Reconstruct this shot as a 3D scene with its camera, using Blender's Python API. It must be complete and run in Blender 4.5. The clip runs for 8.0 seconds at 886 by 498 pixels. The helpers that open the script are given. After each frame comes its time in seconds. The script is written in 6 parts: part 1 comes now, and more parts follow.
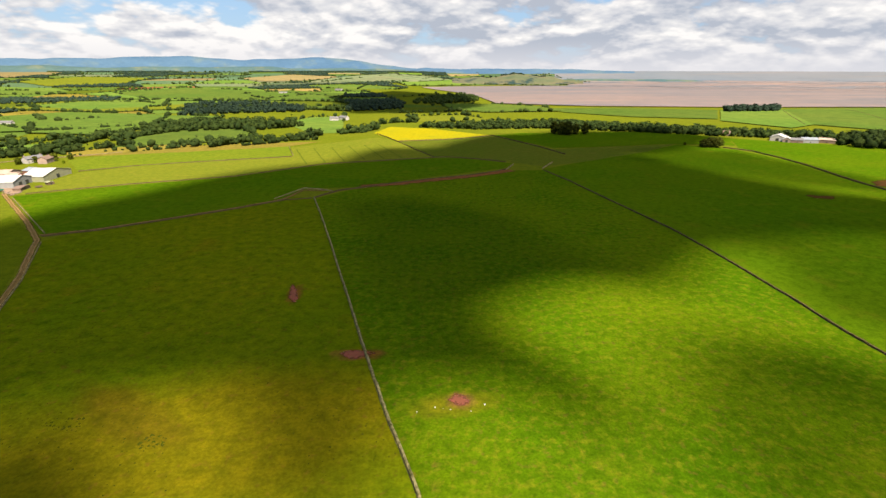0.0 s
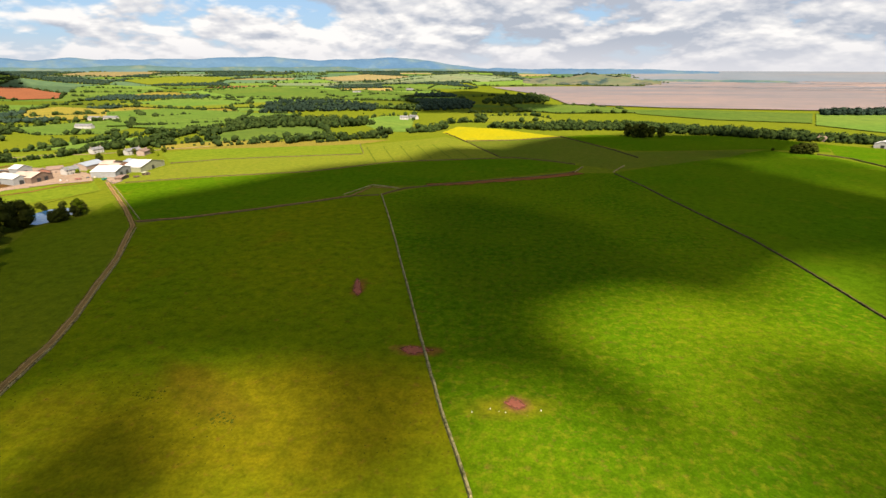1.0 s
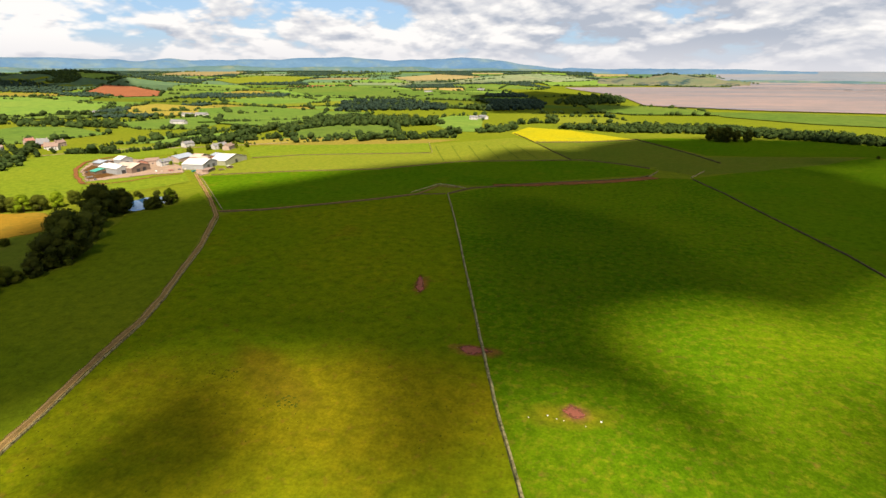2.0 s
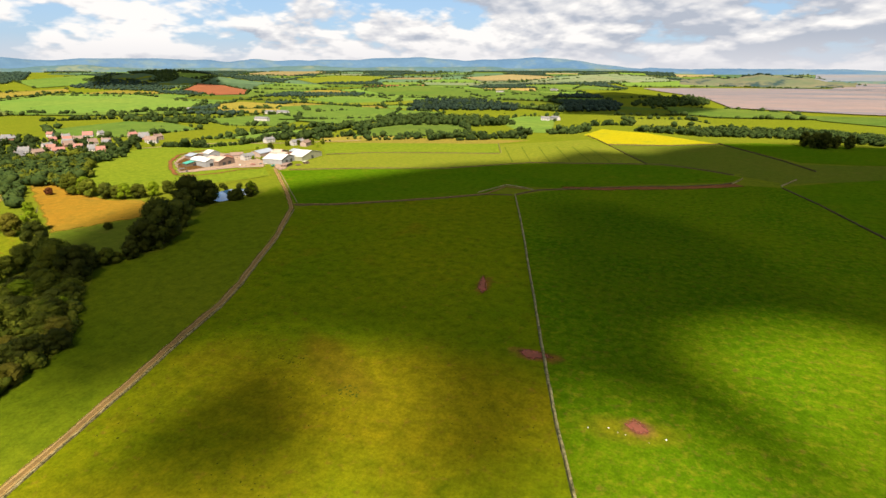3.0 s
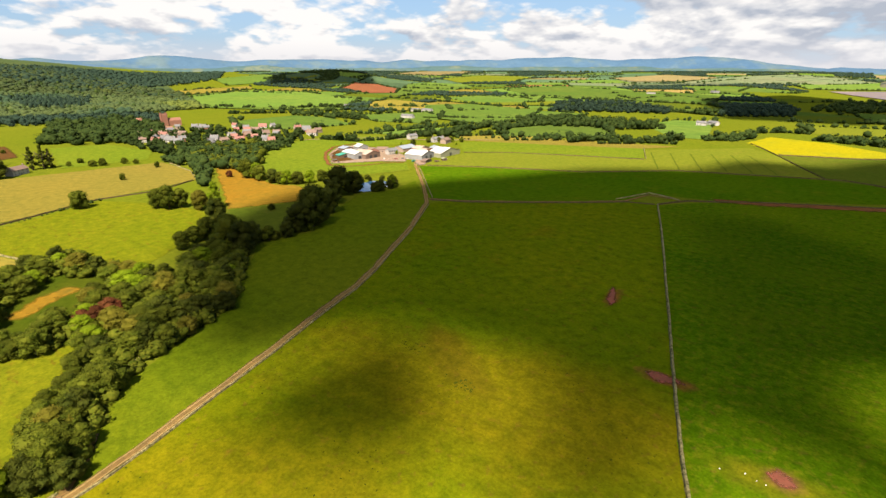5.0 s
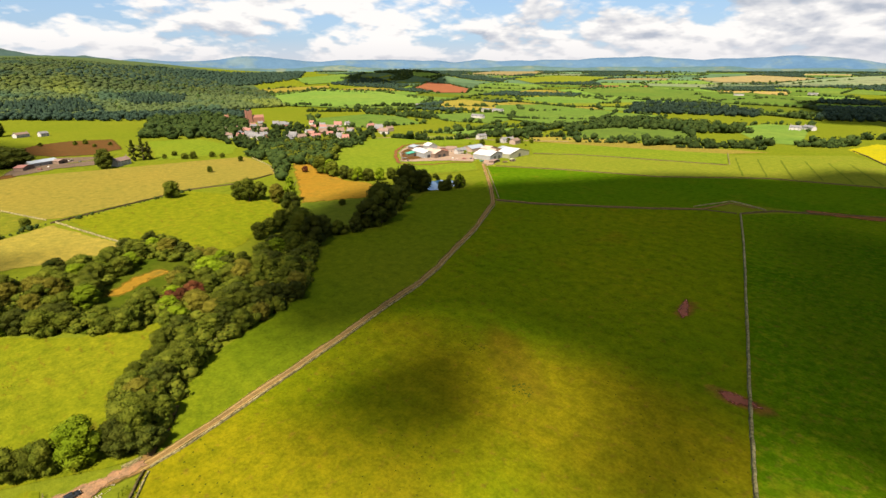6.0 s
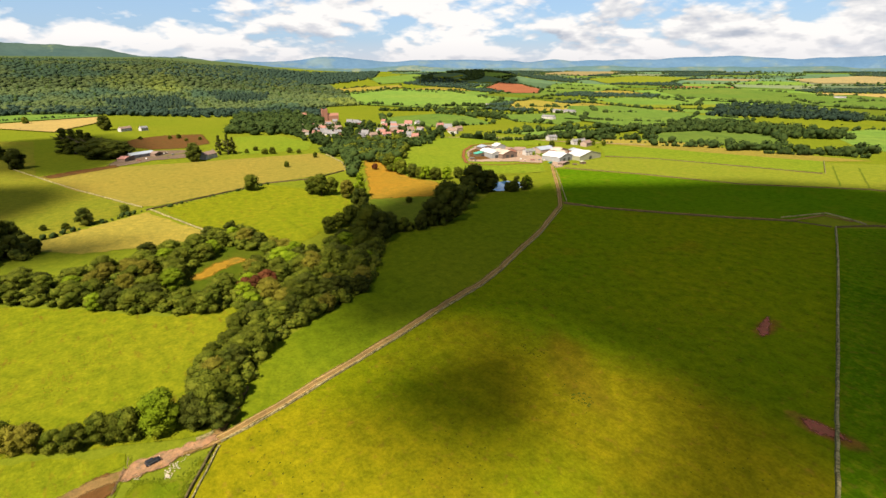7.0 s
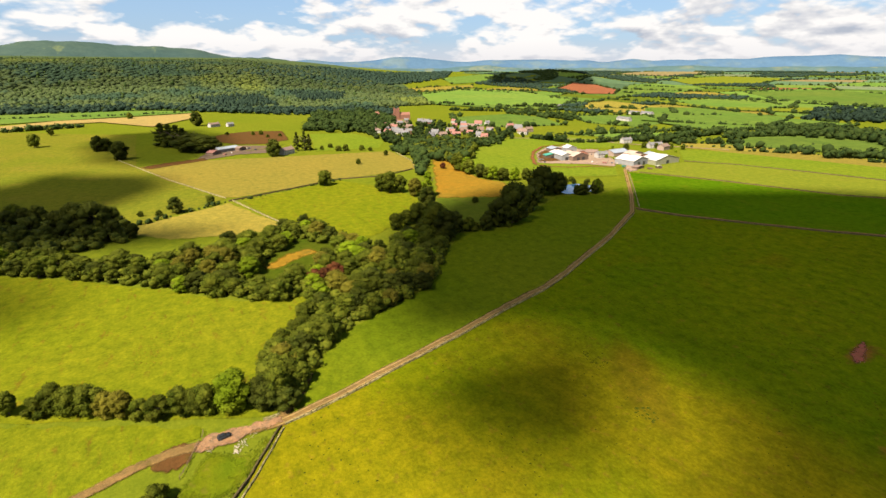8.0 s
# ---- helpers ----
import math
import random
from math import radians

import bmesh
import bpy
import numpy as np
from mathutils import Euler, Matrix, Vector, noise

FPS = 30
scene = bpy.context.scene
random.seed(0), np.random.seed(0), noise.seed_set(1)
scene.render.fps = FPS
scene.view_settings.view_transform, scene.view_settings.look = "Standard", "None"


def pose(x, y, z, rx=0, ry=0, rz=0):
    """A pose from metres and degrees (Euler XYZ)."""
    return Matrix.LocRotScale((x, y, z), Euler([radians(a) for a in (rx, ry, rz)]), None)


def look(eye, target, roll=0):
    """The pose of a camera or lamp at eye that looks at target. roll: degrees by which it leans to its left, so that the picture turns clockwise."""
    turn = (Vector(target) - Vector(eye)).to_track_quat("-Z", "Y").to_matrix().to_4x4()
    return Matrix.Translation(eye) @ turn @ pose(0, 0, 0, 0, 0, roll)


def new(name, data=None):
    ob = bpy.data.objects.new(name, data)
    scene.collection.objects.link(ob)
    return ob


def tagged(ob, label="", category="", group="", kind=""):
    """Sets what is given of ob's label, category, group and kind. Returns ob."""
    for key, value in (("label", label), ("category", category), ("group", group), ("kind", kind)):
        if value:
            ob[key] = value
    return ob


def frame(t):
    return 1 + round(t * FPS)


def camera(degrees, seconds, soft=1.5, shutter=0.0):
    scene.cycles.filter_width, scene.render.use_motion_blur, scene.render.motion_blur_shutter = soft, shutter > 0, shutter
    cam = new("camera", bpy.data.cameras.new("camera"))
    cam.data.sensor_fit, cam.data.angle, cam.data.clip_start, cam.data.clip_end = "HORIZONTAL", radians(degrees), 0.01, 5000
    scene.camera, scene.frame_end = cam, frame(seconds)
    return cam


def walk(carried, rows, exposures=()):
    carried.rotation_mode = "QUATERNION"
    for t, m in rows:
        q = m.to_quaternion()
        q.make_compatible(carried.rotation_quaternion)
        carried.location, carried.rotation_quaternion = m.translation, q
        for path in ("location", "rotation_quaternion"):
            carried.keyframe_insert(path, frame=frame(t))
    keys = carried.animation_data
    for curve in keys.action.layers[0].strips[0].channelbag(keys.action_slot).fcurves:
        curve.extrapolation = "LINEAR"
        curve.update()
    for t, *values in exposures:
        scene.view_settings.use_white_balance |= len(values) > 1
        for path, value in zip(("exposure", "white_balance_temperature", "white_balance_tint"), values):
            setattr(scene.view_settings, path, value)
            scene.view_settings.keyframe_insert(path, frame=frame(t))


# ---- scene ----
from mathutils.geometry import tessellate_polygon

# ---- camera: hovers 100 m up and pans to its left ----
cam = camera(83.573, 8.0)
EYE = 100.0
TURNS = [(0.0, 0.0), (0.5, 3.835), (1.0, 7.687), (1.5, 11.563), (3.0, 23.374), (3.5, 27.273), (4.0, 31.158),
         (4.5, 35.042), (6.0, 46.82), (6.5, 50.706), (7.0, 54.603), (7.5, 58.526), (8.0, 62.456)]
walk(cam, [(t, pose(0, 0, EYE, 70.0, 0, a)) for t, a in TURNS], exposures=[(0.0, 1.75), (8.0, 1.75)])

# ---- sun and sky ----
SUN_ELEVATION, SUN_FROM = 53.0, Vector((0.5, -1.0, 0)).normalized()
TO_SUN = (SUN_FROM * math.cos(radians(SUN_ELEVATION)) + Vector((0, 0, math.sin(radians(SUN_ELEVATION))))).normalized()
sun = new("sun", bpy.data.lights.new("sun", "SUN"))
sun.data.energy, sun.data.angle, sun.data.color = 5.0, radians(3.0), (1.0, 0.91, 0.74)
sun.matrix_world = look(TO_SUN * 900, (0, 0, 0))

world = bpy.data.worlds.new("sky")
scene.world = world
world.use_nodes = True
wn, wl = world.node_tree.nodes, world.node_tree.links
wn.clear()


def wnode(kind, **inputs):
    n = wn.new(kind)
    for k, v in inputs.items():
        n.inputs[k.replace("_", " ")].default_value = v
    return n


def wmath(op, a, b=None, clamp=False):
    n = wn.new("ShaderNodeMath")
    n.operation, n.use_clamp = op, clamp
    for i, v in enumerate((a, b)):
        if v is None:
            continue
        if isinstance(v, (int, float)):
            n.inputs[i].default_value = v
        else:
            wl.new(v, n.inputs[i])
    return n.outputs[0]


def wramp(fac, stops):
    n = wn.new("ShaderNodeValToRGB")
    e = n.color_ramp.elements
    while len(e) < len(stops):
        e.new(0.5)
    for el, (p, c) in zip(e, stops):
        el.position, el.color = p, (*c, 1)
    wl.new(fac, n.inputs[0])
    return n.outputs[0]


def wmix(fac, a, b):
    n = wn.new("ShaderNodeMix")
    n.data_type = "RGBA"
    for s, v in zip((n.inputs[0], n.inputs[6], n.inputs[7]), (fac, a, b)):
        if isinstance(v, (float, tuple)):
            s.default_value = v
        else:
            wl.new(v, s)
    return n.outputs[2]


sky = wn.new("ShaderNodeTexSky")
sky.sky_type, sky.sun_disc, sky.sun_elevation = "NISHITA", False, radians(SUN_ELEVATION)
sky.sun_rotation = math.atan2(SUN_FROM.x, SUN_FROM.y)
coord = wn.new("ShaderNodeTexCoord")
split = wn.new("ShaderNodeSeparateXYZ")
wl.new(coord.outputs["Generated"], split.inputs[0])
up = wmath("MAXIMUM", split.outputs[2], 0.0)
# cumulus decks seen in perspective, thicker to the east; the tops are lit, the undersides grey


def deck_noise(lift, scale, detail):
    h = wmath("ADD", up, 0.38 + lift)
    v = wn.new("ShaderNodeCombineXYZ")
    wl.new(wmath("DIVIDE", split.outputs[0], h), v.inputs[0])
    wl.new(wmath("DIVIDE", split.outputs[1], h), v.inputs[1])
    wl.new(wmath("MULTIPLY", wmath("ADD", up, lift), 3.0), v.inputs[2])
    n = wnode("ShaderNodeTexNoise", Scale=scale, Detail=detail, Roughness=0.52, Distortion=0.1)
    wl.new(v.outputs[0], n.inputs["Vector"])
    # rounded heads, like cauliflower
    heads = wn.new("ShaderNodeTexVoronoi")
    heads.feature, heads.normalize = "SMOOTH_F1", False
    for k, value in (("Scale", scale * 3.2), ("Detail", 2.0), ("Roughness", 0.55), ("Smoothness", 0.35)):
        heads.inputs[k].default_value = value
    bent = wn.new("ShaderNodeVectorMath")
    bent.operation = "MULTIPLY_ADD"
    wl.new(n.outputs["Color"], bent.inputs[0])
    bent.inputs[1].default_value = (0.12, 0.12, 0.12)
    wl.new(v.outputs[0], bent.inputs[2])
    wl.new(bent.outputs[0], heads.inputs["Vector"])
    return wmath("SUBTRACT", wmath("ADD", n.outputs[0], 0.055), wmath("MULTIPLY", heads.outputs["Distance"], 0.12))


thick = deck_noise(0.0, 3.1, 9.0)
above = deck_noise(0.014, 3.1, 6.0)
east = wmath("SUBTRACT", wmath("MULTIPLY", split.outputs[0], 0.085), wmath("MULTIPLY", wmath("MINIMUM", up, 0.4), 0.62))
dense = wmath("ADD", thick, east)
cover = wramp(dense, [(0.262, (0, 0, 0)), (0.35, (1, 1, 1))])
lit = wmath("ADD", wmath("MULTIPLY", wmath("SUBTRACT", thick, above), 3.2), 0.5)
heavy = wmath("ADD", wmath("MULTIPLY", wmath("SUBTRACT", deck_noise(0.3, 1.8, 4.0), 0.40), 1.7), wmath("MULTIPLY", split.outputs[0], 0.40))
body = wramp(wmath("SUBTRACT", lit, heavy, True), [(0.12, (2.9, 3.15, 3.65)), (0.38, (4.2, 4.25, 4.5)), (0.56, (5.0, 4.95, 5.0)), (0.76, (6.1, 5.9, 5.75))])
clouded = wmix(cover, wmix(0.6, sky.outputs[0], (1.5, 2.7, 4.6, 1)), body)
low = wramp(up, [(0.0, (1, 1, 1)), (0.05, (0, 0, 0))])
clouded = wmix(wmath("MULTIPLY", low, 0.8), clouded, (4.7, 4.65, 4.85, 1))
back = wn.new("ShaderNodeBackground")
back.inputs[1].default_value = 0.05
wl.new(clouded, back.inputs[0])
wl.new(back.outputs[0], wn.new("ShaderNodeOutputWorld").inputs[0])


# ---- materials ----
def material(name, rough=0.85, metal=0.0, spec=0.3):
    m = bpy.data.materials.new(name)
    m.use_nodes = True
    b = m.node_tree.nodes["Principled BSDF"]
    b.inputs["Roughness"].default_value, b.inputs["Metallic"].default_value = rough, metal
    b.inputs["Specular IOR Level"].default_value = spec
    return m, m.node_tree.nodes, m.node_tree.links, b


def mix(nt, fac, a, b, blend="MIX"):
    n = nt.nodes.new("ShaderNodeMix")
    n.data_type, n.blend_type = "RGBA", blend
    for s, v in zip((n.inputs[0], n.inputs[6], n.inputs[7]), (fac, a, b)):
        if isinstance(v, (int, float)):
            s.default_value = v
        elif isinstance(v, tuple):
            s.default_value = (*v[:3], 1)
        else:
            nt.links.new(v, s)
    return n.outputs[2]


def noise_fac(nt, scale, lo, hi, detail=4.0, rough=0.55, stretch=None, coords="Object"):
    tc = nt.nodes.new("ShaderNodeTexCoord")
    out = tc.outputs[coords]
    if stretch:
        mp = nt.nodes.new("ShaderNodeMapping")
        mp.inputs["Rotation"].default_value = (0, 0, radians(stretch[0]))
        mp.inputs["Scale"].default_value = (stretch[1], stretch[2], 1)
        nt.links.new(out, mp.inputs[0])
        out = mp.outputs[0]
    n = nt.nodes.new("ShaderNodeTexNoise")
    n.inputs["Scale"].default_value, n.inputs["Detail"].default_value, n.inputs["Roughness"].default_value = scale, detail, rough
    nt.links.new(out, n.inputs["Vector"])
    r = nt.nodes.new("ShaderNodeMapRange")
    r.inputs[1].default_value, r.inputs[2].default_value = lo, hi
    nt.links.new(n.outputs[0], r.inputs[0])
    return r.outputs[0]


def bump(nt, bsdf, fac, strength, distance):
    b = nt.nodes.new("ShaderNodeBump")
    b.inputs["Strength"].default_value, b.inputs["Distance"].default_value = strength, distance
    nt.links.new(fac, b.inputs["Height"])
    nt.links.new(b.outputs[0], bsdf.inputs["Normal"])


FRAYED = []


def soil_like(name, base, tone, stain, big=0.012, mid=0.09, fine=0.9, stain_at=(0.55, 0.75), rough=0.95, stretch=None, relief=0.5, per_object=0.0, gloss=0.0, contrast=0.42, dry=(), frayed=0.0):
    """Ground covers: base and tone in broad drifts, stain in smaller blotches, a fine grain and relief."""
    m, n, l, b = material(name, rough, spec=gloss)
    nt = m.node_tree
    c = mix(nt, noise_fac(nt, big, 0.35, 0.65, 5.0), base, tone)
    c = mix(nt, noise_fac(nt, mid, *stain_at, 5.0, 0.65, stretch), c, stain)
    for x, y, rx, ry, turn, colour in dry:
        # a drift of drier grass with a frayed rim
        tc, mp, grad = n.new("ShaderNodeTexCoord"), n.new("ShaderNodeMapping"), n.new("ShaderNodeTexGradient")
        mp.vector_type, grad.gradient_type = "TEXTURE", "SPHERICAL"
        mp.inputs["Location"].default_value, mp.inputs["Rotation"].default_value, mp.inputs["Scale"].default_value = (x, y, 0), (0, 0, radians(turn)), (rx, ry, 100)
        l.new(tc.outputs["Object"], mp.inputs[0])
        l.new(mp.outputs[0], grad.inputs[0])
        fray = n.new("ShaderNodeMath")
        fray.operation = "MULTIPLY_ADD"
        l.new(noise_fac(nt, 0.03 if max(rx, ry) > 15 else 0.3, 0.2, 0.8, 5.0), fray.inputs[0])
        fray.inputs[1].default_value = 0.5
        l.new(grad.outputs["Fac"], fray.inputs[2])
        cut = n.new("ShaderNodeMapRange")
        cut.inputs[1].default_value, cut.inputs[2].default_value = 0.32, 0.85
        l.new(fray.outputs[0], cut.inputs[0])
        c = mix(nt, cut.outputs[0], c, colour)
    grain = noise_fac(nt, fine, 0.3, 0.7, 3.0, 0.7)
    blotch = noise_fac(nt, fine * 0.22, 0.3, 0.7, 4.0, 0.65)
    c = mix(nt, contrast, c, mix(nt, blotch, (0.45, 0.55, 0.6), (1.4, 1.25, 1.1)), "MULTIPLY")
    c = mix(nt, contrast * 0.6, c, mix(nt, grain, (0.30, 0.34, 0.30), (1.35, 1.32, 1.2)), "MULTIPLY")
    if per_object:
        info = n.new("ShaderNodeObjectInfo")
        r = n.new("ShaderNodeMapRange")
        r.inputs[3].default_value, r.inputs[4].default_value = 1 - per_object, 1 + per_object
        l.new(info.outputs["Random"], r.inputs[0])
        hsv = n.new("ShaderNodeHueSaturation")
        l.new(r.outputs[0], hsv.inputs["Value"])
        l.new(c, hsv.inputs["Color"])
        c = hsv.outputs[0]
    l.new(c, b.inputs["Base Color"])
    if frayed:
        # the rim thins out into the grass
        FRAYED.append(name)
        rim, worn, thin, cut = n.new("ShaderNodeAttribute"), n.new("ShaderNodeMath"), n.new("ShaderNodeMath"), n.new("ShaderNodeMapRange")
        rim.attribute_name, worn.operation, thin.operation = "cover", "MULTIPLY_ADD", "MULTIPLY"
        l.new(noise_fac(nt, frayed, 0.25, 0.75, 5.0, 0.7), worn.inputs[0])
        worn.inputs[1].default_value, worn.inputs[2].default_value = 1.3, 0.3
        l.new(worn.outputs[0], thin.inputs[0])
        l.new(rim.outputs["Fac"], thin.inputs[1])
        cut.inputs[1].default_value, cut.inputs[2].default_value = 0.22, 0.62
        l.new(thin.outputs[0], cut.inputs[0])
        clear, both = n.new("ShaderNodeBsdfTransparent"), n.new("ShaderNodeMixShader")
        l.new(cut.outputs[0], both.inputs[0])
        l.new(clear.outputs[0], both.inputs[1])
        l.new(b.outputs[0], both.inputs[2])
        l.new(both.outputs[0], n["Material Output"].inputs[0])
    bump(nt, b, noise_fac(nt, fine * 1.7, 0.2, 0.8, 4.0, 0.7), relief, 0.25)
    return m


M = {}
M["pasture"] = soil_like("pasture", (0.078, 0.094, 0.006), (0.090, 0.098, 0.007), (0.060, 0.072, 0.006), 0.006, 0.05)
M["grass_main"] = soil_like("grass_main", (0.058, 0.086, 0.0016), (0.088, 0.099, 0.0020), (0.044, 0.072, 0.0014), 0.011, 0.16, stain_at=(0.5, 0.72), dry=[(-104, 24, 100, 62, 30, (0.110, 0.099, 0.0028)), (-70, 116, 110, 48, 15, (0.094, 0.082, 0.0024)), (-100, 128, 36, 11, -30, (0.084, 0.068, 0.003)), (-86, 118, 20, 9, -10, (0.080, 0.064, 0.003)), (-70, 213, 5, 13, 8, (0.115, 0.060, 0.010)), (-33, 159.5, 11, 5, 0, (0.125, 0.056, 0.014))], contrast=0.6)
M["grass_right"] = soil_like("grass_right", (0.035, 0.075, 0.0012), (0.056, 0.088, 0.0016), (0.098, 0.104, 0.005), 0.016, 0.32, 1.1, stain_at=(0.50, 0.74), contrast=0.6, dry=[(4, 131, 20, 8, 10, (0.090, 0.092, 0.004)), (5.5, 132.5, 6, 5.5, 0, (0.125, 0.062, 0.020)), (-26, 160, 6, 4.5, 0, (0.100, 0.056, 0.010))])
M["grass_bank"] = soil_like("grass_bank", (0.058, 0.083, 0.003), (0.076, 0.090, 0.004), (0.048, 0.068, 0.003), 0.012, 0.14, contrast=0.55)
M["grass_lush"] = soil_like("grass_lush", (0.038, 0.079, 0.0016), (0.052, 0.086, 0.002), (0.074, 0.086, 0.004), 0.010, 0.06, contrast=0.54)
M["grass_strip"] = soil_like("grass_strip", (0.082, 0.111, 0.008), (0.096, 0.116, 0.009), (0.064, 0.092, 0.007), 0.012, 0.06, contrast=0.54)
# far sea and channels, greyed and blued by horizon haze in the colour
M["far_shore"] = soil_like("far_shore", (0.118, 0.118, 0.130), (0.098, 0.110, 0.130), (0.140, 0.116, 0.108), 0.0009, 0.003, 0.02, stretch=(8, 0.2, 1.6), contrast=0.15)
M["rut"] = soil_like("rut", (0.205, 0.135, 0.052), (0.165, 0.108, 0.042), (0.105, 0.074, 0.024), 0.05, 0.25, 1.4, frayed=0.5)
M["grass_lime"] = soil_like("grass_lime", (0.086, 0.099, 0.004), (0.099, 0.103, 0.005), (0.092, 0.070, 0.006), 0.012, 0.16, stain_at=(0.56, 0.70), stretch=(28, 0.6, 1.7), contrast=0.58)
# far grass: extra blue in the colour for distance haze
M["grass_far"] = soil_like("grass_far", (0.062, 0.104, 0.017), (0.080, 0.110, 0.019), (0.048, 0.080, 0.016), 0.004, 0.02, 0.2, per_object=0.25)
M["olive"] = soil_like("olive", (0.100, 0.108, 0.010), (0.092, 0.106, 0.010), (0.112, 0.106, 0.014), 0.008, 0.05)
M["rough_olive"] = soil_like("rough_olive", (0.066, 0.077, 0.008), (0.056, 0.076, 0.007), (0.086, 0.080, 0.013), 0.012, 0.06)
M["hay"] = soil_like("hay", (0.152, 0.116, 0.021), (0.136, 0.112, 0.020), (0.114, 0.098, 0.018), 0.010, 0.05, per_object=0.12, contrast=0.5)
M["straw"] = soil_like("straw", (0.215, 0.150, 0.050), (0.190, 0.138, 0.046), (0.160, 0.116, 0.036), 0.02, 0.1)
M["orange_grass"] = soil_like("orange_grass", (0.172, 0.086, 0.009), (0.140, 0.090, 0.011), (0.095, 0.068, 0.011), 0.012, 0.06, frayed=0.08)
M["yellow_crop"] = soil_like("yellow_crop", (0.215, 0.180, 0.005), (0.190, 0.172, 0.006), (0.160, 0.156, 0.01), 0.01, 0.04)
M["red_soil"] = soil_like("red_soil", (0.160, 0.058, 0.028), (0.140, 0.052, 0.026), (0.110, 0.042, 0.022), 0.02, 0.1)
M["earth"] = soil_like("earth", (0.072, 0.032, 0.011), (0.060, 0.032, 0.011), (0.050, 0.044, 0.009), 0.05, 0.3, frayed=0.35)
M["bare_bank"] = soil_like("bare_bank", (0.135, 0.052, 0.020), (0.105, 0.046, 0.018), (0.060, 0.052, 0.012), 0.05, 0.2, frayed=0.12)
M["gravel"] = soil_like("gravel", (0.095, 0.066, 0.046), (0.080, 0.056, 0.040), (0.062, 0.054, 0.022), 0.05, 0.2, frayed=0.1)
M["stony"] = soil_like("stony", (0.210, 0.122, 0.072), (0.165, 0.092, 0.052), (0.098, 0.066, 0.022), 0.3, 0.8, 2.2, frayed=0.6, contrast=0.75)
M["patch"] = soil_like("patch", (0.165, 0.052, 0.034), (0.140, 0.050, 0.032), (0.105, 0.062, 0.022), 0.1, 0.4, frayed=0.9, contrast=0.25)
M["track"] = soil_like("track", (0.138, 0.084, 0.032), (0.112, 0.068, 0.025), (0.074, 0.058, 0.012), 0.05, 0.25, 1.4, frayed=0.6)
M["yard"] = soil_like("yard", (0.205, 0.140, 0.102), (0.180, 0.126, 0.092), (0.14, 0.096, 0.07), 0.05, 0.2, frayed=0.15)
M["mud"] = soil_like("mud", (0.170, 0.112, 0.090), (0.140, 0.098, 0.084), (0.085, 0.078, 0.080), 0.0012, 0.0035, 0.05, rough=0.5, gloss=0.3, stretch=(12, 0.22, 2.2), stain_at=(0.46, 0.62))
M["stone_wall"] = soil_like("stone_wall", (0.300, 0.245, 0.120), (0.150, 0.122, 0.060), (0.050, 0.052, 0.018), 0.3, 1.1, 3.0, (0.42, 0.66), relief=0.9)
M["parkland"] = soil_like("parkland", (0.104, 0.096, 0.010), (0.082, 0.092, 0.008), (0.118, 0.096, 0.014), 0.008, 0.03, contrast=0.54)
# covers for the farthest fields, with distance haze mixed into their colours
M["haze_pale"] = soil_like("haze_pale", (0.086, 0.108, 0.054), (0.102, 0.106, 0.058), (0.068, 0.092, 0.052), 0.004, 0.02, 0.2, per_object=0.25)
M["haze_mid"] = soil_like("haze_mid", (0.046, 0.080, 0.040), (0.058, 0.086, 0.042), (0.036, 0.062, 0.040), 0.004, 0.02, 0.2, per_object=0.25)
M["haze_tan"] = soil_like("haze_tan", (0.170, 0.126, 0.058), (0.150, 0.118, 0.052), (0.120, 0.100, 0.044), 0.004, 0.02, 0.2, per_object=0.2)
M["hill_floor"] = soil_like("hill_floor", (0.040, 0.058, 0.022), (0.050, 0.064, 0.024), (0.032, 0.048, 0.022), 0.006, 0.03)
M["weed_ground"] = soil_like("weed_ground", (0.070, 0.078, 0.003), (0.060, 0.080, 0.003), (0.090, 0.078, 0.010), 0.08, 0.3, frayed=0.3)
M["tuft"] = soil_like("tuft", (0.034, 0.046, 0.003), (0.042, 0.046, 0.004), (0.05, 0.04, 0.008), 0.5, 1.5, 3.0)
M["tuft_pale"] = soil_like("tuft_pale", (0.110, 0.105, 0.010), (0.130, 0.110, 0.015), (0.09, 0.09, 0.01), 0.5, 1.5, 3.0)
M["tuft_olive"] = soil_like("tuft_olive", (0.090, 0.085, 0.004), (0.105, 0.085, 0.006), (0.075, 0.07, 0.006), 0.5, 1.5, 3.0)
M["weed"] = soil_like("weed", (0.055, 0.072, 0.004), (0.070, 0.080, 0.006), (0.045, 0.055, 0.006), 0.5, 1.5, 3.0)
# skyline hills: the blue is distance haze put into the colour
M["haze_blue"] = soil_like("haze_blue", (0.044, 0.082, 0.138), (0.054, 0.094, 0.145), (0.070, 0.102, 0.125), 0.0010, 0.004, 0.03, stain_at=(0.5, 0.62), contrast=0.25)
# brown, mossy stone; the shade on the walls' near side is put in too
M["shaded_mossy_wall"] = soil_like("shaded_mossy_wall", (0.075, 0.054, 0.026), (0.095, 0.070, 0.036), (0.040, 0.040, 0.012), 0.3, 1.1, 3.0, (0.45, 0.7), relief=0.9)
M["headland"] = soil_like("headland", (0.058, 0.076, 0.042), (0.125, 0.098, 0.060), (0.022, 0.038, 0.036), 0.003, 0.006, 0.03, (0.52, 0.6), contrast=0.2)
# ground under the wood, darkened with the trees' shade in the colour
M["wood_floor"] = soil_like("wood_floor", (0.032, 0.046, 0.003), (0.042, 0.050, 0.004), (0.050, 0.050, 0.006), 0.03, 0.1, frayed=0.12)
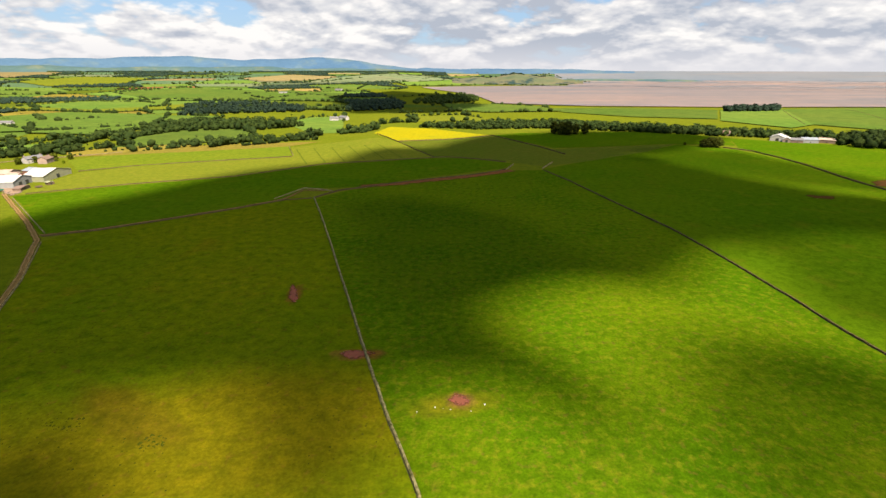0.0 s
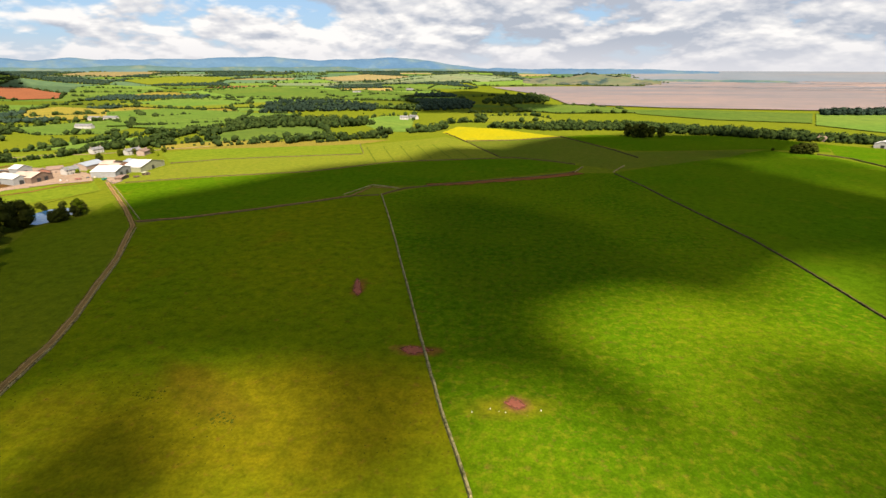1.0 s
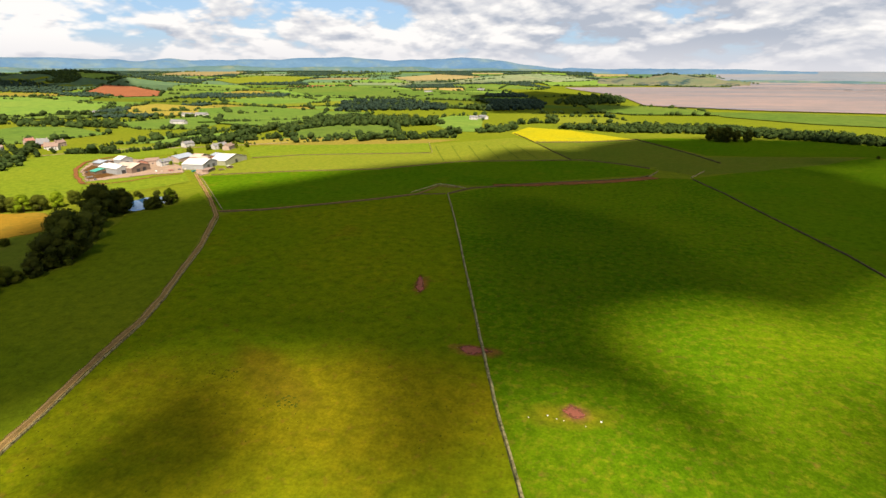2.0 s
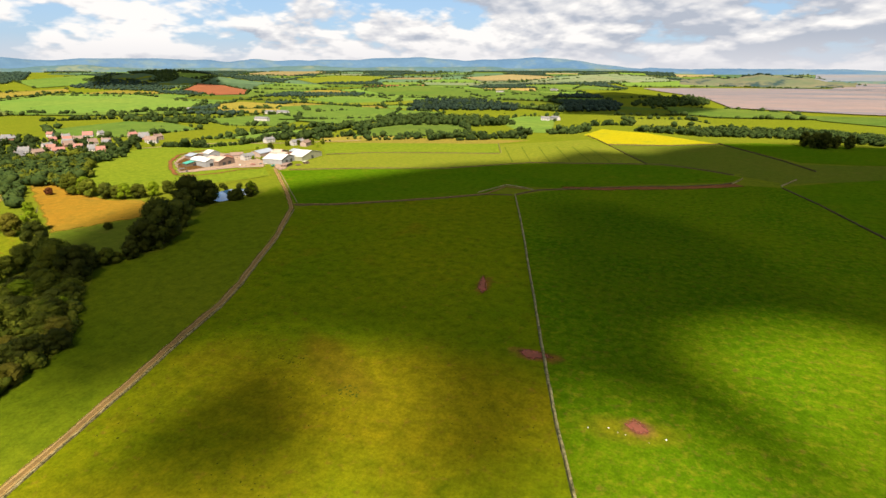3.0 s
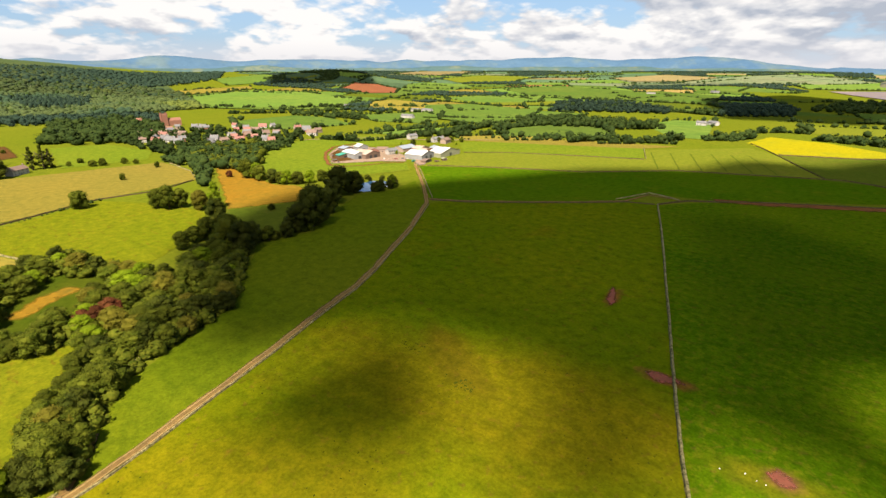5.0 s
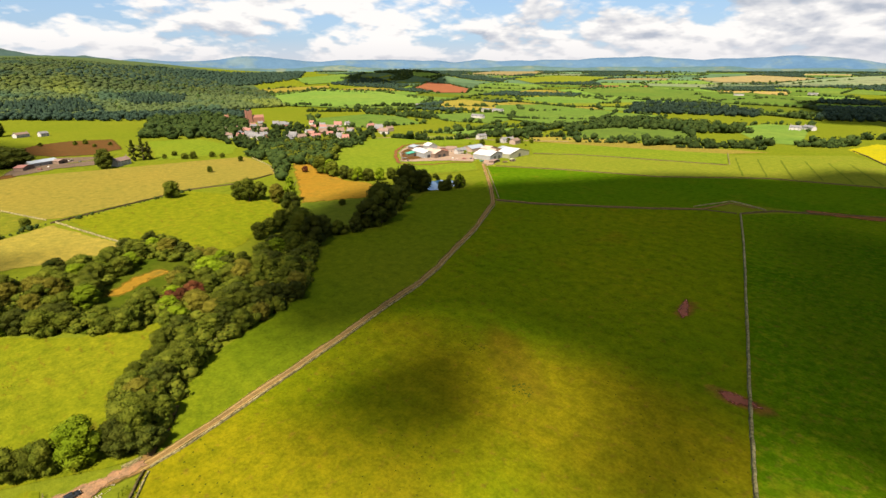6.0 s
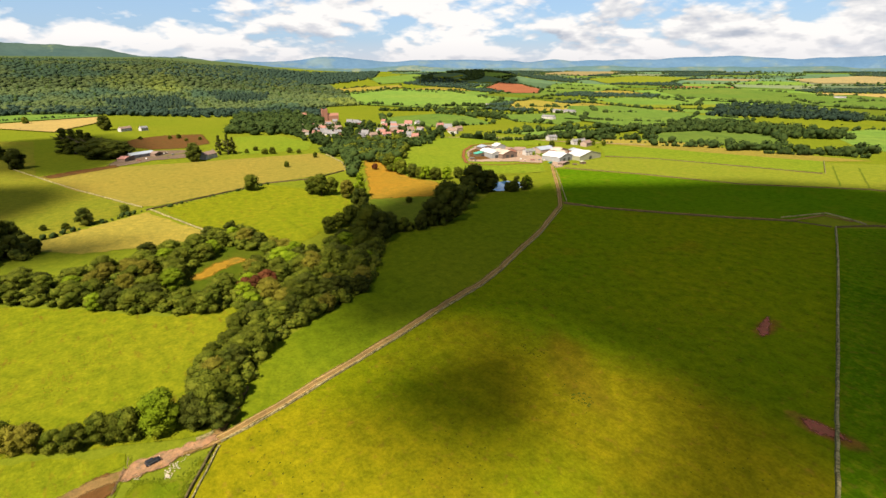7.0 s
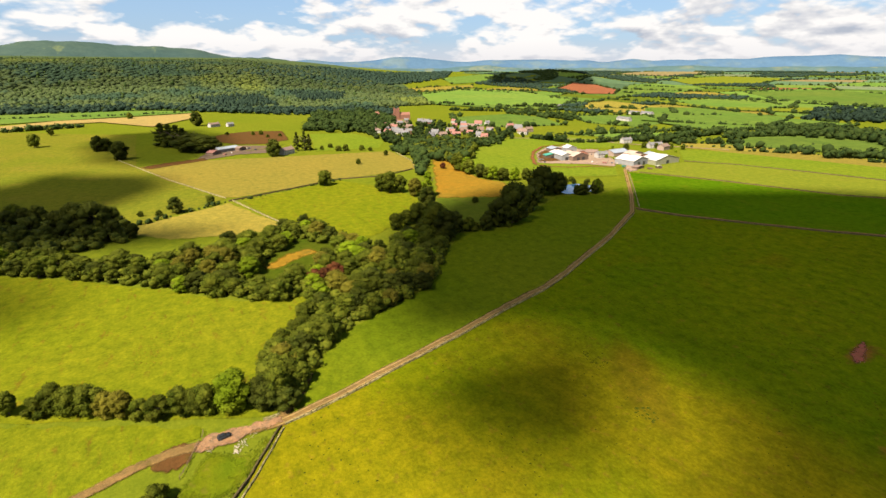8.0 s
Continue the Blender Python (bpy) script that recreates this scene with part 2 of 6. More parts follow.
# wooded far hills, blued by haze in the colour, with pale clearings
M["haze_green"] = soil_like("haze_green", (0.028, 0.048, 0.046), (0.040, 0.060, 0.048), (0.074, 0.092, 0.050), 0.002, 0.005, 0.05, stain_at=(0.60, 0.68), stretch=(10, 0.6, 1.6), contrast=0.3)


# ---- helpers for building ----
def rise(x, y):
    """Height of the land: level farmland, climbing to the hills far out; a wooded hill to the west."""
    def ss(v):
        v = min(1.0, max(0.0, v))
        return v * v * (3 - 2 * v)
    r, a = math.hypot(x, y), math.degrees(math.atan2(-x, y))
    k = ss((a + 4) / 16)
    r0, r1 = 3300 - 1500 * k, 4800 - 500 * k
    knoll = 52 * math.exp(-((a - 51) / 6.5) ** 2 - ((r - 3000) / 250) ** 2)
    return knoll + 76 * ss((r - r0) / (r1 - r0)) + 95 * ss((r - 1350) / 1400) * ss((a - 64) / 20) * ss((150 - a) / 20)


def mesh_of(name, bm, mat, smooth=False):
    me = bpy.data.meshes.new(name)
    bm.to_mesh(me)
    bm.free()
    for m in mat if isinstance(mat, (list, tuple)) else [mat]:
        me.materials.append(m)
    if smooth:
        me.shade_smooth()
    return me


def part(name, bm, mat, parent, label="", smooth=False):
    ob = new(name, mesh_of(name, bm, mat, smooth))
    ob.parent = parent
    return tagged(ob, label)


def root(name, x, y, turn=0.0, z=None):
    ob = new(name)
    ob.matrix_basis = pose(x, y, rise(x, y) if z is None else z, 0, 0, turn)
    return ob


def ragged(points, step, amount, seed, closed=True):
    """A line through the points with corners every step or so, wandering by amount."""
    rnd, out, n = random.Random(seed), [], len(points)
    for i in range(n if closed else n - 1):
        p, q = Vector(points[i]), Vector(points[(i + 1) % n])
        d = q - p
        k = max(1, int(d.length / step))
        side = Vector((-d.y, d.x)).normalized() if d.length else Vector((0, 0))
        for j in range(k):
            out.append(p + d * (j / k) + side * (rnd.uniform(-amount, amount) if j else 0))
    if not closed:
        out.append(Vector(points[-1]))
    return out


LAID = []


def field(name, points, mat, label, category="field", lift=0.12, cell=70.0, wander=1.2, kind="structure", fade=0.0):
    """A field, yard or patch: its outline filled, laid on the land."""
    far = max(math.hypot(*p) for p in points)
    if lift > 0:
        LAID.append(name)
        lift += 0.0015 * len(LAID)
    lift = abs(lift)
    edge = sum(math.dist(p, q) for p, q in zip(points, points[1:] + points[:1]))
    line = ragged(points, max(1.5, far * 0.006, edge / 90), wander, len(points) + int(far))
    bm = bmesh.new()
    vs = [bm.verts.new((p.x, p.y, 0)) for p in line]
    for tri in tessellate_polygon([[v.co for v in vs]]):
        if len(set(tri)) == 3:
            try:
                bm.faces.new([vs[i] for i in tri])
            except ValueError:
                pass
    bmesh.ops.recalc_face_normals(bm, faces=bm.faces)
    cover = bm.verts.layers.float.new("cover") if mat in FRAYED else None
    if cover:
        fade = fade or min(6.0, 0.05 * edge)
        for _ in range(6):
            long = [e for e in bm.edges if e.calc_length() > max(fade, edge / 70) and not e.is_boundary]
            if not long:
                break
            bmesh.ops.subdivide_edges(bm, edges=long, cuts=1)
            bmesh.ops.triangulate(bm, faces=bm.faces)
        rim = np.array([v.co.xy for v in bm.verts if v.is_boundary])
        for v in bm.verts:
            v[cover] = min(1.0, float(np.sqrt(((rim - np.array(v.co.xy)) ** 2).sum(1).min())) / fade)
    if far > 1300:
        for _ in range(4):
            long = [e for e in bm.edges if e.calc_length() > cell]
            if not long:
                break
            bmesh.ops.subdivide_edges(bm, edges=long, cuts=1, use_grid_fill=False)
            bmesh.ops.triangulate(bm, faces=bm.faces)
    for v in bm.verts:
        v.co.z = rise(v.co.x, v.co.y) + lift * (1 if far < 1300 else 8)
    for f in bm.faces:
        if f.normal.z < 0:
            f.normal_flip()
    return tagged(new(name, mesh_of(name, bm, M[mat])), label, category, kind=kind)


def strip(name, points, width, mat, label, category, lift=0.2, wander=0.3, kind="structure", aside=0.0):
    """A track or band along a line, of about one width."""
    line = ragged(points, 6.0, wander, len(points), closed=False)
    LAID.append(name)
    lift += 0.0015 * len(LAID)
    rnd = random.Random(len(line))
    bm = bmesh.new()
    cover = bm.verts.layers.float.new("cover")
    width = width * 1.4 if mat in FRAYED else width
    prev = None
    for i, p in enumerate(line):
        d = (line[min(i + 1, len(line) - 1)] - line[max(i - 1, 0)]).normalized()
        s = Vector((-d.y, d.x)) * width / 2 * rnd.uniform(0.84, 1.12)
        p = p + Vector((-d.y, d.x)) * aside
        row = [bm.verts.new((q.x, q.y, rise(q.x, q.y) + lift)) for q in (p - s, p, p + s)]
        row[1][cover] = 1.4
        if prev:
            bm.faces.new((prev[1], prev[0], row[0], row[1]))
            bm.faces.new((prev[2], prev[1], row[1], row[2]))
        prev = row
    bmesh.ops.recalc_face_normals(bm, faces=bm.faces)
    for f in bm.faces:
        if f.normal.z < 0:
            f.normal_flip()
    return tagged(new(name, mesh_of(name, bm, M[mat])), label, category, kind=kind)


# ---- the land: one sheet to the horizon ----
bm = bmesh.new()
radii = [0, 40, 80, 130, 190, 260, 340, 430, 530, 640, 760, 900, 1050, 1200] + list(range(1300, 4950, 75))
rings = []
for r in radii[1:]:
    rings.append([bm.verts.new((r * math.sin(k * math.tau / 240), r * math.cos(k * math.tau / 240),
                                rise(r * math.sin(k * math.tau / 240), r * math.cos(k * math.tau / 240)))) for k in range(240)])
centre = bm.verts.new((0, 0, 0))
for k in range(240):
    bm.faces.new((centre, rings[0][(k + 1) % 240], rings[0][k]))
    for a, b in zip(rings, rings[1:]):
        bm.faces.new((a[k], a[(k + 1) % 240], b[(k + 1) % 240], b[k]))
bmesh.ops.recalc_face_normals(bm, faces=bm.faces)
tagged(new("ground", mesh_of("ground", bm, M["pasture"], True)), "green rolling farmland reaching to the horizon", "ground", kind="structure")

# ---- estuary ----
field("mudflat", [(-120, 2911), (-25, 2557), (69, 2258), (137, 1900), (161, 1558), (258, 1508), (405, 1440), (570, 1418), (762, 1397), (976, 1397), (1204, 1397), (1422, 1338)] + [(2763, 2641), (2263, 2919), (1598, 3167), (930, 3230), (394, 3137), (53, 3038)],
      "mud", "pink-brown tidal mudflat of the estuary at low water", "mudflat", 0.3, 120)
def bearing(a, r):
    return (-math.sin(radians(a)) * r, math.cos(radians(a)) * r)


field("far_sands", [bearing(a, 2980) for a in (-13, -16, -22, -28, -34, -40, -46)] + [bearing(a, 4000) for a in (-46, -40, -34, -28, -22, -16, -14)],
      "mud", "wide tidal sands running out to sea", "mudflat", 0.35, 150)
field("far_shore", [bearing(a, 3860) for a in (-12, -16, -22, -28, -34, -40, -46)] + [bearing(a, 4900) for a in (-46, -40, -34, -28, -22, -16, -12)],
      "far_shore", "sea beyond the sands, blue-grey haze in its colour", "shore", 0.36, 150)
shore_rnd = random.Random(19)
for k in range(34):
    # channels and dark banks, long and thin across the view
    a0, r0 = shore_rnd.uniform(-44, -9), 3050 + 1000 * shore_rnd.random()
    wide, deep = shore_rnd.uniform(4, 12), shore_rnd.uniform(10, 42) * (r0 / 3000) ** 2
    top = [bearing(a0 - wide * f / 12, r0 + deep * (0.6 + 0.4 * math.sin(f * 1.1 + k)) * math.sin(math.pi * f / 12) ** 0.6) for f in range(12)]
    low = [bearing(a0 - wide * f / 12, r0 - deep * (0.3 + 0.3 * math.sin(f * 0.9 + 2 * k)) * math.sin(math.pi * f / 12) ** 0.6) for f in range(12, 0, -1)]
    field("far_shore", top + low, "far_shore", "channel and bank in the sands, blue-grey haze in its colour", "shore", 0.4, 150)

# ---- near fields ----
field("grass_field", [(-105.3, 395.0), (-54.6, 240.9), (-29.0, 161.0), (-13.7, 115.7), (-5.9, 94.3)] + [(0, 60), (-60, -20), (-105, -30)] + [(-105.4, -1.1), (-129.2, 12.3), (-134.8, 32.3), (-142.0, 55.0), (-152.4, 88.8), (-162.8, 117.9), (-171.1, 145.0), (-179.2, 164.2), (-195.6, 194.7), (-213.4, 230.0), (-246.9, 286.1)] + [(-239.4, 310.6), (-211.0, 332.5), (-183.8, 358.9), (-154.3, 382.3), (-128.8, 402.6)],
      "grass_main", "sloping green and yellow-brown grazed grass field", "field")
field("grass_field", [(-105.3, 395.0), (-54.6, 240.9), (-29.0, 161.0), (-13.7, 115.7), (-5.9, 94.3)] + [(0, 60), (60, -20), (180, -20)] + [(167.1, 133.9), (164.1, 159.1), (160.9, 207.5), (155.3, 274.7), (142.5, 348.2), (120.1, 459.6), (105.6, 517.7), (65.5, 514.6), (8.8, 477.6), (-43.8, 449.9), (-81.1, 425.0)],
      "grass_right", "large bright green grass field with lighter tufts", "field")
field("grass_field", [(106.2, 520.8), (120.1, 459.6), (142.5, 348.2), (155.3, 274.7), (160.9, 207.5), (164.1, 159.1), (167.1, 133.9), (313.9, 226.2), (385.7, 422.9), (387.2, 482.9), (399.0, 568.3), (383, 657), (330, 703)],
      "grass_lush", "green pasture beyond a dry stone wall", "field")
field("grass_field", [(-132.8, 13.0), (-157.1, 30.6), (-174.3, 43.9), (-186.9, 68.1), (-194.3, 88.1), (-233.5, 124.0), (-266.8, 149.9), (-258.7, 186.4), (-313.3, 270.0), (-301.4, 305.5), (-311.9, 344.7), (-254.0, 292.6), (-221.8, 236.0), (-200.5, 197.2), (-181.8, 160.8), (-166.1, 120.1), (-156.1, 90.8), (-144.3, 56.0), (-137.2, 33.0)],
      "grass_bank", "green strip of pasture between wood and farm track", "field")
field("grass_field", [(-362.5, -174.1), (-311.7, -92.9), (-281.8, -51.0), (-252.3, -16.1), (-223.0, 13.5), (-217.8, 43.1), (-177.0, 31.1), (-135.0, 12.8), (-147.3, -16.4), (-169.3, -61.4), (-194.6, -107.2)],
      "grass_lime", "bright yellow-green meadow with darker tussocks", "field")
field("grass_field", [(-190.4, -105.5), (-167.1, -61.0), (-139.6, -8.2), (-134.9, -8.5), (-129.9, -24.4), (-125.9, -37.6), (-120.8, -44.5), (-136.6, -74.9)],
      "grass_lime", "sunlit yellow-green meadow below a row of trees", "field")
field("grass_field", [(-256.4, 299.9), (-333.6, 380.7), (-357.5, 401.6), (-286.6, 445.3), (-203.6, 480.9), (-130.7, 548.0), (3.1, 594.6), (49.0, 574.8), (77.6, 554.3), (64.0, 526.1), (-12.6, 481.6), (-77.9, 438.0), (-121.3, 430.5), (-130.2, 394.7), (-156.1, 370.3), (-193.1, 340.6), (-229.6, 313.7)],
      "grass_lush", "dark green grazed pasture along the back lane", "field")
field("grass_field", [(-359.6, 404.1), (-366.7, 426.3), (-371.7, 501.3), (-331.1, 542.0), (-182.2, 599.0), (-204, 674), (-101, 778), (-61, 719), (-2.4, 595.4), (-131.5, 551.4), (-204.9, 483.8), (-288.3, 448.0)],
      "olive", "pale olive mown field", "field")
field("grass_field", [(-376.8, 508.4), (-434, 574), (-407, 620), (-209, 684), (-185.5, 607.1), (-278.1, 564.3)],
      "grass_strip", "light green field behind the farm", "field")
field("crop_field", [(-452, 597), (-432, 658), (-366, 684), (-292, 708), (-177, 732), (-212, 682), (-316, 641), (-401, 610)],
      "hay", "narrow golden strip of ripe crop", "field")
field("crop_field", [(-114, 833), (-97, 925), (-24, 898), (76, 803), (14, 763), (-66, 738)],
      "yellow_crop", "vivid yellow flowering crop field", "field")
field("grass_field", [(-65, 726), (14, 756), (77, 796), (133.5, 671.7), (149.9, 611.6), (75.6, 572.0), (24.0, 587.2), (-6.0, 587.2)],
      "rough_olive", "rough olive-brown grass field", "field")
field("grass_field", [(74.7, 564.6), (129.8, 652.1), (211, 677), (322, 703), (266.2, 642.6), (165.8, 568.3), (109.3, 536.9)],
      "rough_olive", "rough olive-brown hill pasture", "field")
field("grass_field", [(77, 803), (127, 833), (201, 833), (350, 856), (437, 769), (403, 692), (324, 709), (196, 677), (148.7, 671.7)],
      "grass_lush", "smooth dark green field below the estuary wood", "field")
field("grass_field", [(437, 769), (478, 738), (595, 672), (662, 572), (362.4, 296.7), (391.1, 429.4), (389.2, 485.7), (401.4, 572.0), (393, 662)],
      "grass_lush", "bright sunlit pasture behind a hedge", "field")
field("grass_field", [(703, 1301), (884, 1338), (696, 954), (617, 898), (560, 1028)], "grass_far", "green coastal field", "field")
field("grass_field", [(884, 1338), (1187, 1377), (1422, 1338), (995, 925), (766, 840), (696, 954)], "grass_far", "green coastal field", "field")
field("grass_field", [(263, 1357), (478, 1377), (696, 1301), (573, 1064), (414, 1115), (294, 1232)], "grass_far", "pale coastal meadow", "field")

# ---- fields to the west ----
field("hay_field", [(-370.2, -48.4), (-415.6, 25.9), (-337.1, 52.5), (-324.4, 39.4), (-336.7, -15.9)], "hay", "golden mown hay field", "field")
field("hay_field", [(-621.5, -44.9), (-639.8, 2.1), (-618.6, 118.6), (-601.4, 236.6), (-511.9, 231.6), (-476.1, 213.3), (-462.6, 128.8), (-432.0, 34.0), (-436.3, 25.7), (-526.4, -15.5)], "hay", "golden dry grass field", "field")
field("grass_field", [(-418.0, 36.7), (-457.6, 127.3), (-410.9, 155.0), (-358.5, 166.7), (-314.2, 134.7), (-279.9, 93.0), (-323.9, 72.3), (-339.8, 53.0)], "grass_lime", "lime green paddock above the wood", "field")
field("grass_field", [(-425.4, -174.1), (-1122, -413), (-1086, -264), (-939, -62), (-619.2, -47.4), (-526.4, -15.5), (-432.3, 25.3), (-370.2, -48.4), (-353.6, -102.2)], "parkland", "mown olive-green parkland", "field")
field("hay_field", [(-524.0, 256.8), (-520.8, 279.9), (-404.4, 251.7), (-381.5, 262.5), (-362.0, 258.5), (-330.7, 228.2), (-353.2, 176.9)], "orange_grass", "orange-brown seeding grass field", "field")
field("grass_field", [(-352.8, 177.7), (-330.7, 228.2), (-270.8, 174.0), (-260.4, 142.2), (-312.9, 153.0)], "rough_olive", "shaded rough grass by the wood", "field")
field("straw_field", [(-1161, -392), (-1182, -286), (-1259, -214), (-1280, -99), (-1337, 34), (-1210, 34), (-1055, -41), (-1191, -132), (-1181, -202), (-1096, -266), (-1046, -356)], "straw", "straw-coloured stubble field with round bales", "field")
field("grass_field", [(-1483, -492), (-1483, -351), (-1493, -136), (-1403, 36), (-1354, 34), (-1310, -101), (-1231, -296), (-1183, -399)], "grass_far", "pale green pasture below a wooded hill", "field")
field("grass_field", [(-580.1, 340.2), (-628, 445), (-612, 534), (-533, 574), (-486, 520), (-525.9, 422.7), (-450.6, 357.0), (-386.7, 412.4), (-350.2, 378.8), (-374.8, 331.7), (-438.3, 272.5), (-493.3, 291.1)], "grass_strip", "bright green paddock round the farm", "field")
field("grass_field", [(-825, 187), (-809, 250), (-694, 265), (-635.5, 233.9), (-645.1, 152.7)], "grass_strip", "green paddock beside the village", "field")

# ---- farmland in the distance ----
far_fields = [
    ("red_soil", "bare red ploughed field", [(-1871, 1560), (-2022, 1787), (-1905, 1835), (-1649, 1723), (-1504, 1548), (-1581, 1460)]),
    ("hay", "dry golden field", [(-994, 911), (-1203, 1133), (-1225, 1245), (-932, 1164), (-817, 1042), (-884, 931)]),
    ("grass_far", "green hill field", [(-1924, 844), (-2048, 1114), (-1824, 1236), (-1330, 1186), (-1020, 857), (-1167, 739), (-1415, 653)]),
    ("grass_far", "green field", [(-787, 981), (-697, 1146), (-479, 1122), (-527, 911), (-535, 797), (-675, 822)]),
    ("grass_far", "green field", [(-436, 633), (-513, 933), (-376, 938), (-275, 762), (-381, 692)]),
    ("grass_far", "green field", [(-910, 785), (-824, 943), (-680, 846), (-648, 739), (-749, 710)]),
    ("grass_far", "green field", [(-1342, 1920), (-1211, 2324), (-853, 2331), (-529, 2029), (-654, 1680), (-928, 1690)]),
    ("olive", "pale field", [(-1168, 1342), (-1189, 1624), (-932, 1612), (-668, 1353), (-818, 1223)]),
    ("grass_far", "green field", [(-313, 996), (-289, 1121), (-217, 1128), (-167, 834), (-215, 826)]),
    ("grass_far", "green field", [(-788, 2020), (-667, 2258), (-390, 2099), (-337, 1639), (-567, 1725)]),
    ("haze_pale", "pale hill field", [(-931, 2541), (-649, 2818), (-346, 3771), (-42, 3912), (-237, 3298), (-534, 2693)]),
    ("haze_pale", "pale hill field", [(-738, 2798), (-544, 3511), (-355, 3927), (65, 3741), (-223, 3226), (-493, 2778)]),
    ("grass_far", "green hill field", [(-285, 3134), (65, 3741), (281, 3418), (56, 3228), (-205, 2964)]),
    ("grass_far", "green field", [(-7, 1533), (159, 1508), (274, 1418), (287, 1266), (103, 1232), (23, 1301)]),
    ("olive", "brown-green marsh field", [(-81, 1142), (47, 1171), (111, 1040), (18, 1017), (-50, 1017)]),
    ("grass_far", "green field", [(-967, 1115), (-902, 1232), (-618, 1156), (-535, 954), (-641, 864), (-730, 833)]),
    ("hay", "yellow field", [(-491, 625), (-443, 672), (-376, 703), (-331, 692), (-388, 643), (-444, 607)]),
    ("grass_far", "green field", [(-1174, 1417), (-1124, 1646), (-908, 1716), (-770, 1418), (-894, 1301)]),
    ("grass_far", "green field", [(-1282, 2016), (-1149, 2333), (-755, 2210), (-386, 1922), (-409, 1667), (-762, 1724), (-1008, 1761)]),
    ("haze_tan", "pale stubble field", [(-1169, 2978), (-977, 3442), (-644, 3251), (-710, 2934), (-950, 2800)]),
    ("grass_far", "green field", [(-1859, 871), (-2063, 1205), (-1786, 1317), (-1322, 1194), (-1147, 957), (-1270, 732), (-1467, 707)]),
    ("hay", "golden field", [(-2099, 910), (-2254, 1102), (-2254, 1339), (-2121, 1275), (-2015, 931)]),
    ("grass_far", "green field", [(-2785, 1437), (-3067, 1932), (-2762, 1910), (-2352, 1483), (-2370, 1289)]),
    ("haze_tan", "pale stubble field", [(-2556, 2625), (-3048, 3846), (-2259, 3182), (-2170, 2645)]),
    ("olive", "pale field", [(-1974, 2410), (-1950, 2853), (-1591, 2886), (-1508, 2425), (-1696, 2234)]),
    ("haze_pale", "pale far field", [(281, 3418), (496, 3972), (789, 4169), (892, 3828), (994, 3454), (618, 3241)]),
    ("grass_far", "green field", [(-979, 533), (-994, 692), (-888, 708), (-740, 644), (-758, 529), (-833, 466)]),
    ("grass_far", "green field", [(-634, 553), (-634, 653), (-568, 712), (-496, 699), (-539, 603)]),
    ("grass_far", "green field", [(-1535, -299), (-1568, -141), (-1438, 25), (-1467, -134)]),
    ("hay", "golden field", [(-2069, 844), (-2213, 1007), (-2213, 1184), (-2118, 1194), (-1992, 953)]),
]
for mat, label, points in far_fields:
    field("far_field", points, mat, label + " in the distance", "field", 0.2)

# ---- the patchwork of farmland further out ----
def within(p, poly):
    odd, n = False, len(poly)
    for i in range(n):
        (x0, y0), (x1, y1) = poly[i], poly[i - 1]
        if (y0 > p[1]) != (y1 > p[1]) and p[0] < (x1 - x0) * (p[1] - y0) / (y1 - y0) + x0:
            odd = not odd
    return odd


water_edge = [(-262, 2880), (-115, 2777), (64, 2109), (129, 1793), (153, 1485), (247, 1440), (546, 1357), (936, 1338), (1365, 1283), (3329, 3208), (2000, 3995), (428, 3411)]
patch_rnd = random.Random(31)
CELL_X, CELL_Y = 250.0, 190.0
corners = {}


def corner(i, j):
    if (i, j) not in corners:
        x, y = i * CELL_X + patch_rnd.uniform(-75, 75), j * CELL_Y + patch_rnd.uniform(-55, 55)
        c, s = math.cos(0.35), math.sin(0.35)
        corners[i, j] = (x * c - y * s, x * s + y * c)
    return corners[i, j]


def open_country(x, y):
    r, a = math.hypot(x, y), math.degrees(math.atan2(-x, y))
    wooded = a > 62 and r > 1250
    return 1180 < r < 4550 and -14 < a < 108 and not wooded and not within((x, y), water_edge)


patchwork, thickets = [], []
for i in range(-22, 12):
    for j in range(-8, 28):
        quad = [corner(i, j), corner(i + 1, j), corner(i + 1, j + 1), corner(i, j + 1)]
        if not all(open_country(*p) for p in quad):
            continue
        kind = patch_rnd.choices(("grass_far", "grass_far", "olive", "hay", "straw", "rough_olive", "wood", "red_soil"), (7, 6, 1.5, 0.6, 0.7, 3.4, 2.0 if math.hypot(*quad[0]) < 2400 else 7.0, 0.25))[0]
        if kind == "wood":
            thickets.append(quad)
        else:
            # beyond 2500 m each cover is swapped for its haze-tinted version
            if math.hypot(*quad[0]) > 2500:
                kind = {"olive": "haze_pale", "rough_olive": "haze_mid", "hay": "haze_tan", "straw": "haze_tan", "grass_far": "haze_mid" if patch_rnd.random() < 0.6 else "grass_far"}.get(kind, kind)
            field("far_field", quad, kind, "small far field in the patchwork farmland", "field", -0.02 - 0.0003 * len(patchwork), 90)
            patchwork.append(quad)

# ---- bare earth ----
field("bare_patch", [(-40.4, 160.2), (-35.1, 163.4), (-27.5, 163.0), (-23.1, 159.8), (-29.8, 156.8), (-33.7, 155.3)], "patch", "bare red earth by a gap in the wall", "bare earth", 0.2, wander=0.4, kind="", fade=2.6)
field("bare_patch", [(-72.5, 206.9), (-75.7, 223.5), (-72.8, 224.8), (-65.4, 206.9), (-67.2, 201.1)], "patch", "worn red earth patch in the grass", "bare earth", 0.2, wander=0.4, kind="", fade=2.6)
field("bare_patch", [(0.7, 132.8), (3.7, 137.2), (8.1, 135.4), (10.0, 130.5), (4.9, 127.7)], "patch", "worn red earth patch in the grass", "bare earth", 0.2, wander=0.6, kind="", fade=2.6)
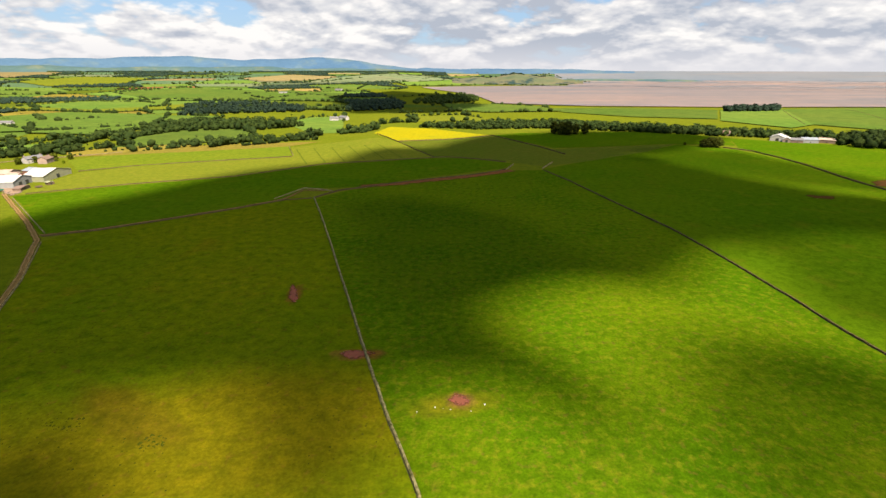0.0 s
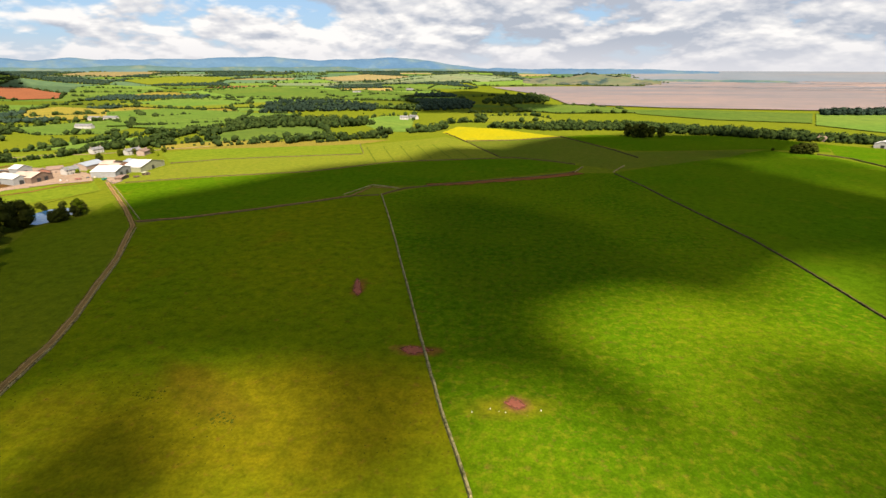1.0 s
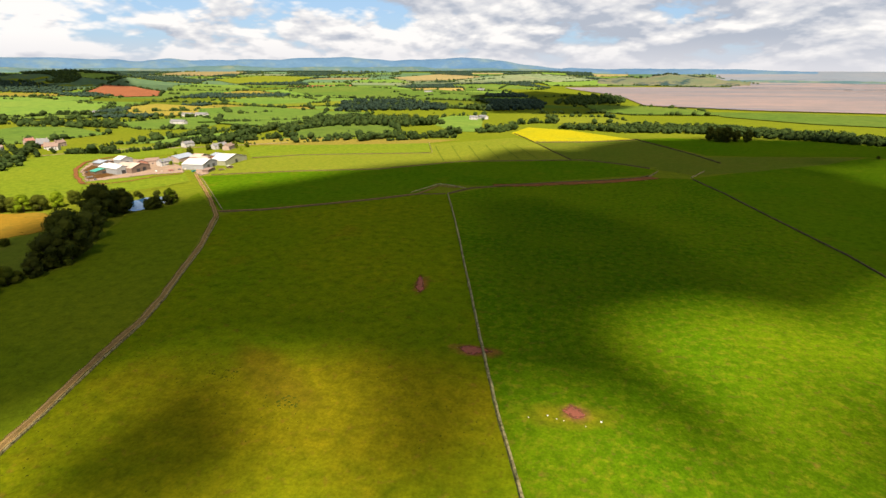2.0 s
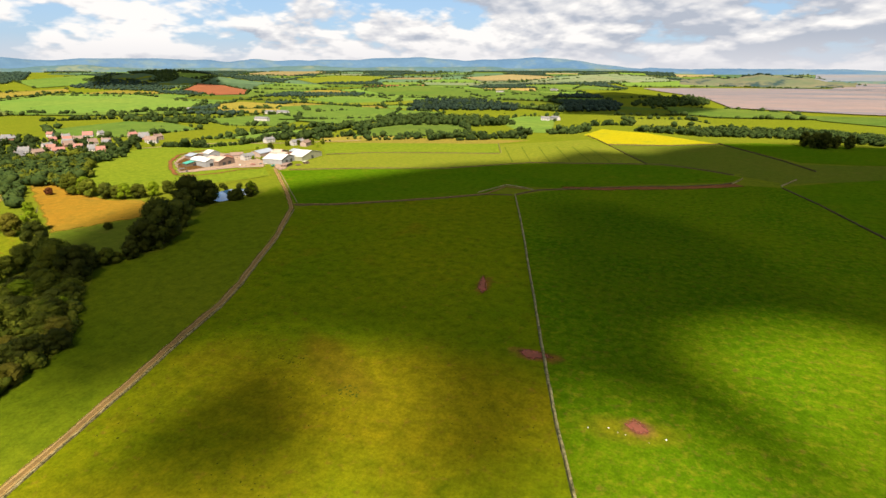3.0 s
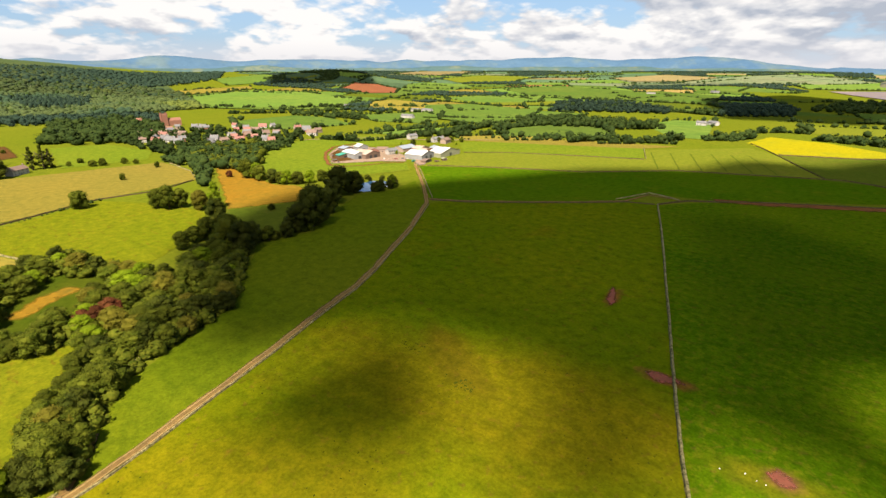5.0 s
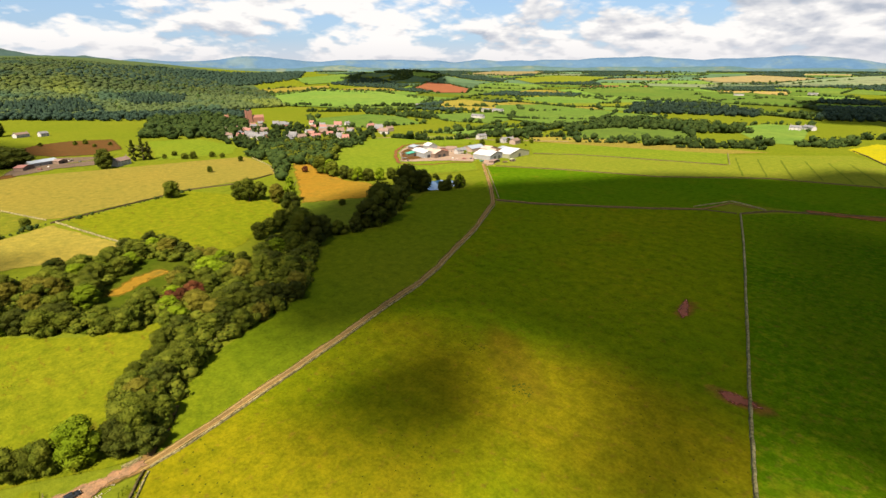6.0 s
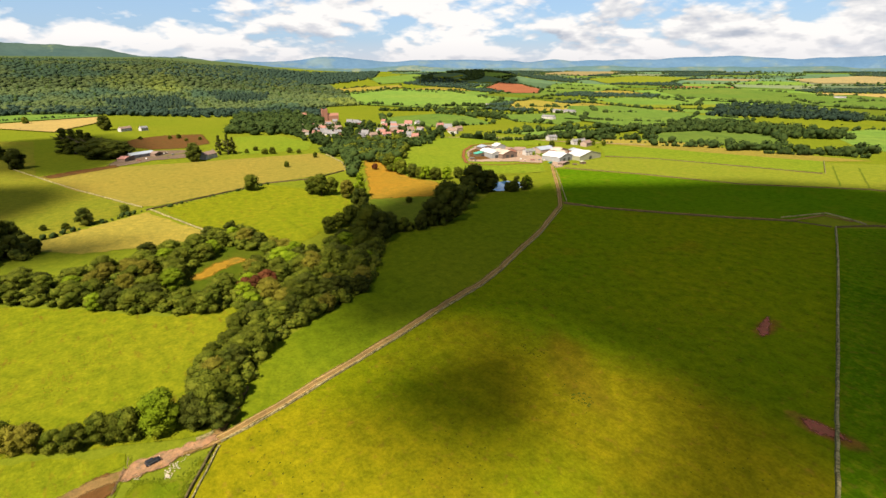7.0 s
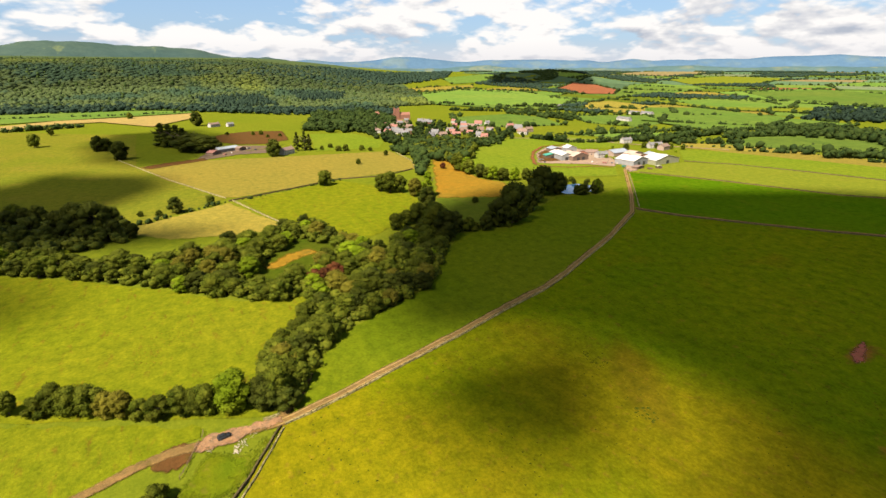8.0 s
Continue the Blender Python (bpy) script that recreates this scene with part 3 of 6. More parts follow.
strip("earth_bank", [(-73.2, 438.3), (-43.8, 449.9), (-12.9, 464.6), (25.6, 482.9), (55.4, 502.6), (71.4, 514.6)], 12.0, "bare_bank", "bank of bare brown earth along the field wall", "earth bank", 0.25, 1.5)
field("bare_patch", [(300.7, 408.5), (311.2, 406.5), (325.8, 400.7), (316.5, 391.3), (303.1, 395.0)], "earth", "worn earth patch in the pasture", "bare earth", 0.2, kind="")
field("bare_patch", [(399.0, 459.6), (425.0, 469.7), (437.6, 452.3), (399.0, 431.6), (388.8, 440.5)], "earth", "dry brown patch by the hedge", "bare earth", 0.25, kind="")

# ---- farm track ----
strip("farm_track", [(-130.4, 12.0), (-135.7, 32.6), (-143.0, 55.4), (-154.0, 89.7), (-164.7, 119.2), (-172.7, 146.3), (-177.8, 157.5), (-182.3, 168.0), (-197.7, 196.7), (-215.9, 232.5), (-251.5, 290.5), (-288.8, 329.6), (-334.7, 373.9), (-372.9, 411.2)], 3.6, "track", "rutted stony farm track", "track", 0.25)
for aside in (-0.95, 0.95):
    strip("wheel_rut", [(-130.4, 12.0), (-135.7, 32.6), (-143.0, 55.4), (-154.0, 89.7), (-164.7, 119.2), (-172.7, 146.3), (-177.8, 157.5), (-182.3, 168.0), (-197.7, 196.7), (-215.9, 232.5), (-251.5, 290.5), (-288.8, 329.6), (-334.7, 373.9), (-372.9, 411.2)], 0.8, "rut", "pale stony wheel rut of the farm track", "track", 0.28, aside=aside)
strip("farm_track", [(-130.8, 12.9), (-131.2, 4.2), (-131.2, -3.5), (-131.1, -8.7)], 4.2, "track", "stony pale end of the farm track", "track", 0.27)
strip("dirt_track", [(-131.1, -8.7), (-131.5, -16.4), (-129.9, -24.4), (-126.9, -31.8), (-124.5, -38.5), (-120.8, -44.5)], 3.6, "track", "brown dirt track over the meadow", "track", 0.22)
field("muddy_ground", [(-132.4, -8.6), (-135.3, -12.8), (-133.8, -18.5), (-128.4, -21.5), (-123.1, -17.8), (-123.2, -13.8), (-128.0, -10.2)], "earth", "trampled brown mud at the gate", "mud", 0.18, wander=1.0, kind="")
strip("back_lane", [(-257.2, 299.5), (-228.6, 312.2), (-192.2, 339.0), (-155.4, 368.5), (-129.6, 392.8), (-122.2, 425.0), (-103.7, 422.3)], 3.5, "track", "worn grassy lane along the field wall", "track", 0.2)
# tramlines in the striped field
for a, b in zip([(-192.5, 656.4), (-172.3, 666.9), (-151.4, 677.6), (-130, 689), (-109, 694), (-91, 703)], [(-151.4, 549.1), (-132.7, 558.7), (-112.2, 565.3), (-90.8, 576.3), (-69.0, 583.7), (-48.5, 590.4)]):
    strip("tramline", [a, b], 1.6, "rough_olive", "wheel tramline through the pale crop", "track", 0.2)

strip("bare_edge", [(-132.4, 13.7), (-136.8, 16.9), (-141.8, 20.8), (-146.6, 23.7), (-152.3, 27.0)], 3.2, "track", "bare earth fringe between track and wood", "bare earth", 0.22, 0.4)
field("stony_apron", [(-132.4, -10.2), (-135.3, -6.2), (-134.6, 1.4), (-134.2, 8.6), (-133.8, 13.8), (-129.9, 14.1), (-129.8, 7.0), (-128.0, 2.2), (-127.2, -1.2), (-127.5, -7.4), (-128.0, -10.1)], "stony", "pale pink stony ground beside the track", "stony ground", 0.29, wander=0.6, kind="", fade=1.6)

# ---- dry stone walls ----
def stone_wall(points, label, height=1.25, thick=0.7, mat="stone_wall", name="dry_stone_wall", category="wall"):
    """A battered dry stone wall with uneven cope stones along its top."""
    line = ragged(points, 2.2 if math.hypot(*points[0]) < 900 else 6.0, 0.12, len(points) * 7, closed=False)
    rnd = random.Random(len(line))
    bm = bmesh.new()
    prev = None
    for i, p in enumerate(line):
        d = (line[min(i + 1, len(line) - 1)] - line[max(i - 1, 0)]).normalized()
        s = Vector((-d.y, d.x))
        z, hh = rise(p.x, p.y), height * rnd.uniform(0.86, 1.1)
        row = []
        for side, up_ in ((-0.62, -0.2), (-0.5, 0.45), (-0.36, 0.84), (-0.42, 0.86), (-0.1, 1.0), (0.34, 0.97), (0.42, 0.86), (0.36, 0.84), (0.5, 0.45), (0.62, -0.2)):
            q = p + s * thick * (side + rnd.uniform(-0.05, 0.05))
            row.append(bm.verts.new((q.x, q.y, z + hh * up_)))
        if prev:
            for a in range(9):
                bm.faces.new((prev[a], prev[a + 1], row[a + 1], row[a]))
        else:
            bm.faces.new(row)
        prev = row
    bm.faces.new(list(reversed(prev)))
    bmesh.ops.recalc_face_normals(bm, faces=bm.faces)
    return tagged(new(name, mesh_of(name, bm, M[mat])), label, category)


stone_wall([(-105.8, 396.9), (-91.2, 354.3), (-79.9, 320.6), (-65.5, 275.7), (-54.6, 240.9), (-46.5, 216.2), (-41.7, 201.1), (-34.5, 178.0), (-29.0, 161.0), (-24.3, 146.5), (-20.6, 135.4), (-16.9, 124.3), (-13.7, 115.7), (-11.2, 109.0), (-9.3, 103.9), (-5.9, 94.3)] + [(0, 60)], "long grey dry stone wall dividing two grass fields", 1.5, 0.95)
stone_wall([(105.1, 514.6), (120.1, 459.6), (130.9, 406.5), (143.1, 349.7), (151.4, 311.8), (155.8, 275.7), (158.1, 249.7), (159.6, 226.9), (161.3, 208.1), (161.7, 190.3), (162.4, 175.3), (164.5, 159.4), (167.1, 133.9)], "dark dry stone wall running down the pasture", 1.1, 0.9, mat="shaded_mossy_wall")
stone_wall([(65.5, 514.6), (77.5, 547.0)], "pale dry stone wall stub at a field gap", 1.4)
stone_wall([(105.6, 523.9), (124.1, 561.0)], "pale dry stone wall stub at a field gap", 1.4)
stone_wall([(-105.8, 396.9), (-99.6, 408.5), (-90.5, 422.9), (-72.5, 433.8), (-44.0, 452.3), (-13.0, 469.7), (25.9, 488.4), (56.0, 508.6), (67.4, 520.8)], "grey dry stone wall above a bare bank", mat="shaded_mossy_wall")
stone_wall([(-253.7, 297.3), (-226.5, 309.4), (-190.5, 335.9), (-153.9, 365.0), (-128.3, 389.0), (-107.5, 395.4)], "grey dry stone wall along the back lane", 1.1, mat="shaded_mossy_wall")
stone_wall([(-137.3, 393.3), (-130.6, 410.9), (-123.3, 432.1), (-107.6, 427.6), (-96.1, 421.5)], "low dry stone wall round a triangle of grass", 1.0)
stone_wall([(-129.2, 14.4), (-131.2, 24.1), (-134.0, 34.0), (-140.7, 54.5), (-151.3, 88.1), (-161.4, 116.9), (-169.6, 143.8), (-174.4, 154.7)], "pale dry stone wall beside the farm track", 0.8, 0.6)
stone_wall([(-174.4, 154.7), (-178.8, 165.0), (-193.5, 192.8), (-210.9, 227.5), (-245.4, 285.7)], "grey dry stone wall beside the farm track", 0.8, 0.6)
stone_wall([(-256.7, 303.7), (-305.9, 351.1), (-351.3, 394.5)], "pale wall beside the farm lane", 1.0)
stone_wall([(-128.9, 12.9), (-120.4, 7.2), (-111.9, 1.7), (-106.3, -3.0)], "low mossy wall along a ditch", 0.9, mat="shaded_mossy_wall")
stone_wall([(-178.8, 42.2), (-184.2, 51.7), (-187.3, 60.4), (-188.2, 69.2)], "pale dry stone wall at the wood's edge", 1.3)
stone_wall([(-353.7, 410.7), (-288.3, 448.0), (-204.9, 483.8), (-131.5, 551.4), (3.0, 598.2)], "thin field wall below the pale olive field", 1.0, 0.6, mat="shaded_mossy_wall")
stone_wall([(3.0, 598.2), (19.2, 592.3), (49.2, 578.0), (71.7, 562.5)], "dark field wall on the rise", 1.2, mat="shaded_mossy_wall")
stone_wall([(-108, 825), (-86, 779), (-61, 719), (-34.6, 651.8), (-10.6, 594.8)], "dark field wall between crop fields", 1.3, mat="shaded_mossy_wall")
stone_wall([(-210, 683), (-181.7, 604.1)], "short pale field wall", 1.6)
stone_wall([(-376.8, 508.4), (-331.1, 542.0), (-278.1, 564.3), (-182.2, 599.0)], "thin field wall behind the farm", 1.1, mat="shaded_mossy_wall")
stone_wall([(-65, 732), (14, 756), (75, 796)], "dark wall below the yellow crop", 1.5, mat="shaded_mossy_wall")
stone_wall([(76, 803), (111, 726), (133.5, 671.7), (150.9, 615.9)], "dark field wall climbing the rise", 1.5, mat="shaded_mossy_wall")
stone_wall([(376, 672), (397, 643), (401, 591), (399.0, 540.2), (391.2, 488.4), (386.7, 447.5), (387.5, 425.0), (384.8, 355.8)], "dark mossy wall across the sunlit pasture", 1.5, 1.2, mat="shaded_mossy_wall")
stone_wall([(-680.1, -67.1), (-532.0, -15.4), (-432.3, 25.3)], "thin pale wall across the parkland", 1.1)
stone_wall([(-421.8, 29.4), (-373.6, 43.1), (-339.8, 53.0)], "dry stone wall beside the hay field", 1.1)
stone_wall([(-421.3, 26.4), (-439.6, 71.7), (-462.6, 128.8), (-457.5, 173.0), (-476.7, 212.3)], "dark field wall with scrub", 1.2, mat="shaded_mossy_wall")
stone_wall([(-475.3, 214.9), (-524.0, 232.1), (-589.6, 239.5)], "pale wall at the end of the hay field", 1.2)
stone_wall([(870, 1319), (768, 1128), (680, 954)], "dark coastal field wall", 2.0, 1.5, mat="shaded_mossy_wall")
stone_wall([(1046, 1338), (989, 1201), (904, 1040), (813, 840)], "dark coastal field wall", 2.0, 1.5, mat="shaded_mossy_wall")
stone_wall([(-134.4, 8.8), (-134.4, 11.1), (-134.5, 13.6)], "short pale stone slab wall by the junction", 0.8, 0.8)
stone_wall([(-127.9, 13.7), (-119.7, 8.6), (-111.5, 3.3), (-105.4, -1.2)], "broken pale wall beside the ditch", 0.6, 0.6)

# ---- clouds above and behind, whose shadows cross the fields ----
m, n, l, b = material("cloud", 1.0, spec=0.0)
l.new(mix(m.node_tree, noise_fac(m.node_tree, 0.01, 0.3, 0.7), (0.90, 0.90, 0.91), (0.80, 0.82, 0.85)), b.inputs["Base Color"])
M["cloud"] = m


def let_through(m, share):
    """Cloud lets a share of the daylight pass straight through."""
    n, l = m.node_tree.nodes, m.node_tree.links
    clear, both = n.new("ShaderNodeBsdfTransparent"), n.new("ShaderNodeMixShader")
    both.inputs[0].default_value = share
    l.new(n["Principled BSDF"].outputs[0], both.inputs[1])
    l.new(clear.outputs[0], both.inputs[2])
    l.new(both.outputs[0], n["Material Output"].inputs[0])
    return m


M["mid_cloud"] = let_through(m.copy(), 0.5)
M["thin_cloud"] = let_through(m.copy(), 0.62)
let_through(M["cloud"], 0.34)


def cloud(outline, base, label, mat="cloud"):
    """A cumulus heap: a ragged flat base over the ground that it shades, swelling upwards away from its rim."""
    line = ragged(outline, 30.0, 9.0, len(outline))
    shift = TO_SUN * (base / TO_SUN.z)
    bm = bmesh.new()
    vs = [bm.verts.new((p.x, p.y, 0)) for p in line]
    for tri in tessellate_polygon([[v.co for v in vs]]):
        if len(set(tri)) == 3:
            bm.faces.new([vs[i] for i in tri])
    for _ in range(5):
        long = [e for e in bm.edges if e.calc_length() > 34 and not e.is_boundary]
        if not long:
            break
        bmesh.ops.subdivide_edges(bm, edges=long, cuts=1)
        bmesh.ops.triangulate(bm, faces=bm.faces)
    rim = np.array([v.co.xy for v in bm.verts if v.is_boundary])
    inner = {v: float(np.sqrt(((rim - np.array(v.co.xy)) ** 2).sum(1).min())) for v in bm.verts}
    lower = list(bm.faces)
    upper = bmesh.ops.duplicate(bm, geom=list(bm.verts) + list(bm.edges) + lower)["vert_map"]
    for v, d in inner.items():
        k = 1 + 0.5 * noise.noise(Vector((v.co.x, v.co.y, 0)) * 0.02)
        upper[v].co.z = 5.0 * math.sqrt(d + 1) * k
        v.co.z = -0.6 * math.sqrt(d) * k
    bmesh.ops.remove_doubles(bm, verts=[v for v in bm.verts if v.is_boundary], dist=5.5)
    for v in bm.verts:
        v.co += shift
    bmesh.ops.recalc_face_normals(bm, faces=bm.faces)
    return tagged(new("cloud", mesh_of("cloud", bm, M[mat], True)), label, "cloud", kind="structure")


HEAP = "white cumulus cloud drifting over the farmland"
cloud([(-318.9, 148.1), (-336.1, 170.8), (-352.1, 208.3), (-360.4, 242.2), (-356.5, 289.3)] + [(-307.0, 317.5), (-297.5, 363.7), (-264.3, 410.1), (-239.3, 459.0), (-204.2, 514.0), (-131.5, 551.4), (-82.4, 670.3), (-13.8, 667.1)] + [(13, 726), (77, 803), (205, 848), (353, 864), (440, 776), (346, 672), (233.2, 611.6), (278.1, 520.8), (314.7, 440.5), (365.4, 398.8), (377.4, 348.2), (321.4, 291.2), (262.5, 305.8), (198.6, 291.2), (145.7, 255.5)]
      + [(108.4, 216.4), (84.2, 225.4), (59.6, 223.4), (32.9, 206.3), (15.2, 184.8), (12.5, 168.9), (23.5, 152.6), (31.2, 141.6), (11.8, 139.1), (-6.5, 140.0), (-23.0, 136.6), (-47.0, 145.2), (-66.7, 141.2), (-95.3, 133.5), (-117.2, 126.6)] + [(-108.9, 139.3), (-132.4, 124.2), (-145.5, 106.0), (-150.0, 84.8), (-157.5, 68.6), (-180.8, 64.7), (-209.6, 79.9), (-231.3, 103.5), (-257.5, 102.6), (-273.4, 105.4)], 600.0, HEAP)
cloud([(-131, 54), (-135, 74), (-133, 98), (-130, 122), (-112, 126), (-94, 114), (-78, 100), (-72, 82), (-78, 66), (-94, 56), (-114, 50)], 560.0, HEAP)
# the thin clouds here and below are unseen, added to dim some ground
cloud([(-46, 86), (-62, 112), (-74, 148), (-40, 150), (-20, 138), (-8, 112), (-18, 84), (-34, 74)], 620.0, "thin unseen cloud added to part-shade the farmland", "mid_cloud")
cloud([(-14, 138), (-6, 143), (7, 145), (23, 138), (36, 128), (46, 112), (60, 116), (56, 138), (46, 154), (30, 172), (26, 190), (4, 186)], 500.0, HEAP, "mid_cloud")
cloud([(-20, 190), (26, 196), (54, 220), (90, 240), (60, 330), (-20, 400), (-80, 380), (-45, 240)], 600.0, "thin unseen cloud added to part-shade the farmland", "thin_cloud")
cloud([(103.9, 155.3), (127.5, 156.8), (153.6, 146.5), (160.3, 138.4), (152.3, 129.7), (129.4, 137.2), (114.4, 142.8)], 600.0, HEAP)
cloud([(-634.9, -264.6), (-561.6, -148.2), (-628.3, -117.7), (-566.1, -35.2), (-499.8, -15.5), (-445.9, -50.6), (-415.5, -97.8), (-433.6, -189.9)], 600.0, HEAP)
cloud([(-408.9, -142.4), (-421.5, -86.1), (-376.6, -42.5), (-357.5, -5.9), (-332.5, 16.3), (-325.5, -27.8), (-338.6, -73.5), (-345.5, -124.4)], 600.0, HEAP)
cloud([(-427, 1920), (-226, 2477), (37, 2109), (122, 1462), (22, 1232), (-220, 1216)], 600.0, HEAP)
cloud([(-2270, 1466), (-3352, 2316), (-2317, 2159), (-1913, 1860)], 600.0, HEAP)
cloud([(-362.5, -156.9), (-321.3, -95.1), (-296.5, -76.3), (-261.1, -59.5), (-231.9, -64.6), (-249.3, -116.7)], 600.0, "thin unseen cloud added to part-shade the farmland", "thin_cloud")
cloud([(188.1, 291.2), (294.5, 314.3), (333.4, 285.8), (246.7, 190.3), (170.9, 167.1), (167.8, 209.9)], 600.0, "thin unseen cloud added to part-shade the farmland", "thin_cloud")
cloud([(-821, -122), (-972, -96), (-987, 12), (-874, 61), (-730, 52), (-631.7, 1.8), (-619.2, -47.4), (-682.0, -94.6)], 600.0, "thin unseen cloud added to part-shade the farmland", "mid_cloud")
cloud([(262, 672), (375, 643), (425.0, 469.7), (389.7, 398.8), (317.7, 445.2), (278.1, 520.8), (216.4, 583.3)], 600.0, "thin unseen cloud added to part-shade the farmland", "thin_cloud")
cloud([(88.5, 167.1), (137.1, 171.3), (174.6, 141.6), (117.0, 76.7), (68.6, 76.7), (74.7, 110.1)], 600.0, "thin unseen cloud added to part-shade the farmland", "thin_cloud")

# nearer ridges: blue-green haze is part of this colour
M["haze_teal"] = soil_like("haze_teal", (0.042, 0.076, 0.088), (0.056, 0.088, 0.082), (0.084, 0.102, 0.078), 0.0025, 0.006, 0.03, (0.52, 0.6), contrast=0.3)

# ---- hills on the skyline ----
def ridge(name, a0, a1, r, profile, mat, label, depth=260.0):
    """A range of hills between two bearings (degrees left of ahead) at a distance, rising and falling by noise."""
    bm = bmesh.new()
    n = int(abs(a1 - a0) * 4)
    prev = None
    for i in range(n + 1):
        f = i / n
        a = radians(a0 + (a1 - a0) * f)
        top = profile(f)
        row = []
        for d, k in ((-depth, -0.1), (-depth * 0.6, 0.45), (-depth * 0.3, 0.8), (0, 1.0), (60, 0.9)):
            q = r + d
            x, y = -math.sin(a) * q, math.cos(a) * q
            low = rise(x, y) - 12
            row.append(bm.verts.new((x, y, low + (top - low) * k + 5 * noise.noise(Vector((x, y, 0)) * 0.006) * k)))
        if prev:
            for j in range(4):
                bm.faces.new((prev[j], row[j], row[j + 1], prev[j + 1]))
        prev = row
    bmesh.ops.recalc_face_normals(bm, faces=bm.faces)
    return tagged(new(name, mesh_of(name, bm, M[mat], True)), label, "hills", kind="structure")


def swell(f, lo, hi, *bumps, rough=1.0):
    z = lo
    for c, w, k in bumps:
        z += (hi - lo) * k * math.exp(-((f - c) / w) ** 2)
    return z + rough * (hi - lo) * 0.30 * noise.noise(Vector((f * 17, lo, 0))) + rough * (hi - lo) * 0.16 * noise.noise(Vector((f * 52, hi, 0)))


# haze on these ranges is in their colours; the air is clear
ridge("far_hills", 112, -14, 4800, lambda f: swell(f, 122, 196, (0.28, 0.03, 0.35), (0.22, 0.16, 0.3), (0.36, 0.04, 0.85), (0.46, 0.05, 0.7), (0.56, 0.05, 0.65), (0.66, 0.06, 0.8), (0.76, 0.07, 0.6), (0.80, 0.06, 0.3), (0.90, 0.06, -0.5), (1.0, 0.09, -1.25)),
      "haze_blue", "far skyline hills, blue haze put in their colour")
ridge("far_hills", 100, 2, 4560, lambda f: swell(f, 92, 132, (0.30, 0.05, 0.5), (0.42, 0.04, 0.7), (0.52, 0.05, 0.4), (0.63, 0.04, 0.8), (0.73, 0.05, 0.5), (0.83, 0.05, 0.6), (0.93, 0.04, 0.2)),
      "haze_teal", "ridge below the skyline, blue-green haze in its colour", 200)
def headland_top(f):
    return swell(f, 26, 66, (0.2, 0.12, 0.5), (0.48, 0.14, 0.95), (0.7, 0.12, 0.5))


ridge("headland", -1, -15, 3750, headland_top, "headland", "low patchwork headland with woods beyond the mudflats", 420)
ridge("headland", -13, -27, 3820, lambda f: swell(f, 30, 36, (0.2, 0.2, 0.6), (0.7, 0.12, 0.4), (1.0, 0.12, -1.5)), "haze_teal", "low dark spit of land beyond the mudflats", 120)
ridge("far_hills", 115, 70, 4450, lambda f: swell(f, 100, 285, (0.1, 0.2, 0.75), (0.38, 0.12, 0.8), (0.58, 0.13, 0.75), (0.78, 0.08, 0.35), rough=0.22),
      "haze_green", "dark wooded hills behind the valley", 500)

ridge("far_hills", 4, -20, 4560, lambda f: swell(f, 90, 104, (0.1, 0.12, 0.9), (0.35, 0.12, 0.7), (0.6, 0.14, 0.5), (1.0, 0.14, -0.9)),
      "haze_blue", "land across the estuary, blue haze in its colour", 300)

# ---- trees ----
def leaf_material(name, dark, light, tip, stand=None):
    m, n, l, b = material(name, 0.8, spec=0.04)
    nt = m.node_tree
    info, geo = n.new("ShaderNodeObjectInfo"), n.new("ShaderNodeNewGeometry")
    c = mix(nt, geo.outputs["Random Per Island"], dark, light)
    c = mix(nt, noise_fac(nt, 0.9, 0.45, 0.75, 3.0), c, tip)
    if stand:
        # stands of darker conifers and paler young growth
        c = mix(nt, noise_fac(nt, 0.004, 0.50, 0.58, 4.0), c, stand)
        c = mix(nt, noise_fac(nt, 0.0023, 0.58, 0.66, 4.0, stretch=(20, 0.5, 1.6)), c, (0.085, 0.100, 0.020))
    hsv = n.new("ShaderNodeHueSaturation")
    r = n.new("ShaderNodeMapRange")
    r.inputs[3].default_value, r.inputs[4].default_value = 0.72, 1.3
    l.new(info.outputs["Random"], r.inputs[0])
    l.new(r.outputs[0], hsv.inputs["Value"])
    l.new(c, hsv.inputs["Color"])
    l.new(hsv.outputs[0], b.inputs["Base Color"])
    thin, both = n.new("ShaderNodeBsdfTranslucent"), n.new("ShaderNodeMixShader")
    both.inputs[0].default_value = 0.3
    l.new(hsv.outputs[0], thin.inputs["Color"])
    l.new(b.outputs[0], both.inputs[1])
    l.new(thin.outputs[0], both.inputs[2])
    l.new(both.outputs[0], n["Material Output"].inputs[0])
    return m


M["leaf_green"] = leaf_material("leaf_green", (0.027, 0.039, 0.003), (0.068, 0.078, 0.006), (0.108, 0.104, 0.010))
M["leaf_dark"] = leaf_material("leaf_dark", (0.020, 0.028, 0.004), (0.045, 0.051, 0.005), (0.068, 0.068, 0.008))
M["leaf_olive"] = leaf_material("leaf_olive", (0.064, 0.060, 0.005), (0.112, 0.098, 0.010), (0.155, 0.122, 0.016))
M["leaf_bright"] = leaf_material("leaf_bright", (0.075, 0.110, 0.003), (0.120, 0.160, 0.005), (0.165, 0.185, 0.010))
M["leaf_red"] = leaf_material("leaf_red", (0.046, 0.014, 0.006), (0.082, 0.026, 0.010), (0.105, 0.044, 0.014))
M["leaf_wood"] = leaf_material("leaf_wood", (0.012, 0.025, 0.007), (0.031, 0.047, 0.010), (0.048, 0.062, 0.012))
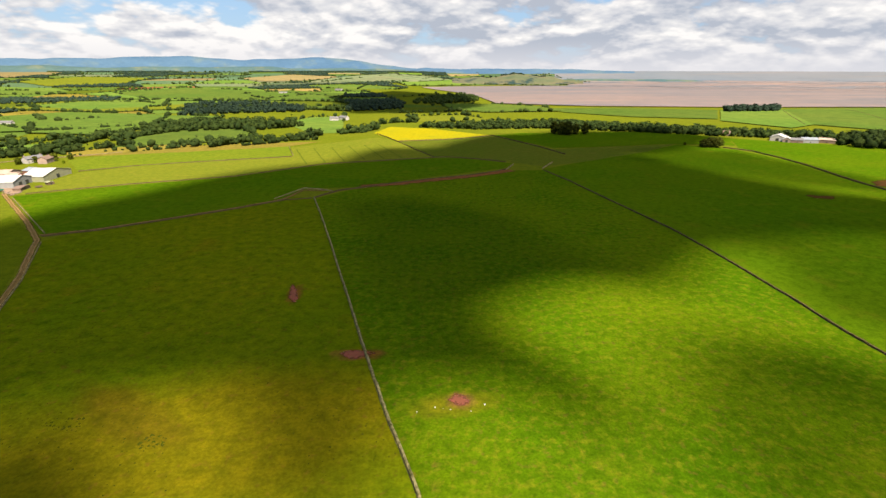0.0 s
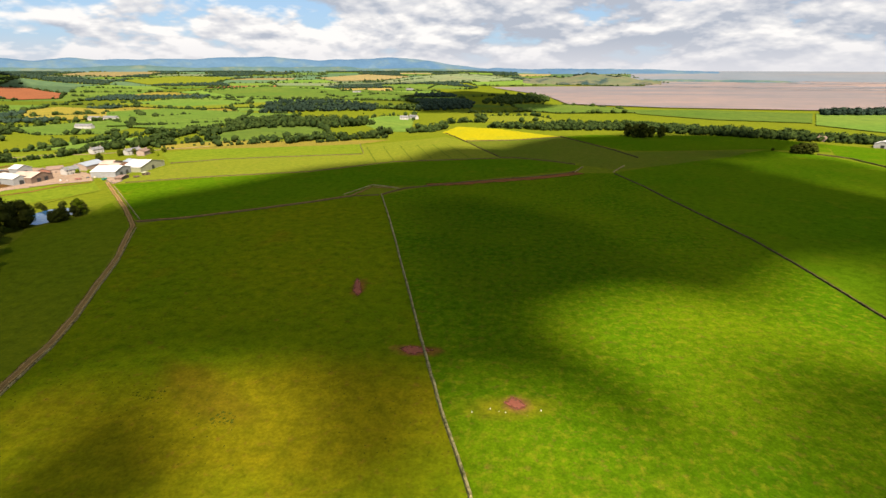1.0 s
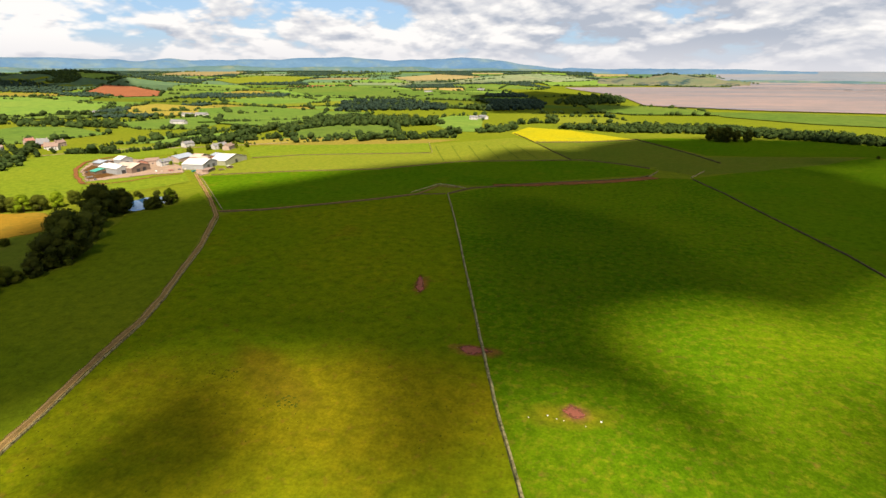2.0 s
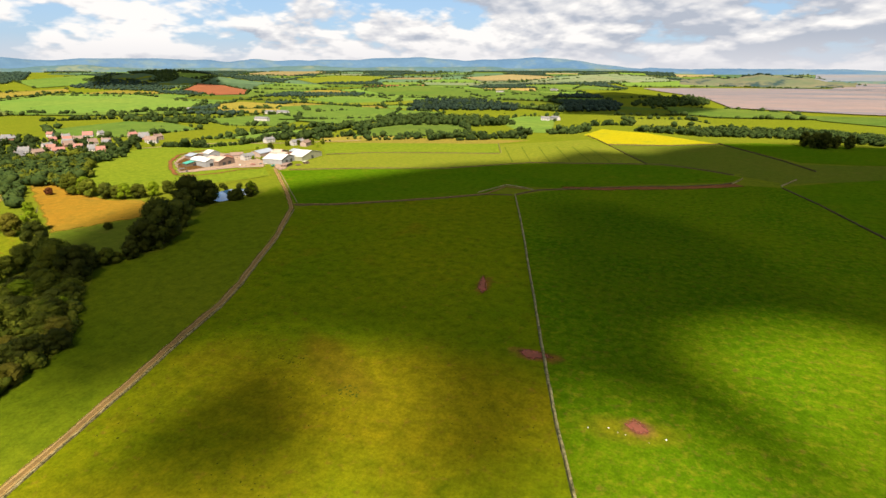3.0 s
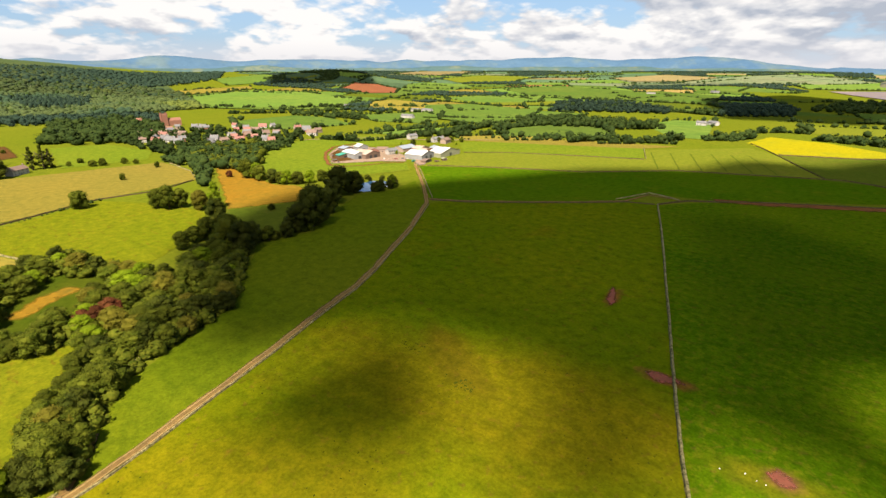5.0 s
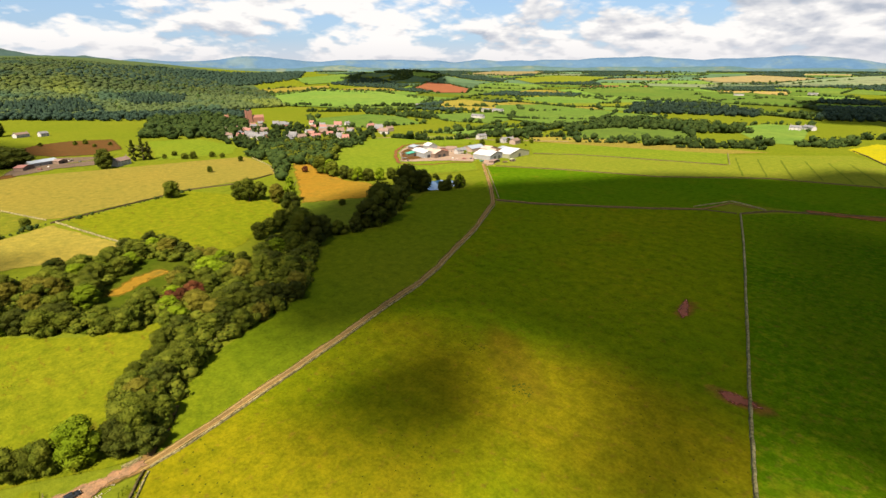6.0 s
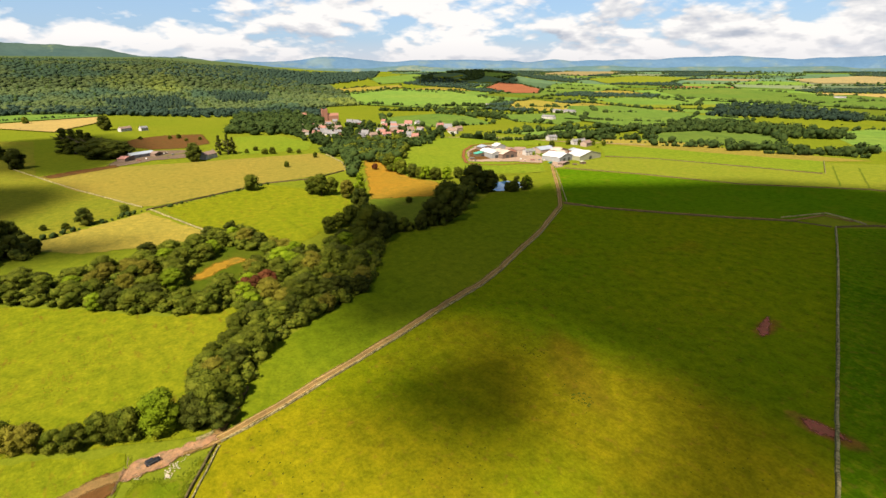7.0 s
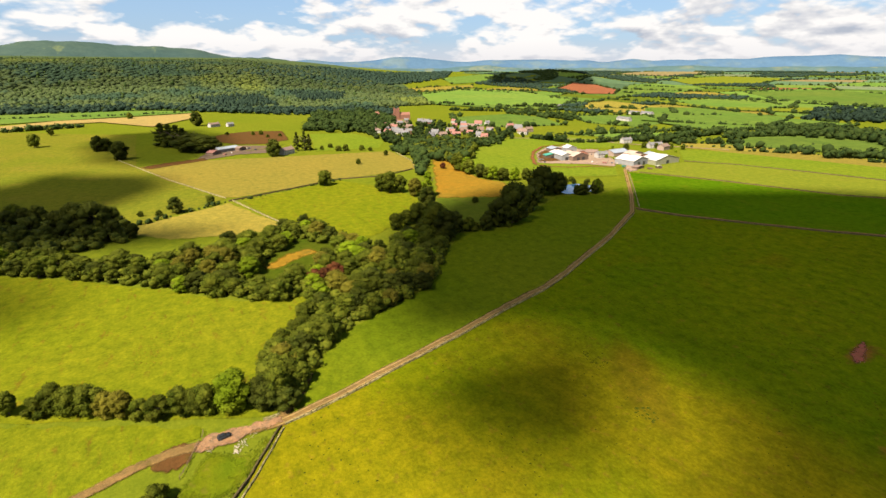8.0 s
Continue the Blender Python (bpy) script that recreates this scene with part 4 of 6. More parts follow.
# the next two leaf colours are blued and greyed for distance haze
M["leaf_dark_wood"] = leaf_material("leaf_dark_wood", (0.014, 0.027, 0.020), (0.025, 0.042, 0.026), (0.036, 0.054, 0.028))
M["leaf_hill"] = leaf_material("leaf_hill", (0.042, 0.060, 0.020), (0.054, 0.070, 0.023), (0.064, 0.076, 0.026), stand=(0.030, 0.050, 0.026))
M["bark"] = soil_like("bark", (0.090, 0.070, 0.050), (0.070, 0.055, 0.040), (0.12, 0.11, 0.09), 0.5, 2.0, 4.0)


def trunk_mesh(seed, lean=0.06):
    """A tapered trunk with a few limbs, one metre of tree high overall."""
    rnd = random.Random(seed)
    bm = bmesh.new()

    def limb(p, q, r0, r1):
        d = (q - p).normalized()
        u = d.orthogonal().normalized()
        w = d.cross(u)
        rows = []
        for c, r in ((p, r0), (p.lerp(q, 0.5) + Vector((rnd.uniform(-1, 1), rnd.uniform(-1, 1), 0)) * 0.015, (r0 + r1) / 2), (q, r1)):
            rows.append([bm.verts.new(c + (u * math.cos(k * math.tau / 6) + w * math.sin(k * math.tau / 6)) * r) for k in range(6)])
        for a, b in zip(rows, rows[1:]):
            for k in range(6):
                bm.faces.new((a[k], a[(k + 1) % 6], b[(k + 1) % 6], b[k]))

    top = Vector((rnd.uniform(-lean, lean), rnd.uniform(-lean, lean), 0.45))
    limb(Vector((0, 0, -0.03)), top, 0.035, 0.022)
    for k in range(5):
        a = rnd.uniform(0, math.tau)
        limb(top * rnd.uniform(0.7, 1.0), top + Vector((math.cos(a) * 0.25, math.sin(a) * 0.25, rnd.uniform(0.12, 0.35))), 0.018, 0.006)
    return bm


def far_crown(seed, single=False):
    """A distant tree: two heaped lobes down to the ground and a few loose sprays."""
    rnd = random.Random(seed)
    bm = bmesh.new()
    lobes = [(Vector((0, 0, 0.42)), 0.40)] + [(Vector((rnd.uniform(-0.26, 0.26), rnd.uniform(-0.26, 0.26), z)), r) for z, r in ((0.66, 0.31), (0.36, 0.30))]
    for c, r in lobes[:1 if single else 3]:
        for v in bmesh.ops.create_icosphere(bm, subdivisions=1, radius=1.0)["verts"]:
            d = v.co.copy()
            v.co = c + d * r * (1 + 0.62 * noise.noise(d * 2.2 + Vector((seed, c.z, 0))))
    for _ in range(3 if single else 26):
        d = Vector((rnd.gauss(0, 1), rnd.gauss(0, 1), rnd.gauss(0.4, 1))).normalized()
        p = Vector((0, 0, 0.5)) + d * rnd.uniform(0.38, 0.52)
        u = d.orthogonal().normalized() * rnd.uniform(0.05, 0.11)
        w = d.cross(u) + d * 0.06
        bm.faces.new([bm.verts.new(q) for q in (p - u, p - w, p + u, p + w)])
    return bm


def crown_mesh(seed, width=0.42, low=0.16, lobes=17, leaves=3500, spire=0.0, sub=1):
    """A crown of heaped lobes with loose leaf sprays breaking its outline; the whole tree is one metre high."""
    rnd = random.Random(seed)
    bm = bmesh.new()
    made = []
    for i in range(lobes):
        f = (i + 0.5) / lobes
        z = low + (0.93 - low) * f ** 0.85
        reach = width * (1 - spire * f) * (math.sin(math.pi * min(0.97, 0.2 + 0.75 * f)) ** 0.6)
        a = i * 2.4 + rnd.uniform(-0.4, 0.4)
        r = rnd.uniform(0.25, 0.46) * width * (1 - 0.75 * spire * f)
        off = max(0.0, reach - r * 0.8) * rnd.uniform(0.55, 1.05)
        c = Vector((math.cos(a) * off, math.sin(a) * off, min(z, 0.99 - r * 0.75)))
        c.z = max(c.z, r * 0.72 + 0.01)
        made.append((c, r))
        for v in bmesh.ops.create_icosphere(bm, subdivisions=sub, radius=1.0)["verts"]:
            d = v.co.copy()
            k = 1 + 0.34 * noise.noise(d * 2.6 + Vector((seed, i, 0))) + 0.22 * noise.noise(d * 6 + Vector((i, seed, 5)))
            v.co = c + Vector((d.x, d.y, d.z * 0.82)) * r * k
    for _ in range(leaves):
        c, r = rnd.choice(made)
        d = Vector((rnd.gauss(0, 1), rnd.gauss(0, 1), rnd.gauss(0.25, 1))).normalized()
        p = c + Vector((d.x, d.y, d.z * 0.82)) * r * rnd.uniform(0.9, 1.28)
        nrm = (d + Vector((rnd.uniform(-1, 1), rnd.uniform(-1, 1), rnd.uniform(-0.4, 1))) * 0.75).normalized()
        u = nrm.orthogonal().normalized()
        u.rotate(Matrix.Rotation(rnd.uniform(0, math.tau), 3, nrm))
        w = nrm.cross(u)
        s = width * rnd.uniform(0.03, 0.07)
        bm.faces.new([bm.verts.new(p + u * s * a + w * s * b) for a, b in ((-0.9, -0.4), (1.0, -0.3), (0.1, 0.9))])
    return bm


KINDS = {}
for key, mat, args in (("oak", "leaf_green", dict(width=0.50)), ("ash", "leaf_green", dict(width=0.42, low=0.12)), ("dark", "leaf_dark", dict(width=0.46, low=0.08)),
                       ("olive", "leaf_olive", dict(width=0.46, low=0.10)), ("bright", "leaf_bright", dict(width=0.44, low=0.10)), ("red", "leaf_red", dict(width=0.48)),
                       ("bush", "leaf_green", dict(width=0.62, low=0.05, lobes=12)), ("conifer", "leaf_dark", dict(width=0.26, low=0.05, lobes=16, spire=0.75)),
                       ("poplar", "leaf_bright", dict(width=0.30, low=0.06, lobes=16, spire=0.3))):
    for v in range(2):
        seed = len(KINDS) * 13 + 5
        KINDS[key, v] = (mesh_of("trunk", trunk_mesh(seed), M["bark"]), mesh_of("crown", crown_mesh(seed, **args), M[mat]))

SPECIES = {"oak": "broad green oak tree", "ash": "uneven green ash tree", "dark": "dark green leafy tree", "olive": "olive-brown summer tree",
           "bright": "fresh light-green tree", "red": "dark red copper-leaved tree", "bush": "low green thorn bush", "conifer": "dark pointed conifer", "poplar": "tall light-green poplar"}
tree_rnd = random.Random(11)


def tree(x, y, height, kind, where, group="", spread=1.0):
    trunk, crown = KINDS[kind, tree_rnd.randrange(2)]
    ob = root("bush" if kind == "bush" else "tree", x, y, tree_rnd.uniform(0, 360))
    w = height * spread * tree_rnd.uniform(0.9, 1.12)
    ob.scale = (w, w, height)
    for name, me in (("trunk", trunk), ("crown", crown)):
        p = new(name, me)
        p.parent = ob
    return tagged(ob, SPECIES[kind] + " " + where, "bush" if kind == "bush" else "tree", group)


def inside(p, poly):
    hit, n = False, len(poly)
    for i in range(n):
        (x0, y0), (x1, y1) = poly[i], poly[i - 1]
        if (y0 > p[1]) != (y1 > p[1]) and p[0] < (x1 - x0) * (p[1] - y0) / (y1 - y0) + x0:
            hit = not hit
    return hit


def scatter(poly, space, seed, holes=()):
    """Places inside an outline, about space apart."""
    rnd = random.Random(seed)
    xs, ys = [p[0] for p in poly], [p[1] for p in poly]
    out = []
    y = min(ys)
    while y < max(ys):
        x = min(xs)
        while x < max(xs):
            p = (x + rnd.uniform(-0.42, 0.42) * space, y + rnd.uniform(-0.42, 0.42) * space)
            if inside(p, poly) and not any(inside(p, h) for h in holes):
                out.append(p)
            x += space
        y += space
    return out


def along(points, space, seed, gap=0.0):
    rnd = random.Random(seed)
    out = []
    for p in ragged(points, space, space * 0.3, seed, closed=False):
        if rnd.random() >= gap:
            out.append((p.x + rnd.uniform(-0.3, 0.3) * space, p.y + rnd.uniform(-0.3, 0.3) * space))
    return out


FAR_CROWNS = []
for v in range(12):
    bm = far_crown(100 + v, v > 5)
    me = bpy.data.meshes.new("far")
    bmesh.ops.triangulate(bm, faces=bm.faces)
    bm.to_mesh(me)
    bm.free()
    co = np.empty(len(me.vertices) * 3, np.float32)
    me.vertices.foreach_get("co", co)
    tri = np.empty(len(me.loops), np.int32)
    me.loops.foreach_get("vertex_index", tri)
    FAR_CROWNS.append((co.reshape(-1, 3), tri.reshape(-1, 3)))
    bpy.data.meshes.remove(me)


def woods(places, height, mat, label, seed, spread=1.0, name="woodland", tall=0.3, single=False, level=rise, skew=1.0):
    """Distant trees that cannot be told apart one by one, joined."""
    rnd = np.random.default_rng(seed)
    cos, tris, n = [], [], 0
    for x, y in places:
        c, t = FAR_CROWNS[rnd.integers(6) + (6 if single else 0)]
        a, hh = rnd.uniform(0, math.tau), height * (1 - tall + 2 * tall * rnd.random() ** skew)
        w = hh * spread * rnd.uniform(0.85, 1.25)
        ca, sa = math.cos(a) * w, math.sin(a) * w
        cos.append(np.stack([x + c[:, 0] * ca - c[:, 1] * sa, y + c[:, 0] * sa + c[:, 1] * ca, level(x, y) - 0.3 + c[:, 2] * hh], 1))
        tris.append(t + n)
        n += len(c)
    if not cos:
        return None
    co, tri = np.concatenate(cos), np.concatenate(tris)
    me = bpy.data.meshes.new(name)
    me.vertices.add(len(co))
    me.vertices.foreach_set("co", co.astype(np.float32).ravel())
    me.loops.add(tri.size)
    me.loops.foreach_set("vertex_index", tri.astype(np.int32).ravel())
    me.polygons.add(len(tri))
    me.polygons.foreach_set("loop_start", np.arange(0, tri.size, 3, dtype=np.int32))
    me.update()
    if single:
        me.shade_smooth()
    me.materials.append(M[mat])
    return tagged(new(name, me), label, "trees", kind="stuff")


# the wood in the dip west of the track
# dark sheet under the trees; its colour holds their shade
field("wood_floor", [(-377.5, -148.2), (-316.5, -65.1), (-300.6, -4.6), (-328.3, 58.2), (-327.7, 73.3), (-269.6, 85.8), (-248.4, 95.4), (-276.6, 111.2), (-290.8, 141.2), (-242.0, 132.2), (-208.8, 104.3), (-186.2, 82.9), (-178.5, 49.9), (-152.3, 28.4), (-141.6, 23.9), (-134.7, 15.0), (-144.2, 13.1), (-162.6, 16.2), (-190.0, 34.1), (-212.9, 43.2), (-221.2, 15.7), (-253.7, -16.1), (-313.5, -93.4), (-339.1, -135.9)], "wood_floor", "dark ground under the wood, tree shade put in its colour", "ground", 0.2, fade=5.0)
wood = [(-383.9, -150.2), (-344.4, -100.2), (-316.5, -65.1), (-295.6, -32.2), (-300.6, -4.6), (-310.6, 27.2), (-328.3, 58.2), (-327.7, 73.3), (-269.6, 85.8), (-248.4, 95.4), (-276.6, 111.2), (-290.8, 141.2), (-242.0, 132.2), (-230.3, 122.3), (-208.8, 104.3), (-186.2, 82.9), (-187.8, 71.2), (-178.5, 49.9), (-165.2, 37.3)] + [(-152.3, 28.4), (-141.6, 23.9), (-134.7, 15.0), (-144.2, 13.1), (-162.6, 16.2), (-175.9, 22.2), (-190.0, 34.1), (-212.9, 43.2), (-221.2, 15.7), (-253.7, -16.1), (-283.4, -51.2), (-313.5, -93.4), (-339.1, -135.9)]
clearing = [(-261.6, 22.6), (-282.2, 55.2), (-270.6, 64.9), (-251.5, 32.1)]
field("clearing", [(-263.0, 23.4), (-276.7, 41.1), (-283.4, 57.1), (-271.2, 63.7), (-263.3, 47.7), (-252.6, 33.2)], "orange_grass", "small golden grass clearing in the wood", "field", 0.25)
clearing_wide = [(-246.6, 16.3), (-288.4, 43.3), (-297.7, 58.7), (-272.9, 73.0), (-238.8, 46.7), (-228.5, 29.4)]
pick = random.Random(4)
for x, y in along([(-247.6, 125.7), (-221.4, 103.3), (-201.1, 83.4), (-201.6, 71.5), (-192.3, 51.8), (-184.7, 41.0), (-173.6, 32.1), (-159.1, 23.0), (-149.8, 18.8), (-141.8, 13.4)], 7.0, 5) + along([(-211.4, 42.1), (-189.0, 32.9), (-174.6, 22.0), (-160.6, 16.2), (-145.6, 13.7), (-136.2, 14.4)], 7.0, 6):
    tree(x, y, pick.uniform(6.5, 9.5), pick.choices(("oak", "ash", "dark", "olive"), (4, 3, 2, 0.7))[0], "at the edge of the wood", "trees of the wood", 1.2)
for x, y in scatter(wood, 10.2, 3, [clearing_wide]):
    tree(x, y, pick.uniform(7.0, 10.5), pick.choices(("oak", "ash", "olive", "bright", "dark"), (4, 3, 2.2, 1.2, 1.5))[0], "in the wood beside the meadow", "trees of the wood", 1.35)
for x, y, hh in [(-229, 48, 7.5), (-229, 58, 9.0), (-225, 52, 8.8)]:
    tree(x, y, hh, "red", "standing in the green wood", "", 1.1)
woods([p for p in scatter(wood, 5.2, 50, [clearing_wide])], 5.0, "leaf_green", "dense shrubs and saplings under the wood", 50, 1.25, "undergrowth")
# the row of trees below the meadow
for (x, y, hh), kind in zip([(-173, -60, 8.3), (-168, -52, 6.8), (-167, -47, 10.8), (-164, -43, 9.9), (-162, -38, 10.0), (-158, -33, 8.6), (-156, -29, 9.0), (-153, -24, 6.4), (-151, -19, 7.1), (-149, -13, 9.7), (-147, -9, 8.8), (-146, -6, 10.1), (-144, 2, 14.0), (-142, 9, 10.3), (-141, 15, 12.7)],
                            ("ash", "bush", "ash", "oak", "oak", "olive", "olive", "bush", "bush", "ash", "oak", "oak", "bright", "dark", "ash")):
    tree(x, y, hh, kind, "in the row below the meadow", "row of trees", 0.95)
# the dark belt from the wood to the pond
for (x, y, hh), kind in zip([(-269, 194, 28.5), (-267, 182, 18.7), (-288, 222, 18.7), (-323, 262, 24.5), (-321, 277, 18.7), (-307, 242, 18.3), (-263, 169, 10.4), (-266, 158, 9.3), (-269, 149, 13.7), (-258, 137, 18.8), (-272, 136, 20.8), (-326, 157, 17.8), (-297, 135, 14.4)],
                            ("dark", "dark", "dark", "dark", "dark", "dark", "dark", "bush", "dark", "dark", "oak", "dark", "oak")):
    tree(x, y, hh, kind, "in the belt beside the pasture", "belt of trees", 1.0)
for (x, y, hh), kind in zip([(-363, 175, 21.7), (-369, 166, 14.9), (-397, 147, 15.4), (-389, 152, 18.4), (-386, 160, 15.3), (-299, 128, 10.1), (-291, 117, 11.1), (-464, 242, 6.7), (-327, 199, 5.0)], ("poplar", "olive", "ash", "ash", "ash", "oak", "oak", "red", "bush")):
    tree(x, y, hh, kind, "at the edge of the hay meadows")
for (x, y, hh), kind in zip([(-449, 252, 17.6), (-428, 253, 14.9), (-408, 254, 13.4), (-394, 259, 13.1), (-387, 266, 11.5), (-382, 276, 12.5), (-379, 287, 11.1), (-439, 256, 15.2), (-400, 257, 11.2)], ("oak", "oak", "dark", "bright", "bush", "bright", "oak", "bright", "oak")):
    tree(x, y, hh, kind, "in the hedge behind the orange field", "hedge trees")
# single trees on the western fields
for (x, y, hh), kind in zip([(-849, -175, 18.3), (-996, -180, 13.3), (-771, -95, 20.1), (-775, -87, 16.3), (-686, -65, 21.3), (-403, -11, 12.3), (-417, 13, 7.8), (-629, 97, 20.9), (-443, 110, 13.8), (-531, 171, 6.5), (-573, 220, 6.5), (-1250, -87, 14.3), (-1047, 32, 25.4), (-430, -110, 12.6)],
                            ("oak", "ash", "dark", "dark", "dark", "dark", "oak", "dark", "oak", "oak", "oak", "oak", "dark", "oak")):
    tree(x, y, hh, kind, "standing alone in the pasture")
for x, y, hh in [(-781, -22, 33.4), (-770, -13, 32.4), (-760, -4, 31.5), (-744, 3, 29.0), (-717, 11, 22.8), (-707, 20, 20.7), (-707, 29, 20.2)]:
    tree(x, y, hh, "conifer" if hh > 25 else "dark", "in a dense clump by the quarry yard", "conifer clump", 1.9)
for x, y, hh in [(-660, 132, 25.1), (-657, 141, 26.4), (-657, 147, 21.9)]:
    tree(x, y, hh, "conifer", "beside the white cottage", "conifer clump", 1.0)
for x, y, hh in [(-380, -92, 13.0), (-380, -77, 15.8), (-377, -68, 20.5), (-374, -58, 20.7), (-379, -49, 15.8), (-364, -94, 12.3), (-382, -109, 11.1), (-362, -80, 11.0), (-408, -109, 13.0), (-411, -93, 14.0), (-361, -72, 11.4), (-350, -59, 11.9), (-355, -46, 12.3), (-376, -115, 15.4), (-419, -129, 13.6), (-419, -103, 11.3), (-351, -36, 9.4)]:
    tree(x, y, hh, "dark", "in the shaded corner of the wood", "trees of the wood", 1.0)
for (x, y, hh) in [(-634, 179, 6.8), (-630, 187, 8.2), (-625, 207, 6.9), (-615, 215, 5.5), (-667, 177, 5.7), (-653, 162, 5.5), (-350, 71, 2.3), (-404, -34, 4.1), (-399, -22, 4.5), (-854, 104, 5.9), (-856, 116, 6.8), (-814, 120, 4.9), (-819, 139, 5.0), (-873, 67, 5.1)]:
    tree(x, y, hh, "bush", "on the field boundary")
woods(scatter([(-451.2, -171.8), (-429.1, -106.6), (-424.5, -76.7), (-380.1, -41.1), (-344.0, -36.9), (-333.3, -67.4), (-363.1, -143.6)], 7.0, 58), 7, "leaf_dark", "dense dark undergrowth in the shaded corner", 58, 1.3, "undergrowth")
# trees round the pond
for (x, y, hh), kind in zip([(-306, 307, 13.8), (-307, 305, 8.1), (-308, 291, 9.3), (-307, 294, 9.7), (-311, 289, 7.1), (-328, 282, 6.4), (-352, 312, 4.9), (-353, 321, 4.5), (-342, 331, 3.9)],
                            ("poplar", "dark", "dark", "dark", "dark", "dark", "bush", "bush", "bush")):
    tree(x, y, hh, kind, "beside the pond")
for x, y, hh in [(-334, 289, 4.6), (-338, 296, 4.0), (-322, 299, 5.2), (-320, 301, 4.6), (-336, 323, 5.0), (-328, 326, 5.5), (-344, 316, 4.2), (-343, 305, 3.8), (-314, 313, 7.5), (-313, 316, 9.0), (-318, 322, 5.6)]:
    tree(x, y, hh, "dark", "crowding the bank of the pond", "trees round the pond", 1.1)
for x, y in along([(-278, 140), (-273, 156), (-267, 171), (-263, 186)], 4.5, 91):
    tree(x, y, tree_rnd.uniform(3.5, 5.5), "bush", "in the hedge beside the pasture", "belt hedge", 1.1)
# clumps north-east
for x, y, hh in [(181, 825, 20.6), (189, 810, 20.3), (199, 804, 21.8), (214, 816, 17.0), (229, 817, 17.9)]:
    tree(x, y, hh, "dark", "in a clump on the green rise", "hilltop clump", 0.85)
for x, y, hh in [(352, 675, 11.4), (360, 676, 13.5), (369, 676, 13.5), (337, 699, 3.7)]:
    tree(x, y, hh, "dark", "in a thicket by the wall", "thicket", 1.4)
# trees by the farm
for (x, y, hh) in [(-468, 513, 9.2), (-485, 507, 4.3), (-425, 555, 3.6), (-438, 438, 6.9), (-433, 444, 5.0), (-421, 445, 4.4)]:
    tree(x, y, hh, "bright" if hh < 8 else "dark", "among the farm buildings")
for x, y, hh in [(-458, 452, 5.5), (-452, 456, 4.5), (-470, 548, 8.0), (-462, 562, 7.0), (-448, 572, 9.0), (-452, 556, 5.5), (-436, 582, 6.0)]:
    tree(x, y, hh, "oak", "between the farm buildings", "farm trees", 1.1)
tree(*[(-114, -19, 5.5)][0], "bush", "beside the muddy gate", "", 1.2)

# ---- woods and hedgerows in the distance ----
VILLAGE = [(-763, 316), (-734, 313), (-826, 308), (-754, 331), (-814, 356), (-825, 333), (-785, 320), (-856, 318), (-765, 297), (-785, 289), (-794, 346), (-841, 334), (-866, 331), (-795, 311)]
VILLAGE += [(-738, 400), (-787, 452), (-725, 450), (-755, 432), (-817, 500), (-806, 516), (-669, 409), (-719, 390), (-734, 423), (-866, 473), (-683, 380), (-644, 406), (-692, 408), (-796, 439), (-774, 460), (-816, 468)]
VILLAGE += [(-745, 525), (-663, 491), (-685, 522), (-727, 526), (-677, 498), (-711, 517), (-902, 355), (-950, 374), (-874, 368), (-894, 374), (-918, 398), (-727, 363), (-692, 344), (-690, 362)]
VILLAGE += [(-887, 425), (-901, 419), (-864, 421), (-1127, 398), (-1112, 411), (-1144, 401), (-1092, 412), (-1138, 419), (-702, 450), (-714, 460)]
hill = [(-math.sin(radians(a)) * r, math.cos(radians(a)) * r) for a, r in ((64, 1500), (72, 1400), (84, 1410), (96, 1540), (112, 1640), (112, 3250), (96, 3250), (84, 3150), (74, 2800), (66, 2300))]
hill_rnd = random.Random(33)
field("forest_floor", hill[:5] + [(-math.sin(radians(a)) * r, math.cos(radians(a)) * r) for a, r in ((112, 4300), (96, 4300), (84, 4250), (74, 4150), (68, 3400), (66, 2300))], "hill_floor", "dark ground under the hillside forest", "ground", 0.1, 90)
hill_near = [bearing(a, r) for a, r in ((64, 1500), (72, 1400), (84, 1410), (96, 1540), (112, 1640), (112, 1950), (96, 1950), (84, 1950), (72, 1950), (65, 1900))]
hill_far = [bearing(a, r) for a, r in ((65, 1900), (72, 1950), (84, 1950), (96, 1950), (112, 1950), (112, 3250), (96, 3250), (84, 3150), (74, 2800), (66, 2300))]
woods([(x + hill_rnd.uniform(-5, 5), y + hill_rnd.uniform(-5, 5)) for x, y in scatter(hill_near, 10.5, 21)], 11, "leaf_hill", "dense mixed woodland covering the hillside", 1, 1.35, single=True, tall=0.45)
woods([(x + hill_rnd.uniform(-8, 8), y + hill_rnd.uniform(-8, 8)) for x, y in scatter(hill_far, 17.0, 22)], 11, "leaf_hill", "dense mixed woodland over the top of the hill", 2, 2.0, single=True, tall=0.4)
woods(scatter([bearing(a, r) for a, r in ((80, 1420), (86, 1420), (88, 1650), (82, 1700))], 11, 24) + scatter([bearing(a, r) for a, r in ((74, 1560), (78, 1560), (79, 1800), (73, 1800))], 12, 26), 20, "leaf_dark_wood", "tall dark conifers standing on the wooded hillside", 74, 0.45, single=True)
knoll_wood = [bearing(a, r) for a, r in ((57, 2800), (54, 2720), (50, 2760), (47, 2860), (46, 2960), (48, 3020), (55, 3020), (58, 2920))]
woods([p for p in scatter(knoll_wood, 13, 25) if noise.noise(Vector((p[0] * 0.008, p[1] * 0.008, 2))) > 0.06], 12, "leaf_wood", "dark copse over the crown of a knoll", 75, 1.3, single=True)
